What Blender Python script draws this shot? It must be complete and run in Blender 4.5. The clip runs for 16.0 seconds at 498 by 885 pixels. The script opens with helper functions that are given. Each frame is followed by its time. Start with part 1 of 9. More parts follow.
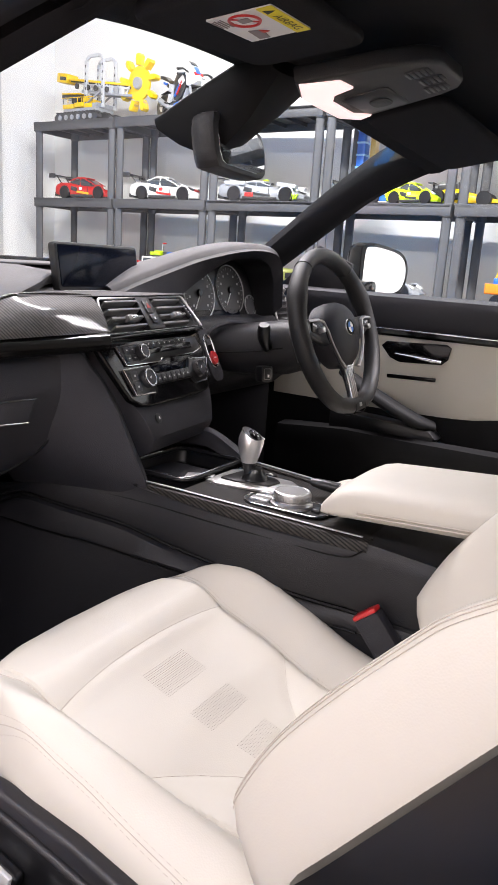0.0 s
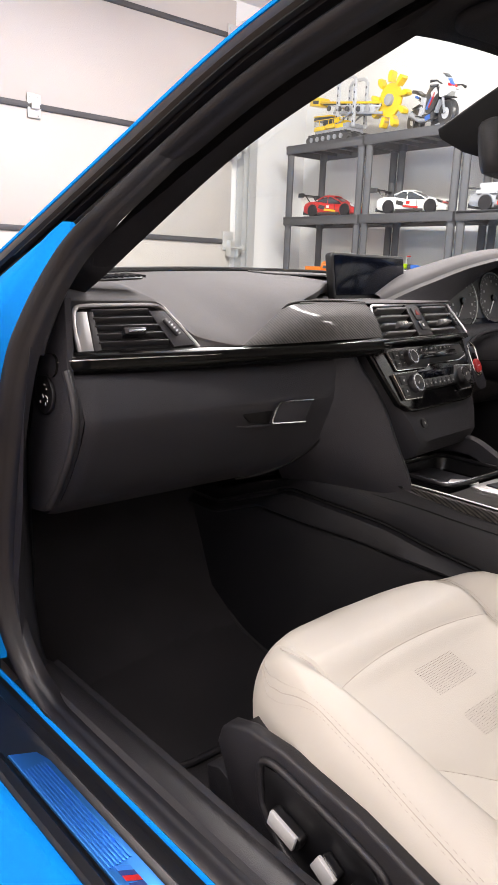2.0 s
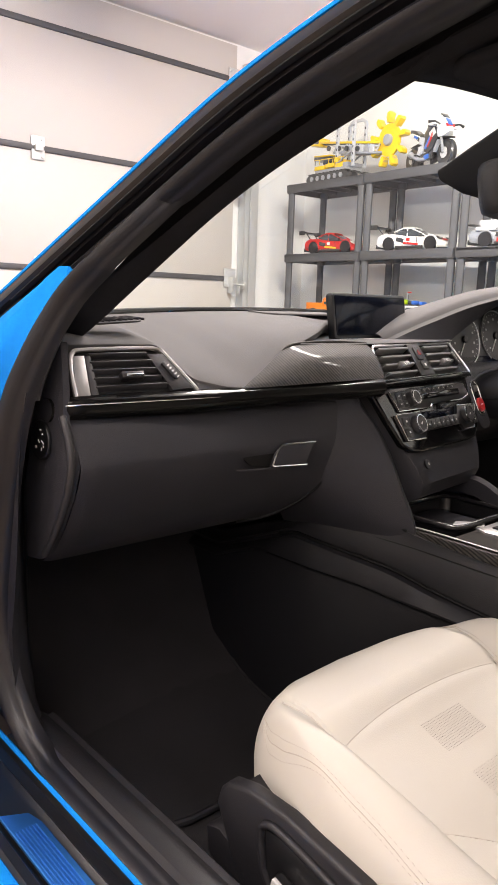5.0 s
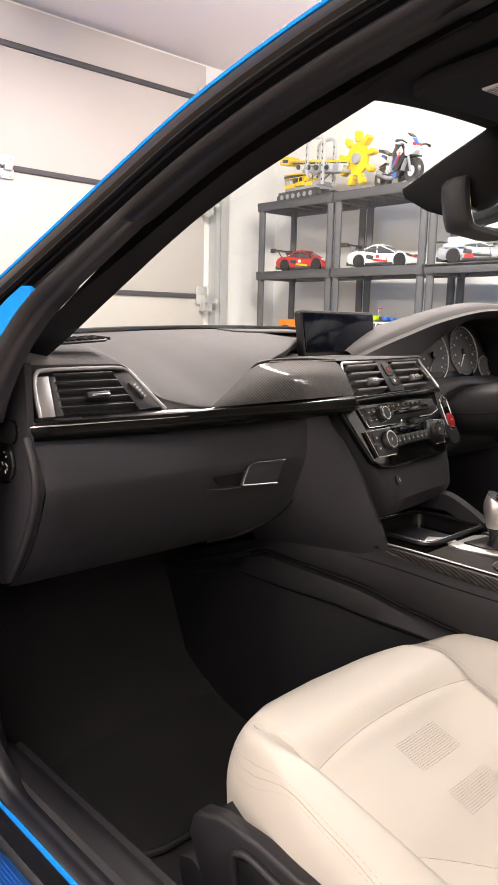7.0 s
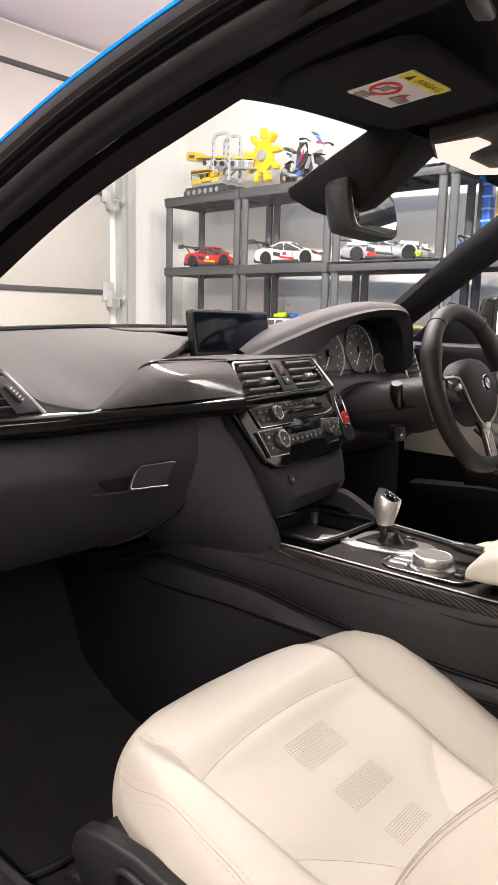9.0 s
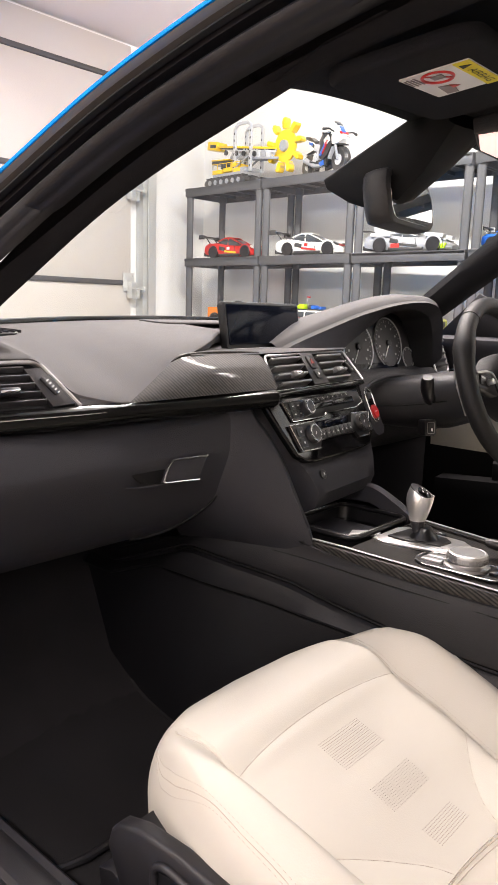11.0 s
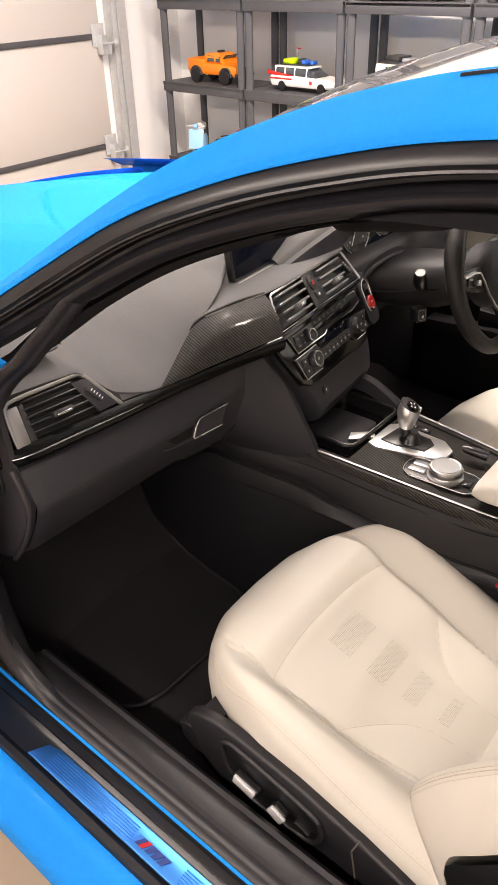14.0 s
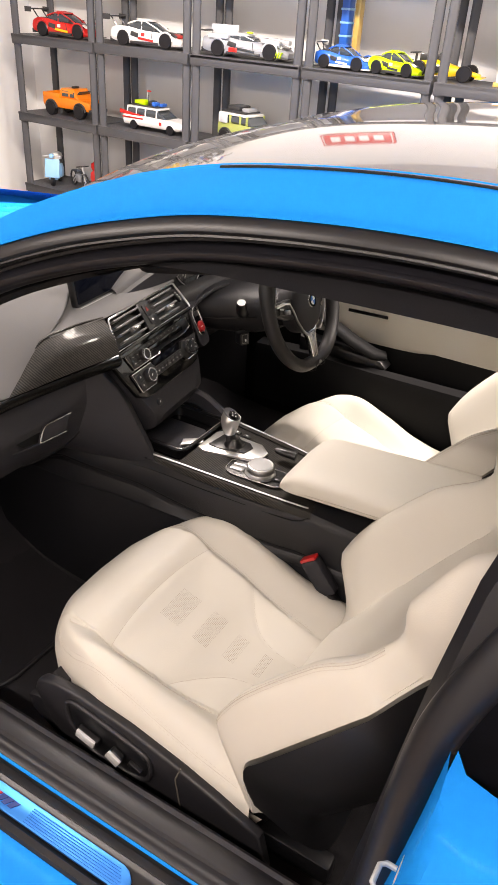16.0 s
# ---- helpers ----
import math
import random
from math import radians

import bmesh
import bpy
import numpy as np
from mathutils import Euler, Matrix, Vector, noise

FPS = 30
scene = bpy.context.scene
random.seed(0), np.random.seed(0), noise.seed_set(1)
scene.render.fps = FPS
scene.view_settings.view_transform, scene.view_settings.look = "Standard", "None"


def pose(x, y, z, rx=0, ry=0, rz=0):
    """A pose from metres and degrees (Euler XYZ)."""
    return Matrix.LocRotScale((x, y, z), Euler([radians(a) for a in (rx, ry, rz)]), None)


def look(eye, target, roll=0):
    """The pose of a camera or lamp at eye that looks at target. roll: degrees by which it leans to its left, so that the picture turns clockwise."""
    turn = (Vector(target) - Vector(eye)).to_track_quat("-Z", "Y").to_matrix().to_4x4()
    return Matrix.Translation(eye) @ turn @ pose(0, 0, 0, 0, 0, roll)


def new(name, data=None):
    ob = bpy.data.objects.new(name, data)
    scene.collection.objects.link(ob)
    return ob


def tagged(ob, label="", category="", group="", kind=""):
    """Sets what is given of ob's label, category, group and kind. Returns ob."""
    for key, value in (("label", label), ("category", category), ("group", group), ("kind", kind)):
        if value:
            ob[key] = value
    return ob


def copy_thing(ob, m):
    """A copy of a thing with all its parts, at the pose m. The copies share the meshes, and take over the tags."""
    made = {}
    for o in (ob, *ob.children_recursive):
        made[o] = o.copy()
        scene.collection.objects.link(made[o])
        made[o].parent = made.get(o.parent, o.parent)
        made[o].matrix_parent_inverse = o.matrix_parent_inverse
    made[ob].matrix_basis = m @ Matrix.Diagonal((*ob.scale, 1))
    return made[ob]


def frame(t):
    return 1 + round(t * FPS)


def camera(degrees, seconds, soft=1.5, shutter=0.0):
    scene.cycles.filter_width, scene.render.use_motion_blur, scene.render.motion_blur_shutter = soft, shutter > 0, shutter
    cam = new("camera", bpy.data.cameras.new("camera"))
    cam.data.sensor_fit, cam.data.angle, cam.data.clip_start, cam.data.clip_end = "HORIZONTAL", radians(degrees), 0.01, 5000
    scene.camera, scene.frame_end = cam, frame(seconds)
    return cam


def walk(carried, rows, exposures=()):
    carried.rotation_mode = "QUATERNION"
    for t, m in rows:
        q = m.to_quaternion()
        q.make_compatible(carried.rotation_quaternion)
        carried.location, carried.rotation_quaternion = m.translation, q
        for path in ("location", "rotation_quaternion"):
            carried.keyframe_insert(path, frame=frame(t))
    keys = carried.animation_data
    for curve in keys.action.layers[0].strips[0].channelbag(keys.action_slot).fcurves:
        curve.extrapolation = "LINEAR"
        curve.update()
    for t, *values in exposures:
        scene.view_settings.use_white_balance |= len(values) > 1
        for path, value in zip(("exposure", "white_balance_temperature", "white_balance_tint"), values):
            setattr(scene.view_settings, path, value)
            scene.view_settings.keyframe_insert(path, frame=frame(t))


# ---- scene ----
cam = camera(37.5, 16.0)
PATH = [
    (0, (-0.004, -1.089, 1.028), (-0.978, 0.591, 0.551), 3.9),
    (0.5, (0.011, -1.12, 1.017), (-1.079, 0.484, 0.53), 4.1),
    (1, (-0.004, -1.139, 1.014), (-1.238, 0.362, 0.543), 3.0),
    (1.5, (-0.032, -1.16, 1.009), (-1.402, 0.22, 0.541), 2.5),
    (2, (-0.038, -1.17, 1.01), (-1.479, 0.137, 0.543), 2.2),
    (2.5, (-0.046, -1.175, 1.01), (-1.524, 0.089, 0.545), 2.1),
    (3, (-0.049, -1.167, 1.009), (-1.543, 0.082, 0.552), 1.9),
    (3.5, (-0.057, -1.167, 1.015), (-1.55, 0.092, 0.584), 2.0),
    (4, (-0.05, -1.164, 1.023), (-1.533, 0.114, 0.616), 2.1),
    (4.5, (-0.053, -1.156, 1.021), (-1.523, 0.142, 0.631), 2.0),
    (7, (-0.054, -1.137, 1.023), (-1.479, 0.227, 0.69), 1.4),
    (7.5, (-0.028, -1.116, 1.03), (-1.403, 0.302, 0.715), 1.5),
    (8, (0.002, -1.1, 1.035), (-1.308, 0.381, 0.732), 1.6),
    (10.5, (-0.094, -1.091, 1.024), (-1.341, 0.426, 0.644), 1.1),
    (11, (-0.062, -1.105, 1.033), (-1.35, 0.381, 0.669), 1.8),
    (11.5, (-0.044, -1.109, 1.044), (-1.426, 0.289, 0.676), 1.2),
    (12, (-0.109, -1.059, 1.141), (-1.495, 0.207, 0.451), -1.8),
    (12.5, (-0.146, -1.054, 1.293), (-1.459, 0.148, 0.381), -1.3),
    (13, (-0.131, -1.005, 1.333), (-1.422, 0.149, 0.331), -1.3),
    (13.5, (-0.099, -1.04, 1.408), (-1.299, 0.138, 0.325), -2.4),
    (14, (-0.067, -1.153, 1.485), (-1.151, 0.116, 0.383), -1.7),
    (14.5, (-0.052, -1.241, 1.505), (-1.027, 0.123, 0.415), 0.3),
    (15, (-0.029, -1.287, 1.502), (-0.883, 0.145, 0.398), 2.1),
    (15.5, (0.015, -1.317, 1.533), (-0.762, 0.164, 0.436), 4.0),
    (16, (0.12, -1.29, 1.577), (-0.693, 0.212, 0.536), 3.9),
]
# the film's own brightness and tint
EXPOSURES = [(0.0, 0.25, 6450, 13), (1.2, 0.20, 6650, 13), (2.0, 0.12, 6850, 12), (4.5, 0.12, 7150, 13), (7.0, 0.21, 7350, 13), (8.2, 0.23, 7300, 12), (10.5, 0.23, 7050, 13), (11.5, 0.34, 7150, 13), (12.5, 0.29, 7250, 13), (14.0, 0.14, 7650, 13), (15.0, 0.03, 7600, 12), (16.0, 0.06, 7500, 12)]
walk(cam, [(t, look(eye, target, roll)) for t, eye, target, roll in PATH], EXPOSURES)

# ---- world and lamps ----
world = bpy.data.worlds.new("world")
scene.world = world
world.use_nodes = True
bg = world.node_tree.nodes["Background"]
bg.inputs[0].default_value = (0.9, 0.95, 1.0, 1)
bg.inputs[1].default_value = 0.05
scene.view_settings.exposure = 0.0


# ---- materials ----
def nodes_of(name):
    m = bpy.data.materials.new(name)
    m.use_nodes = True
    nt = m.node_tree
    return m, nt, nt.nodes["Principled BSDF"]


def mat(name, col, rough=0.5, metal=0.0, grain=0.0, grain_scale=400.0, vary=0.06, vary_scale=6.0, coat=0.0, sheen=0.0, rough_vary=0.0, spec=0.5):
    """Base colour that varies at a large scale, a fine relief, and uneven gloss."""
    m, nt, b = nodes_of(name)
    L = nt.links
    tc = nt.nodes.new("ShaderNodeTexCoord")
    n1 = nt.nodes.new("ShaderNodeTexNoise")
    n1.inputs["Scale"].default_value = vary_scale
    n1.inputs["Detail"].default_value = 5
    L.new(tc.outputs["Object"], n1.inputs["Vector"])
    mix = nt.nodes.new("ShaderNodeMix")
    mix.data_type = "RGBA"
    mix.inputs["A"].default_value = (*[c * (1 - vary) for c in col], 1)
    mix.inputs["B"].default_value = (*[min(1, c * (1 + vary)) for c in col], 1)
    L.new(n1.outputs["Fac"], mix.inputs["Factor"])
    L.new(mix.outputs["Result"], b.inputs["Base Color"])
    b.inputs["Roughness"].default_value = rough
    b.inputs["Metallic"].default_value = metal
    b.inputs["Specular IOR Level"].default_value = spec
    b.inputs["Coat Weight"].default_value = coat
    b.inputs["Coat Roughness"].default_value = 0.03
    if sheen:
        b.inputs["Sheen Weight"].default_value = sheen
        b.inputs["Sheen Roughness"].default_value = 0.5
    if rough_vary:
        mr = nt.nodes.new("ShaderNodeMapRange")
        mr.inputs["To Min"].default_value = max(0.02, rough - rough_vary)
        mr.inputs["To Max"].default_value = min(1, rough + rough_vary)
        n3 = nt.nodes.new("ShaderNodeTexNoise")
        n3.inputs["Scale"].default_value = vary_scale * 3
        n3.inputs["Detail"].default_value = 6
        L.new(tc.outputs["Object"], n3.inputs["Vector"])
        L.new(n3.outputs["Fac"], mr.inputs["Value"])
        L.new(mr.outputs["Result"], b.inputs["Roughness"])
    if grain:
        n2 = nt.nodes.new("ShaderNodeTexVoronoi")
        n2.inputs["Scale"].default_value = grain_scale
        L.new(tc.outputs["Object"], n2.inputs["Vector"])
        bp = nt.nodes.new("ShaderNodeBump")
        bp.inputs["Strength"].default_value = grain
        bp.inputs["Distance"].default_value = 0.001
        L.new(n2.outputs["Distance"], bp.inputs["Height"])
        L.new(bp.outputs["Normal"], b.inputs["Normal"])
    return m


def carbon_mat(name, scale, dark, light, rough=0.25, coat=1.0, croug=0.04):
    """Twill carbon weave under lacquer: small alternating cells, each with its own sheen."""
    m, nt, b = nodes_of(name)
    L = nt.links
    tc = nt.nodes.new("ShaderNodeTexCoord")

    def along(direction):
        d = nt.nodes.new("ShaderNodeVectorMath")
        d.operation = "DOT_PRODUCT"
        d.inputs[1].default_value = [scale * v for v in direction]
        L.new(tc.outputs["Object"], d.inputs[0])
        return d.outputs["Value"]

    def calc(op, a, b=None):
        n = nt.nodes.new("ShaderNodeMath")
        n.operation = op
        for k, v in enumerate((a, b)):
            if v is None:
                continue
            if isinstance(v, (int, float)):
                n.inputs[k].default_value = v
            else:
                L.new(v, n.inputs[k])
        return n.outputs[0]

    u, v = along((1, 1, 0)), along((-0.45, 0.35, 1.25))
    step = calc("FRACT", calc("MULTIPLY", calc("ADD", u, calc("FLOOR", v)), 0.25))
    tow = calc("SINE", calc("MULTIPLY", step, math.pi))
    no = nt.nodes.new("ShaderNodeTexNoise")
    no.inputs["Scale"].default_value = 90
    L.new(tc.outputs["Object"], no.inputs["Vector"])
    mu = nt.nodes.new("ShaderNodeMath")
    mu.operation = "MULTIPLY"
    L.new(calc("POWER", tow, 1.6), mu.inputs[0])
    L.new(calc("ADD", no.outputs["Fac"], 0.35), mu.inputs[1])
    mix = nt.nodes.new("ShaderNodeMix")
    mix.data_type = "RGBA"
    mix.inputs["A"].default_value = (*dark, 1)
    mix.inputs["B"].default_value = (*light, 1)
    L.new(mu.outputs[0], mix.inputs["Factor"])
    L.new(mix.outputs["Result"], b.inputs["Base Color"])
    b.inputs["Metallic"].default_value = 0.25
    b.inputs["Specular IOR Level"].default_value = 0.15
    b.inputs["Roughness"].default_value = rough + 0.32
    b.inputs["Coat Weight"].default_value = coat
    b.inputs["Coat Roughness"].default_value = croug
    return m


def glow_mat(name, col, strength):
    m, nt, b = nodes_of(name)
    b.inputs["Base Color"].default_value = (*col, 1)
    b.inputs["Emission Color"].default_value = (*col, 1)
    b.inputs["Emission Strength"].default_value = strength
    return m


def glass_mat(name, tint=(0.915, 0.98, 0.95)):
    """Thin clear pane: mostly see-through, with a sharp reflection that grows at a slant."""
    m, nt, b = nodes_of(name)
    nt.nodes.remove(b)
    out = nt.nodes["Material Output"]
    tr = nt.nodes.new("ShaderNodeBsdfTransparent")
    tr.inputs[0].default_value = (*tint, 1)
    gl = nt.nodes.new("ShaderNodeBsdfGlossy")
    gl.inputs["Roughness"].default_value = 0.01
    lw = nt.nodes.new("ShaderNodeLayerWeight")
    pw = nt.nodes.new("ShaderNodeMath")
    pw.operation = "POWER"
    pw.inputs[1].default_value = 5.0
    nt.links.new(lw.outputs["Facing"], pw.inputs[0])
    sc = nt.nodes.new("ShaderNodeMath")
    sc.operation = "MULTIPLY_ADD"
    sc.inputs[1].default_value, sc.inputs[2].default_value = 0.7, 0.035
    nt.links.new(pw.outputs[0], sc.inputs[0])
    mx = nt.nodes.new("ShaderNodeMixShader")
    nt.links.new(sc.outputs[0], mx.inputs[0])
    nt.links.new(tr.outputs[0], mx.inputs[1])
    nt.links.new(gl.outputs[0], mx.inputs[2])
    nt.links.new(mx.outputs[0], out.inputs[0])
    return m


LEATHER = mat("cream_leather", (0.525, 0.497, 0.438), 0.58, grain=0.10, grain_scale=520, vary=0.03, vary_scale=9, rough_vary=0.06)
LEATHER2 = mat("cream_leather_grey", (0.53, 0.505, 0.44), 0.5, grain=0.10, grain_scale=900, vary=0.03, vary_scale=9)
THREAD = mat("seam_thread", (0.46, 0.415, 0.36), 0.7)
SEAM = mat("seam_crease", (0.44, 0.40, 0.34), 0.8)
PERF = mat("punched_leather", (0.25, 0.22, 0.185), 0.9)
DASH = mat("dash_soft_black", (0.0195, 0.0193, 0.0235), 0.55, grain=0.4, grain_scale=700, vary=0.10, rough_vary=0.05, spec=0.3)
# paler than DASH: light on the dash top is put into this base colour
PAD_LIT = mat("dash_top_grained_lit", (0.092, 0.090, 0.091), 0.68, grain=0.24, grain_scale=620, vary=0.07, rough_vary=0.05, spec=0.10)
PLASTIC = mat("black_plastic", (0.0125, 0.0120, 0.0142), 0.45, grain=0.22, grain_scale=900, vary=0.1, rough_vary=0.06)
SMOOTHBLACK = mat("smooth_black", (0.007, 0.007, 0.008), 0.32, vary=0.1)
MOULD = mat("black_moulding", (0.0085, 0.0083, 0.0095), 0.28, vary=0.1, spec=0.36)
STRIPBLACK = mat("gloss_strip_black", (0.005, 0.005, 0.005), 0.16, vary=0.1, spec=0.14)
PIANO = mat("gloss_black", (0.004, 0.004, 0.0045), 0.10, vary=0.1, spec=0.32)
CONSOLE = mat("console_soft_black", (0.0066, 0.0066, 0.0085), 0.5, grain=0.35, grain_scale=800, vary=0.1, rough_vary=0.05, spec=0.4)
MATTE = mat("matte_black", (0.0045, 0.0045, 0.005), 0.6, vary=0.1, spec=0.15)
RUBBER = mat("rubber_seal", (0.0085, 0.0083, 0.0106), 0.38, vary=0.12, vary_scale=30, rough_vary=0.08, spec=0.36)
MATPILE = mat("black_mat_pile", (0.0165, 0.0155, 0.0178), 0.95, grain=1.0, grain_scale=1100, vary=0.35, vary_scale=9, sheen=0.03, spec=0.1)
CARPET = mat("black_carpet", (0.022, 0.0208, 0.0232), 0.95, grain=1.0, grain_scale=1500, vary=0.3, vary_scale=14, sheen=0.03, spec=0.1)
CLOTH = mat("headliner_cloth", (0.0130, 0.0128, 0.0145), 0.95, grain=0.6, grain_scale=1800, vary=0.15, vary_scale=14, spec=0.12)
BRIGHTCAP = mat("bright_cap", (0.72, 0.72, 0.71), 0.28, metal=0.35, vary=0.03)
CHROME = mat("satin_chrome", (0.72, 0.72, 0.72), 0.22, metal=1.0, vary=0.03)
KNOBSILVER = mat("knob_silver", (0.74, 0.73, 0.72), 0.3, metal=0.9, vary=0.03)
VENTSATIN = mat("vent_satin", (0.27, 0.265, 0.26), 0.45, metal=1.0, vary=0.05)
SATIN = mat("satin_silver", (0.44, 0.435, 0.43), 0.42, metal=1.0, vary=0.04)
BLUE = mat("blue_paint", (0.0, 0.215, 0.66), 0.5, coat=0.11, vary=0.02, spec=0.0)
SILLBLUE = mat("blue_sill_film", (0.05, 0.27, 0.72), 0.42, metal=0.9, vary=0.05)
CARBON = carbon_mat("carbon_trim", 470, (0.002, 0.002, 0.002), (0.046, 0.042, 0.038), coat=0.11, croug=0.07)
ROOFCARBON = carbon_mat("carbon_roof", 420, (0.008, 0.0075, 0.0075), (0.03, 0.028, 0.028), rough=0.3)
SCREEN = mat("dark_screen", (0.003, 0.004, 0.008), 0.12, vary=0.1, spec=0.1)
REDDARK = mat("dull_red_print", (0.22, 0.012, 0.01), 0.5)
RED = mat("red_plastic", (0.55, 0.02, 0.015), 0.35)
REDSTART = mat("red_button", (0.42, 0.01, 0.012), 0.3, coat=0.6)
WHITEPAINT = mat("white_wall_paint", (0.79, 0.785, 0.77), 0.75, grain=0.25, grain_scale=240, vary=0.02, vary_scale=1.5)
DOORPANEL = mat("cream_door_panel", (0.51, 0.48, 0.445), 0.5, grain=0.5, grain_scale=260, vary=0.02, vary_scale=2)
CEILPAINT = mat("ceiling_paint", (0.84, 0.80, 0.79), 0.8, grain=0.3, grain_scale=200, vary=0.03, vary_scale=1.2)
SEAMGREY = mat("door_seam_rubber", (0.06, 0.06, 0.065), 0.5)
GALV = mat("galvanised_steel", (0.58, 0.59, 0.585), 0.45, metal=0.45, vary=0.12, vary_scale=40, rough_vary=0.12)
FLOORMAT = mat("tan_floor", (0.36, 0.285, 0.215), 0.35, grain=0.2, grain_scale=60, vary=0.12, vary_scale=3, rough_vary=0.1)
SHELFGREY = mat("dark_grey_shelf_plastic", (0.065, 0.066, 0.072), 0.5, grain=0.5, grain_scale=300, vary=0.1, vary_scale=12, rough_vary=0.08)
WHITEPLASTIC = mat("white_print", (0.75, 0.75, 0.74), 0.5)
MARKGREY = mat("pale_button_print", (0.42, 0.42, 0.41), 0.5)
GREYSLAT = mat("grey_slat", (0.16, 0.158, 0.158), 0.32, metal=0.3, vary=0.08)
HOLE = mat("seam_shadow_black", (0.10, 0.09, 0.075), 0.9)
WHEELLEATHER = mat("wheel_leather", (0.014, 0.0138, 0.0145), 0.5, grain=0.3, grain_scale=600, vary=0.1, rough_vary=0.06, spec=0.35)
SILVERGREY = mat("silver_grey", (0.42, 0.42, 0.42), 0.35, metal=0.8, vary=0.05)
BADGEBLUE = mat("badge_blue", (0.02, 0.16, 0.55), 0.3, coat=0.5)
SILLDARK = mat("emblem_dark_blue", (0.01, 0.03, 0.16), 0.35)
GAUGE = mat("gauge_face", (0.03, 0.03, 0.032), 0.5)
GAUGEPRINT = mat("gauge_print", (0.35, 0.35, 0.35), 0.6)
GREYPRINT = mat("grey_print", (0.25, 0.22, 0.22), 0.7)
PRINTBLACK = mat("black_print", (0.03, 0.03, 0.02), 0.7)
YELLOW = mat("yellow_print", (0.80, 0.66, 0.02), 0.5)
OVERHEAD = mat("overhead_grey", (0.016, 0.0155, 0.017), 0.5, grain=0.4, grain_scale=800)
GLASS = glass_mat("clear_glass")
MIRROR = mat("mirror_glass", (0.85, 0.86, 0.86), 0.02, metal=1.0, vary=0.0)
TUBE = glow_mat("lamp_tube", (1.0, 0.97, 0.93), 9.0)
DOME = glow_mat("map_light_lens", (1.0, 0.76, 0.73), 0.75)


# ---- mesh helpers ----
def part(name, bm, material, parent=None, label="", smooth=True, angle=38):
    bmesh.ops.recalc_face_normals(bm, faces=bm.faces)
    me = bpy.data.meshes.new(name)
    bm.to_mesh(me)
    bm.free()
    if material is not None:
        me.materials.append(material)
    if smooth:
        me.shade_smooth()
        me.set_sharp_from_angle(angle=radians(angle))
    ob = new(name, me)
    ob.parent = parent
    if label:
        tagged(ob, label)
    return ob


def thing(name, label, category, group="", kind="", at=None):
    ob = new(name)
    ob.empty_display_size = 0.05
    if at is not None:
        ob.matrix_basis = at
    return tagged(ob, label, category, group, kind)


def grid(P, close_u=False, close_v=False, bm=None):
    """Skin over rows of points."""
    bm = bm or bmesh.new()
    V = [[bm.verts.new(p) for p in row] for row in P]
    n, m = len(V), len(V[0])
    for i in range(n if close_u else n - 1):
        for j in range(m if close_v else m - 1):
            a, b, c, d = V[i][j], V[(i + 1) % n][j], V[(i + 1) % n][(j + 1) % m], V[i][(j + 1) % m]
            try:
                bm.faces.new((a, b, c, d))
            except ValueError:
                pass
    return bm


def capped(P, bm=None):
    """Closed rings of points skinned and closed at both ends."""
    bm = bm or bmesh.new()
    V = [[bm.verts.new(p) for p in row] for row in P]
    m = len(V[0])
    for i in range(len(V) - 1):
        for j in range(m):
            bm.faces.new((V[i][j], V[i + 1][j], V[i + 1][(j + 1) % m], V[i][(j + 1) % m]))
    bm.faces.new(V[0])
    bm.faces.new(V[-1])
    return bm


def box(size, at=None, r=0.0, seg=2, bm=None):
    bm = bm or bmesh.new()
    m = (at or Matrix()) @ Matrix.Diagonal((*size, 1))
    made = bmesh.ops.create_cube(bm, size=1.0, matrix=m)
    if r:
        es = {e for v in made["verts"] for e in v.link_edges}
        bmesh.ops.bevel(bm, geom=list(es), offset=r, segments=seg, affect="EDGES", profile=0.5)
    return bm


def cyl(r1, r2, h, at=None, seg=24, r=0.0, bm=None):
    """A round frustum of height h with its foot at the origin of at, along its z."""
    bm = bm or bmesh.new()
    m = (at or Matrix()) @ Matrix.Translation((0, 0, h / 2))
    made = bmesh.ops.create_cone(bm, cap_ends=True, segments=seg, radius1=r1, radius2=r2, depth=h, matrix=m)
    if r:
        es = [e for e in {e for v in made["verts"] for e in v.link_edges} if any(len(f.verts) > 4 for f in e.link_faces)]
        bmesh.ops.bevel(bm, geom=es, offset=r, segments=2, affect="EDGES", profile=0.5)
    return bm


def lathe(profile, at=None, seg=32, bm=None):
    """Turns (radius, height) pairs round z."""
    at = at or Matrix()
    rows = [[at @ Vector((r * math.cos(a), r * math.sin(a), h)) for a in [2 * math.pi * k / seg for k in range(seg)]] for r, h in profile]
    return capped(rows, bm)


def smooth_line(pts, n):
    """n points along a Catmull-Rom curve through pts."""
    pts = [Vector(p) for p in pts]
    out = []
    for k in range(n):
        s = k / (n - 1) * (len(pts) - 1)
        i = min(int(s), len(pts) - 2)
        f = s - i
        p0, p1, p2, p3 = pts[max(i - 1, 0)], pts[i], pts[i + 1], pts[min(i + 2, len(pts) - 1)]
        out.append(0.5 * (2 * p1 + (p2 - p0) * f + (2 * p0 - 5 * p1 + 4 * p2 - p3) * f * f + (3 * p1 - p0 - 3 * p2 + p3) * f ** 3))
    return out


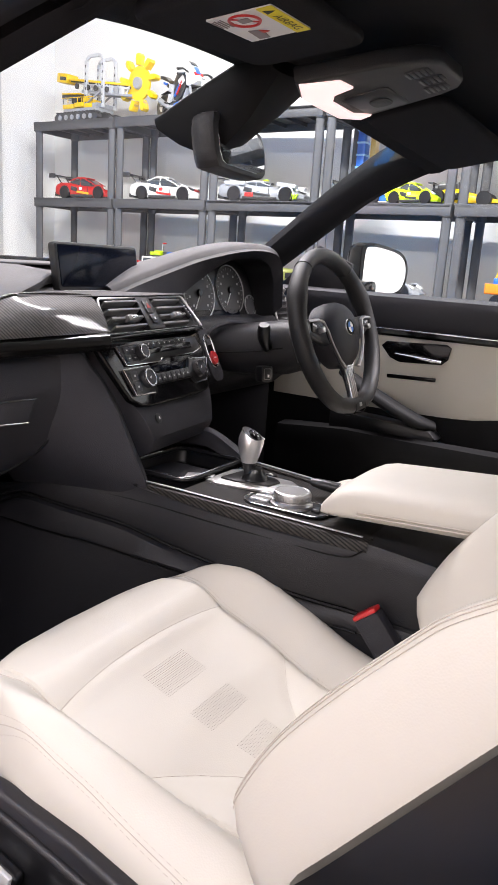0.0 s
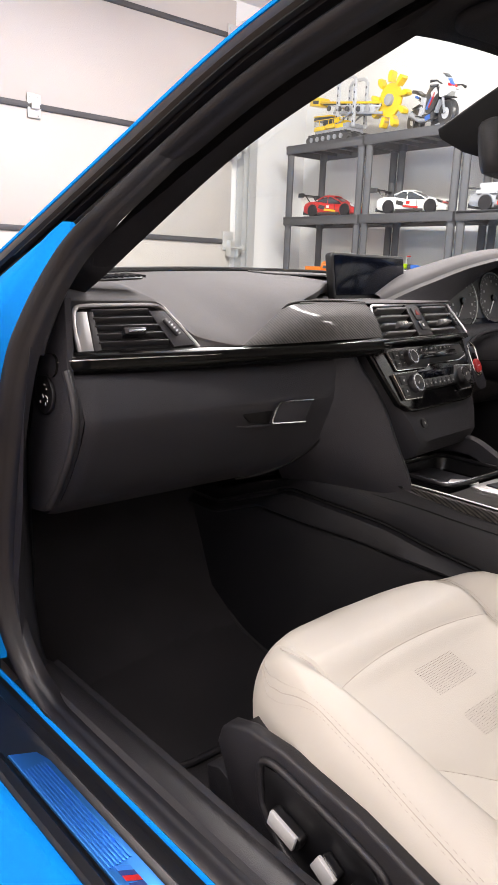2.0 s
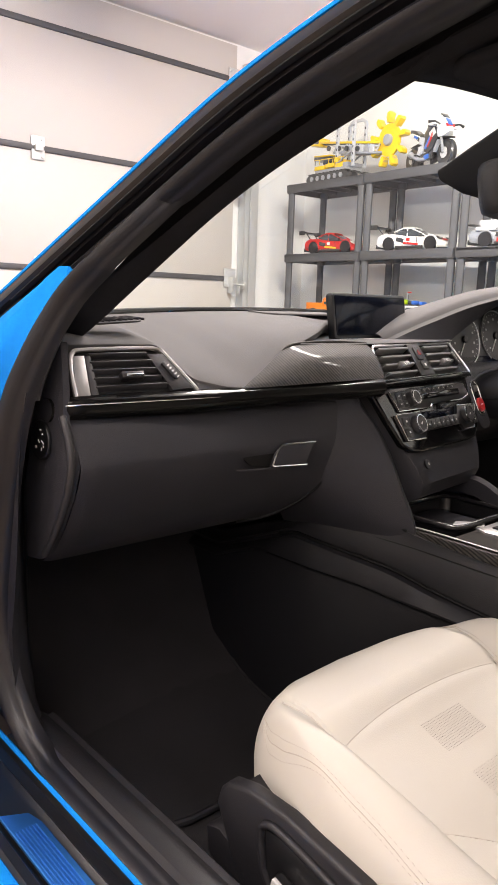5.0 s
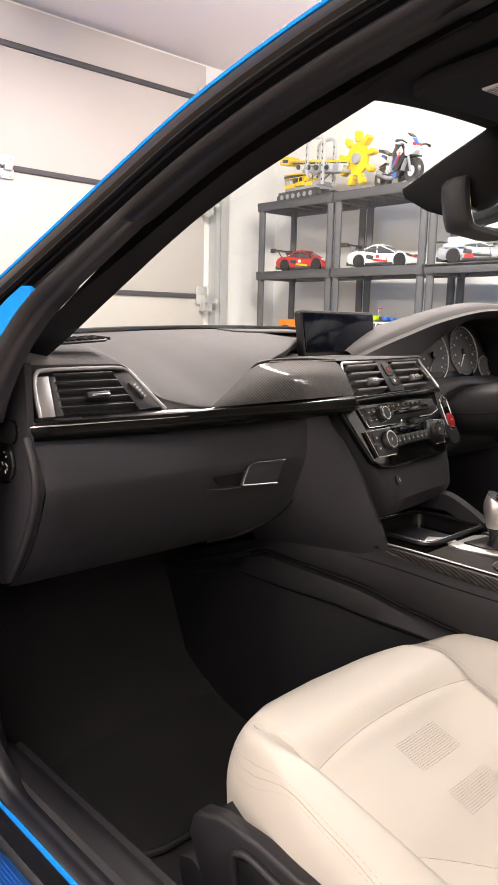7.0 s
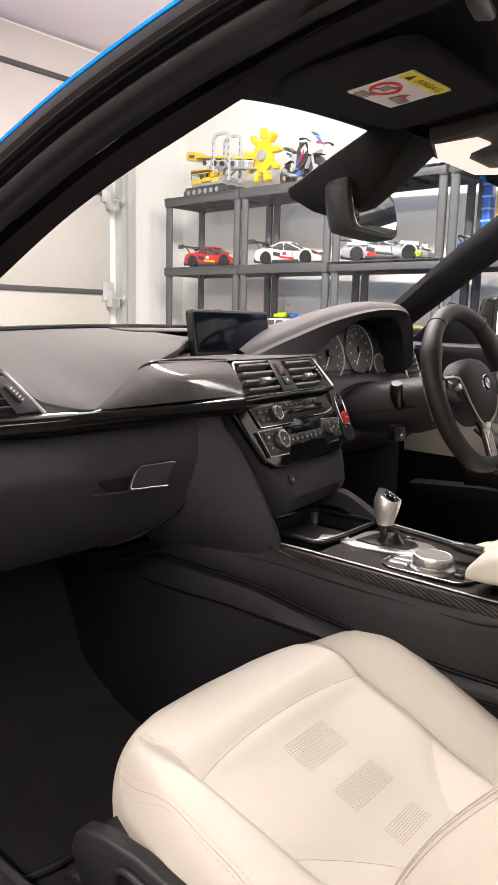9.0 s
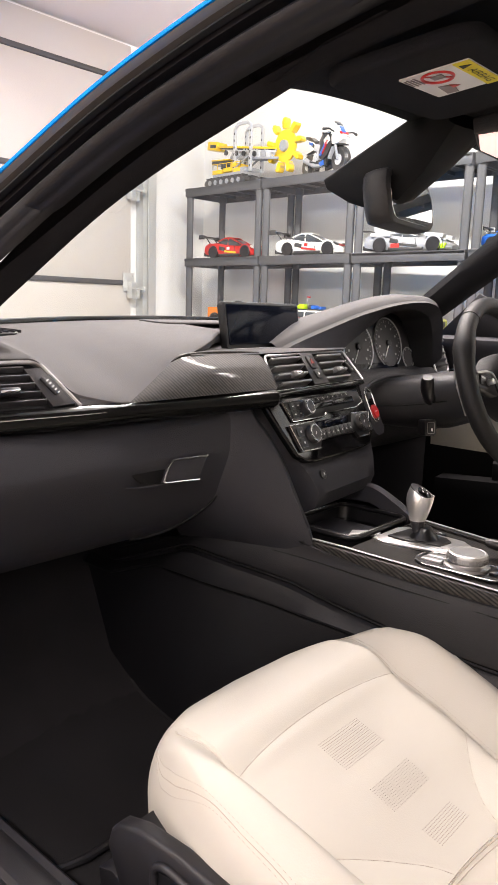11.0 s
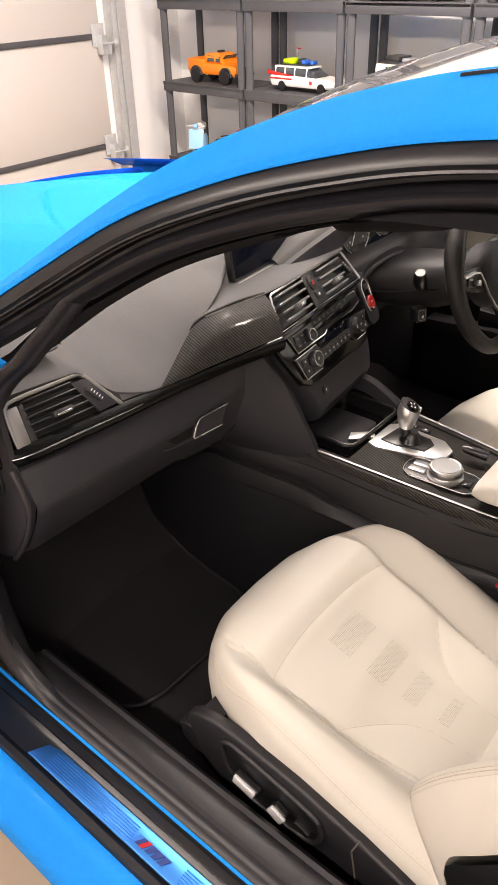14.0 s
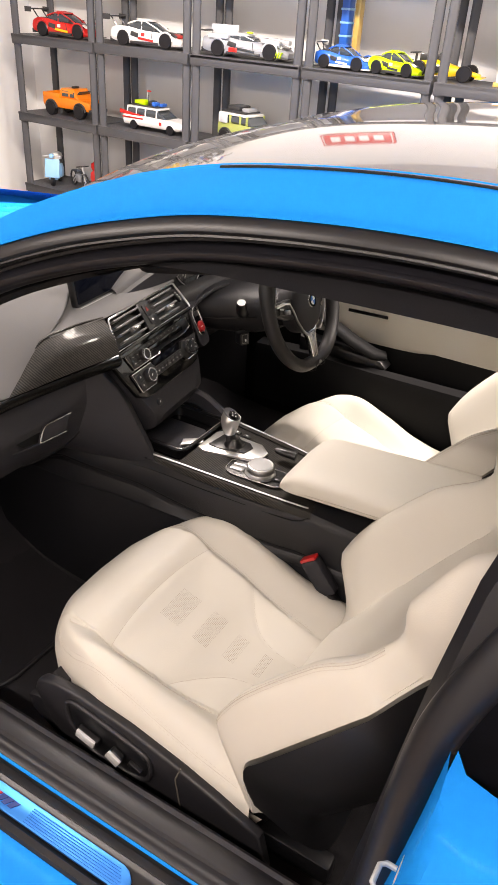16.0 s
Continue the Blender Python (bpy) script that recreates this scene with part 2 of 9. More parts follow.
def rod(pts, r, seg=10, closed=False, flat=1.0, bm=None):
    """A tube along points."""
    pts = [Vector(p) for p in pts]
    n = len(pts)
    rows, up = [], Vector((0, 0, 1))
    for i, p in enumerate(pts):
        a = pts[(i - 1) % n] if closed else pts[max(i - 1, 0)]
        b = pts[(i + 1) % n] if closed else pts[min(i + 1, n - 1)]
        d = (b - a).normalized()
        s = d.cross(up) if i == 0 else s - d * s.dot(d)
        if s.length < 1e-3:
            s = d.cross(Vector((1, 0, 0)))
        s.normalize()
        u = s.cross(d).normalized()
        rr = r[i] if isinstance(r, (list, tuple)) else r
        rows.append([p + s * rr * math.cos(t) + u * rr * flat * math.sin(t) for t in [2 * math.pi * k / seg for k in range(seg)]])
    if closed:
        return grid(rows, True, True, bm)
    return capped(rows, bm)


def slab(outline, depth, at=None, r=0.0, seg=2, bm=None):
    """A flat outline (x, y) given thickness along z, with its rims rounded."""
    own = bmesh.new()
    vs = [own.verts.new((x, y, 0)) for x, y in outline]
    f = own.faces.new(vs)
    ex = bmesh.ops.extrude_face_region(own, geom=[f])
    bmesh.ops.translate(own, vec=(0, 0, depth), verts=[v for v in ex["geom"] if isinstance(v, bmesh.types.BMVert)])
    if r:
        bmesh.ops.recalc_face_normals(own, faces=own.faces)
        es = [e for e in own.edges if abs(e.verts[0].co.z - e.verts[1].co.z) < 1e-6]
        bmesh.ops.bevel(own, geom=es, offset=r, segments=seg, affect="EDGES", profile=0.5)
    own.transform(at or Matrix())
    if bm is None:
        return own
    me = bpy.data.meshes.new("tmp")
    own.to_mesh(me)
    own.free()
    bm.from_mesh(me)
    bpy.data.meshes.remove(me)
    return bm


def rounded(w, h, r, n=5):
    """Outline of a rounded rectangle about the origin."""
    out = []
    for cx, cy, a0 in ((w / 2 - r, h / 2 - r, 0), (-w / 2 + r, h / 2 - r, 90), (-w / 2 + r, -h / 2 + r, 180), (w / 2 - r, -h / 2 + r, 270)):
        for k in range(n + 1):
            a = radians(a0 + 90 * k / n)
            out.append((cx + r * math.cos(a), cy + r * math.sin(a)))
    return out


def face_at(p, xdir, ydir):
    """A frame at p with its x and y along the given directions."""
    x = Vector(xdir).normalized()
    z = x.cross(Vector(ydir)).normalized()
    y = z.cross(x)
    m = Matrix((x, y, z)).transposed().to_4x4()
    m.translation = Vector(p)
    return m


def lerp(a, b, f):
    return a + (b - a) * f


def table(x, pts):
    """Smooth lookup in (x, value) pairs that keeps their rises and falls."""
    if x <= pts[0][0]:
        return pts[0][1]
    if x >= pts[-1][0]:
        return pts[-1][1]
    i = max(k for k in range(len(pts) - 1) if pts[k][0] <= x)
    sec = [(b[1] - a[1]) / (b[0] - a[0]) for a, b in zip(pts, pts[1:])]

    def slope(k):
        if k == 0 or k == len(sec):
            return sec[0] if k == 0 else sec[-1]
        return 0.0 if sec[k - 1] * sec[k] <= 0 else 2 * sec[k - 1] * sec[k] / (sec[k - 1] + sec[k])

    h = pts[i + 1][0] - pts[i][0]
    f = (x - pts[i][0]) / h
    return (2 * f ** 3 - 3 * f * f + 1) * pts[i][1] + (f ** 3 - 2 * f * f + f) * h * slope(i) + (3 * f * f - 2 * f ** 3) * pts[i + 1][1] + (f ** 3 - f * f) * h * slope(i + 1)


# ---- garage ----
X0, X1, Y0, Y1, ZC = -3.65, 4.2, -4.0, 2.50, 2.505
tagged(part("floor", box((X1 - X0 + 0.4, Y1 - Y0 + 0.4, 0.2), pose((X0 + X1) / 2, (Y0 + Y1) / 2, -0.1)), FLOORMAT, smooth=False), "tan coated garage floor", "floor", kind="structure")
tagged(part("ceiling", box((X1 - X0 + 0.4, Y1 - Y0 + 0.4, 0.2), pose((X0 + X1) / 2, (Y0 + Y1) / 2, ZC + 0.1)), CEILPAINT, smooth=False), "off-white painted plaster garage ceiling", "ceiling", kind="structure")
tagged(part("wall_shelves", box((X1 - X0 + 0.4, 0.2, ZC), pose((X0 + X1) / 2, Y1 + 0.1, ZC / 2)), WHITEPAINT, smooth=False), "white painted garage wall behind the shelving", "wall", kind="structure")
tagged(part("wall_far", box((X1 - X0 + 0.4, 0.2, ZC), pose((X0 + X1) / 2, Y0 - 0.1, ZC / 2)), WHITEPAINT, smooth=False), "plain white painted garage wall", "wall", kind="structure")
tagged(part("wall_back", box((0.2, Y1 - Y0, ZC), pose(X1 + 0.1, (Y0 + Y1) / 2, ZC / 2)), WHITEPAINT, smooth=False), "plain white painted back wall", "wall", kind="structure")
# front wall round the door opening
DY0, DY1, DZ = -2.7, 1.86, 2.35
bm = box((0.2, Y1 - DY1, ZC), pose(X0 - 0.1, (Y1 + DY1) / 2, ZC / 2))
box((0.2, DY0 - Y0, ZC), pose(X0 - 0.1, (Y0 + DY0) / 2, ZC / 2), bm=bm)
box((0.2, DY1 - DY0, ZC - DZ), pose(X0 - 0.1, (DY0 + DY1) / 2, (ZC + DZ) / 2), bm=bm)
tagged(part("wall_front", bm, WHITEPAINT, smooth=False), "white painted wall round the garage door", "wall", kind="structure")

door = thing("garage_door", "closed cream sectional garage door with dark panel seams", "garage door", kind="structure")
GX = -3.598
for z0, z1 in ((0.0, 0.592), (0.592, 1.151), (1.151, 1.722), (1.722, 2.289), (2.289, 2.49)):
    part("door_panel", box((0.05, DY1 - DY0 - 0.04, z1 - z0 - 0.022), pose(GX - 0.03, (DY0 + DY1) / 2 - 0.0, (z0 + z1) / 2), 0.004), DOORPANEL, door)
for z in (0.592, 1.151, 1.722, 2.289):
    part("seam_strip", box((0.03, DY1 - DY0 - 0.05, 0.029), pose(GX - 0.008, (DY0 + DY1) / 2, z), 0.006), SEAMGREY, door, "dark rubber seam strip")

# side rail of the garage door with its brackets and rollers
rail = thing("door_rail", "galvanised steel guide rail beside the garage door", "rail", kind="structure")
part("channel", slab([(0, 0), (0.07, 0), (0.07, 0.012), (0.014, 0.012), (0.014, 0.05), (0.07, 0.05), (0.07, 0.062), (0, 0.062)], 2.40, pose(-3.58, 1.915, 0, 0, 0, 90), 0.001), GALV, rail, smooth=False)
part("angle_bracket", slab([(0, 0), (0.09, 0), (0.09, 0.006), (0.006, 0.006), (0.006, 0.06), (0, 0.06)], 2.40, pose(-3.562, 2.005, 0, 0, 0, 180), 0), GALV, rail, smooth=False)


def hinge(y, z, wide):
    bm = box((0.006, wide, 0.11), pose(GX + 0.004, y, z), 0.002)
    box((0.02, wide * 0.6, 0.03), pose(GX + 0.014, y, z), 0.004, bm=bm)
    for dy in (-0.3, 0.3):
        for dz in (-0.04, 0.04):
            cyl(0.006, 0.006, 0.006, pose(GX + 0.006, y + dy * wide, z + dz, 0, 90, 0), 8, bm=bm)
    return part("hinge", bm, GALV, door, "galvanised hinge plate")


for z in (0.592, 1.151, 1.722, 2.289):
    if z < 2:
        hinge(0.575, z, 0.070)
        hinge(-0.92, z, 0.070)
    bm = box((0.006, 0.085, 0.11), pose(GX + 0.005, 1.815, z + 0.005), 0.002)
    box((0.004, 0.060, 0.10), pose(GX + 0.022, 1.835, z - 0.045, 0, 0, 12), 0.0015, bm=bm)
    box((0.045, 0.004, 0.095), pose(GX + 0.026, 1.806, z - 0.040), 0.001, bm=bm)
    box((0.045, 0.004, 0.060), pose(GX + 0.026, 1.864, z - 0.060), 0.001, bm=bm)
    cyl(0.021, 0.021, 0.018, pose(GX + 0.045, 1.905, z - 0.035, 90, 0, 0), 16, 0.003, bm=bm)
    cyl(0.0055, 0.0055, 0.10, pose(GX + 0.045, 1.905, z - 0.035, 90, 0, 0), 10, bm=bm)
    for dy, dz in ((-0.028, 0.042), (0.028, 0.042), (-0.028, -0.030), (0.028, -0.030)):
        cyl(0.006, 0.006, 0.007, pose(GX + 0.006, 1.815 + dy, z + dz, 0, 90, 0), 6, bm=bm)
    part("roller_bracket", bm, GALV, door, "galvanised roller bracket")

# ---- shelving ----
SHELF = pose(-3.445, 2.128, 0, 0, 0, -2.6)
BAY, DEEP = 0.63, 0.324
LEVELS = (0.098, 0.498, 0.905, 1.312, 1.722)


def shelf_unit():
    u = thing("shelving_unit", "dark grey plastic shelving unit with round posts against the wall", "shelf", "garage shelving units")
    for z in LEVELS:
        bm = box((BAY - 0.012, DEEP, 0.014), pose(BAY / 2, DEEP / 2, z - 0.007))
        for y in (0.006, DEEP - 0.006):
            box((BAY - 0.012, 0.012, 0.048), pose(BAY / 2, y, z - 0.024), 0.004, bm=bm)
        for x in (0.012, BAY - 0.012):
            box((0.012, DEEP - 0.02, 0.046), pose(x, DEEP / 2, z - 0.024), 0.003, bm=bm)
        for k in range(4):
            box((0.004, DEEP - 0.03, 0.02), pose(0.13 + 0.12 * k, DEEP / 2, z - 0.022), bm=bm)
        part("shelf_board", bm, SHELFGREY, u)
        for x in (0.028, BAY - 0.028):
            for y in (0.026, DEEP - 0.026):
                part("post_collar", cyl(0.026, 0.024, 0.055, pose(x, y, z - 0.052), 14, 0.003), SHELFGREY, u)
    for x in (0.028, BAY - 0.028):
        for y in (0.026, DEEP - 0.026):
            for a, b in zip((0.0, *LEVELS), LEVELS):
                ring = [((0.0195 + 0.0025 * math.cos(3 * t)) * math.cos(t), (0.0195 + 0.0025 * math.cos(3 * t)) * math.sin(t)) for t in [2 * math.pi * k / 24 for k in range(24)]]
                part("post", slab(ring, b - a - 0.045, pose(x, y, a)), SHELFGREY, u)
    return u


unit = shelf_unit()
unit.matrix_basis = SHELF
for k in range(1, 6):
    copy_thing(unit, SHELF @ pose(k * (BAY + 0.002), 0, 0))


def on_shelf(x, y, level, turn=0.0):
    """A place on a shelf: metres along the run, metres in from its front edge, and the level."""
    return SHELF @ pose(x * 0.9, y * 0.9, LEVELS[level], 0, 0, turn) @ Matrix.Scale(0.9, 4)


# ---- ceiling lamps ----
LAMP_COL = (1.0, 0.945, 0.96)


def tube_lamp(x, y, length, turn, power):
    la = thing("ceiling_tube_lamp", "white linear tube lamp fixed to the ceiling", "lamp", "garage tube lamps", at=pose(x, y, ZC, 0, 0, turn))
    part("housing", box((length, 0.08, 0.045), pose(0, 0, -0.0235), 0.008), WHITEPAINT, la)
    part("tube", rod([(-length / 2 + 0.02, 0, -0.062), (length / 2 - 0.02, 0, -0.062)], 0.016, 12), TUBE, la, "glowing white tube")
    for tilt in (-36, 36):
        d = bpy.data.lights.new("tube_light", "AREA")
        d.shape, d.size, d.size_y, d.energy, d.color = "RECTANGLE", length, 0.05, power * length, LAMP_COL
        lo = new("tube_light", d)
        lo.parent = la
        lo.matrix_basis = pose(0, math.copysign(0.03, tilt), -0.085, tilt, 0, 0)


for x in (-1.75, 0.25, 2.25):
    tube_lamp(x, 0.82, 1.5, 0, 38.0)
    tube_lamp(x, -2.1, 1.5, 0, 16.0)

# ---- car: body shell ----
car = thing("car", "bright blue coupe with carbon roof and cream leather interior", "car")


def side_y(z):
    """Lean of the car's glass side above the waist, passenger side."""
    return -0.76 + 0.45 * (z - 0.93)


# line between the painted roof rail and the black moulding, front to back
RAIL = smooth_line([(x, 0, z) for x, z in ((-1.22, 0.925), (-1.124, 0.985), (-1.022, 1.050), (-0.90, 1.127), (-0.811, 1.183), (-0.732, 1.234), (-0.662, 1.268), (-0.563, 1.306), (-0.493, 1.326), (-0.427, 1.343), (-0.366, 1.356), (-0.286, 1.366), (-0.2, 1.374), (-0.11, 1.379), (0.0, 1.380), (0.15, 1.372), (0.35, 1.344), (0.6, 1.280))], 80)
for _ in range(12):
    RAIL = [RAIL[0]] + [0.25 * a + 0.5 * b + 0.25 * c for a, b, c in zip(RAIL, RAIL[1:], RAIL[2:])] + [RAIL[-1]]


def rail_strip(profile, side=-1, pts=None):
    """Sweeps (down, inward) pairs along the roof rail; down lies in the side's own plane."""
    rows = []
    pts = pts or RAIL
    for i, p in enumerate(pts):
        a, b = pts[max(i - 1, 0)], pts[min(i + 1, len(pts) - 1)]
        d = (b - a).normalized()
        nx, nz = d.z, -d.x
        row = []
        for down, inward in profile:
            if side > 0 and p.x < -0.5 and down < -0.004:
                down = lerp(-0.004, down, table(p.x, [(-0.62, 0.12), (-0.5, 1.0)]))
            elif down < -0.004:
                down = lerp(-0.004, down, table(p.x, [(-0.95, 0.35), (-0.75, 0.6), (-0.65, 0.80), (-0.48, 1.0)]))
            x, z = p.x + nx * down, p.z + nz * down
            reach = table(p.x, [(-0.62, 0.08), (-0.45, 1.0)]) if side > 0 else table(p.x, [(-0.80, 0.45), (-0.45, 1.0)])
            y = side_y(z) + inward * (reach if down < -0.0041 else 1.0)
            row.append((x, y if side < 0 else -y, z))
        rows.append(row)
    return rows


RAILPROF = [(-0.0450, 0.0630), (-0.0425, 0.0590), (-0.034, 0.0452), (-0.026, 0.0322), (-0.018, 0.0195), (-0.011, 0.0090), (-0.007, 0.0036), (-0.004, 0.0010), (-0.0012, 0.0), (0.001, 0.001), (0.0022, 0.006), (0.002, 0.03)]
for side in (-1, 1):
    part("roof_rail", grid(rail_strip(RAILPROF, side)), BLUE, car, "glossy bright blue painted roof rail")
    part("window_moulding", grid(rail_strip([(0.0, 0.022), (0.001, 0.004), (0.005, 0.0), (0.018, 0.001), (0.022, 0.006), (0.024, 0.02)], side)), MOULD, car, "black window moulding")
    part("door_seal", grid(rail_strip([(0.020, 0.022), (0.022, 0.016), (0.028, 0.020), (0.031, 0.034), (0.035, 0.036), (0.038, 0.024), (0.044, 0.020), (0.050, 0.026), (0.053, 0.040), (0.055, 0.055)], side)), RUBBER, car, "ribbed black rubber door seal")
part("drip_chrome", grid(rail_strip([(0.021, 0.012), (0.0225, 0.006), (0.025, 0.006), (0.027, 0.012)], -1, RAIL[8:])), SMOOTHBLACK, car)

# carbon roof panel between the rails, with a shallow double bubble
ROOFP = rail_strip([(-0.0415, 0.0585)], -1)
rows = []
for i, (p,) in enumerate(ROOFP):
    if -0.62 < p[0]:
        row = []
        for k in range(25):
            f = k / 24 * 2 - 1
            crown = 0.028 * (1 - f * f) - 0.006 * math.exp(-(f * 3.2) ** 2)
            row.append((p[0] - 0.05 * (1 - f * f) * max(0, min(1, (0.2 - p[0]) / 0.8)), -f * p[1], p[2] - 0.004 + crown))
        rows.append(row)
part("roof_panel", grid(rows), ROOFCARBON, car, "lacquered dark carbon fibre roof panel")
part("roof_joint", grid(rail_strip([(-0.0410, 0.0640), (-0.0437, 0.0625), (-0.0437, 0.0565), (-0.0410, 0.0550)], -1, [p for p in RAIL if p.x > -0.38])), RUBBER, car, "black roof joint strip")

# windscreen
WB = [(-1.02, -0.70, 0.965), (-1.20, -0.45, 0.985), (-1.27, 0, 0.995), (-1.20, 0.45, 0.985), (-1.02, 0.70, 0.965)]
WT = [(-0.565, -0.545, 1.262), (-0.60, -0.3, 1.295), (-0.615, 0, 1.305), (-0.60, 0.3, 1.295), (-0.565, 0.545, 1.262)]
lo, hi = smooth_line(WB, 25), smooth_line(WT, 25)
rows = [[lo[k].lerp(hi[k], f) + Vector((-0.03, 0, 0.03)) * math.sin(math.pi * f) for k in range(25)] for f in [j / 10 for j in range(11)]]
ws = part("windscreen", grid(rows), GLASS, car, "clear raked windscreen")
ws.visible_shadow = False

# bonnet, scuttle and front wings
rows = []
for i in range(17):
    f = i / 16
    x = -1.26 - 1.15 * f
    row = []
    for k in range(33):
        g = k / 32 * 2 - 1
        w = 0.80 - 0.06 * f
        z = 0.985 - 0.03 * f - 0.11 * f * f - 0.045 * g * g - 0.02 * max(0, abs(g) - 0.85) / 0.15
        bulge = 0.022 * math.exp(-((abs(g) - 0.32) / 0.16) ** 2) * (1 - 0.4 * f)
        row.append((x + 0.22 * g * g * (1 - f), g * w, z + bulge))
    rows.append(row)
bonnet = part("bonnet", grid(rows), BLUE, car, "glossy bright blue bonnet with a raised centre")
for side in (-1, 1):
    rows = []
    for i in range(15):
        f = i / 14
        x = -1.00 - 1.40 * f
        prof = [(0.66 + 0.1 * min(1, f * 3), 0.945 - 0.09 * f * f), (0.79, 0.935 - 0.09 * f * f), (0.86, 0.90 - 0.09 * f * f), (0.905, 0.82), (0.92, 0.70), (0.915, 0.55), (0.90, 0.40), (0.88, 0.26)]
        rows.append([(x, side * y, z) for y, z in prof])
    part("front_wing", grid(rows), BLUE, car, "glossy blue front wing")
rows = []
for (px, py, pz), (qx, qy, qz) in zip([(p.x - 0.005, p.y, p.z - 0.004) for p in lo], [(p.x - 0.12, p.y, p.z - 0.045) for p in lo]):
    rows.append([(px + 0.01, py, pz - 0.03), (px, py, pz), ((px + qx) / 2, (py + qy) / 2, pz - 0.018), (qx, qy, qz)])
part("scuttle_panel", grid(rows), PLASTIC, car, "black plastic scuttle below the windscreen")

# door opening: painted hinge post, sill, lock post
rows = []
for z, x, y0, y1 in ((0.40, -1.07, -0.765, -0.905), (0.48, -1.07, -0.765, -0.905), (0.60, -1.06, -0.765, -0.905), (0.72, -1.025, -0.765, -0.905), (0.82, -0.995, -0.765, -0.90), (0.88, -0.968, -0.762, -0.88), (0.93, -0.946, -0.752, -0.80), (0.97, -0.928, -0.738, -0.765), (1.01, -0.918, -0.722, -0.735), (1.04, -0.905, -0.708, -0.714)):
    w = y1 - y0
    e = table(z, [(0.86, 1.0), (0.93, 0.8), (0.99, 0.45), (1.05, 0.1)])
    if z > 1.04:
        e = 0.0
    rows.append([(x + 0.018, y0 + 0.02, z), (x + 0.010, y0, z), (x, y0 + 0.12 * w, z), (x - 0.010, y0 + 0.3 * w, z), (x - 0.018, y0 + 0.55 * w, z), (x - 0.028, y0 + 0.8 * w, z), (x - 0.03 - 0.03 * e, y1, z), (x - 0.032 - 0.108 * e, y1 + 0.01 * (1 - e), z)])
rows.append([(-0.900 - 0.002 * k, -0.700 - 0.001 * k, 1.056) for k in range(8)])
part("hinge_post", grid(rows), BLUE, car, "blue painted door hinge post")
bm = box((0.06, 0.03, 0.05), pose(-0.955, -0.845, 0.755), 0.006)
box((0.05, 0.06, 0.02), pose(-0.95, -0.86, 0.755), 0.004, bm=bm)
cyl(0.009, 0.009, 0.07, pose(-0.925, -0.85, 0.72), 12, 0.002, bm=bm)
part("door_hinge", bm, SMOOTHBLACK, car, "black steel door hinge")



def sill_strip(prof, x0=-1.10, x1=0.2):
    return [[(x, y, z) for y, z in prof] for x in [lerp(x0, x1, k / 24) for k in range(25)]]


SILLPROF = [(-0.66, 0.30), (-0.675, 0.36), (-0.682, 0.396), (-0.692, 0.408), (-0.700, 0.406), (-0.706, 0.412), (-0.722, 0.419), (-0.738, 0.416), (-0.748, 0.402), (-0.752, 0.395), (-0.756, 0.399), (-0.763, 0.398), (-0.766, 0.38)]
rows = [[(x, y, z) for y, z in SILLPROF] for x in [lerp(-0.985, 0.2, k / 30) for k in range(31)]]
part("sill_trim", grid(rows), PLASTIC, car, "grained black inner sill trim")
part("sill_paint_line", grid(sill_strip([(-0.765, 0.385), (-0.7655, 0.399), (-0.768, 0.4005), (-0.7708, 0.398), (-0.7715, 0.385)])), BLUE, car, "thin blue painted sill edge")
part("sill_channel", grid(sill_strip([(-0.7708, 0.395), (-0.774, 0.386), (-0.786, 0.384), (-0.790, 0.389), (-0.795, 0.386), (-0.80, 0.384), (-0.838, 0.382), (-0.846, 0.388), (-0.856, 0.386), (-0.862, 0.374)])), SMOOTHBLACK, car, "black sill channel")
part("rocker", grid(sill_strip([(-0.853, 0.376), (-0.862, 0.380), (-0.876, 0.377), (-0.886, 0.366), (-0.893, 0.352), (-0.905, 0.345), (-0.916, 0.332), (-0.922, 0.31), (-0.918, 0.25), (-0.90, 0.20), (-0.86, 0.17)], -1.0, 1.6)), BLUE, car, "glossy blue painted outer sill")
plate = part("sill_plate", slab([(-0.842, -0.838), (-0.300, -0.838), (-0.290, -0.832), (-0.288, -0.824), (-0.292, -0.814), (-0.304, -0.804), (-0.318, -0.800), (-0.80, -0.800), (-0.825, -0.806)], 0.006, pose(0, 0, 0.384), 0.002), SILLBLUE, car, "blue ribbed sill step plate with tricolour emblem")
for k in range(7):
    part("rib", box((0.20, 0.0022, 0.002), pose(-0.70, -0.808 - 0.0042 * k, 0.3905), 0.0007), SILLBLUE, plate)
    part("rib", box((0.186 + 0.003 * k, 0.0022, 0.002), pose(-0.410 + 0.0015 * k, -0.808 - 0.0042 * k, 0.3905), 0.0007), SILLBLUE, plate)

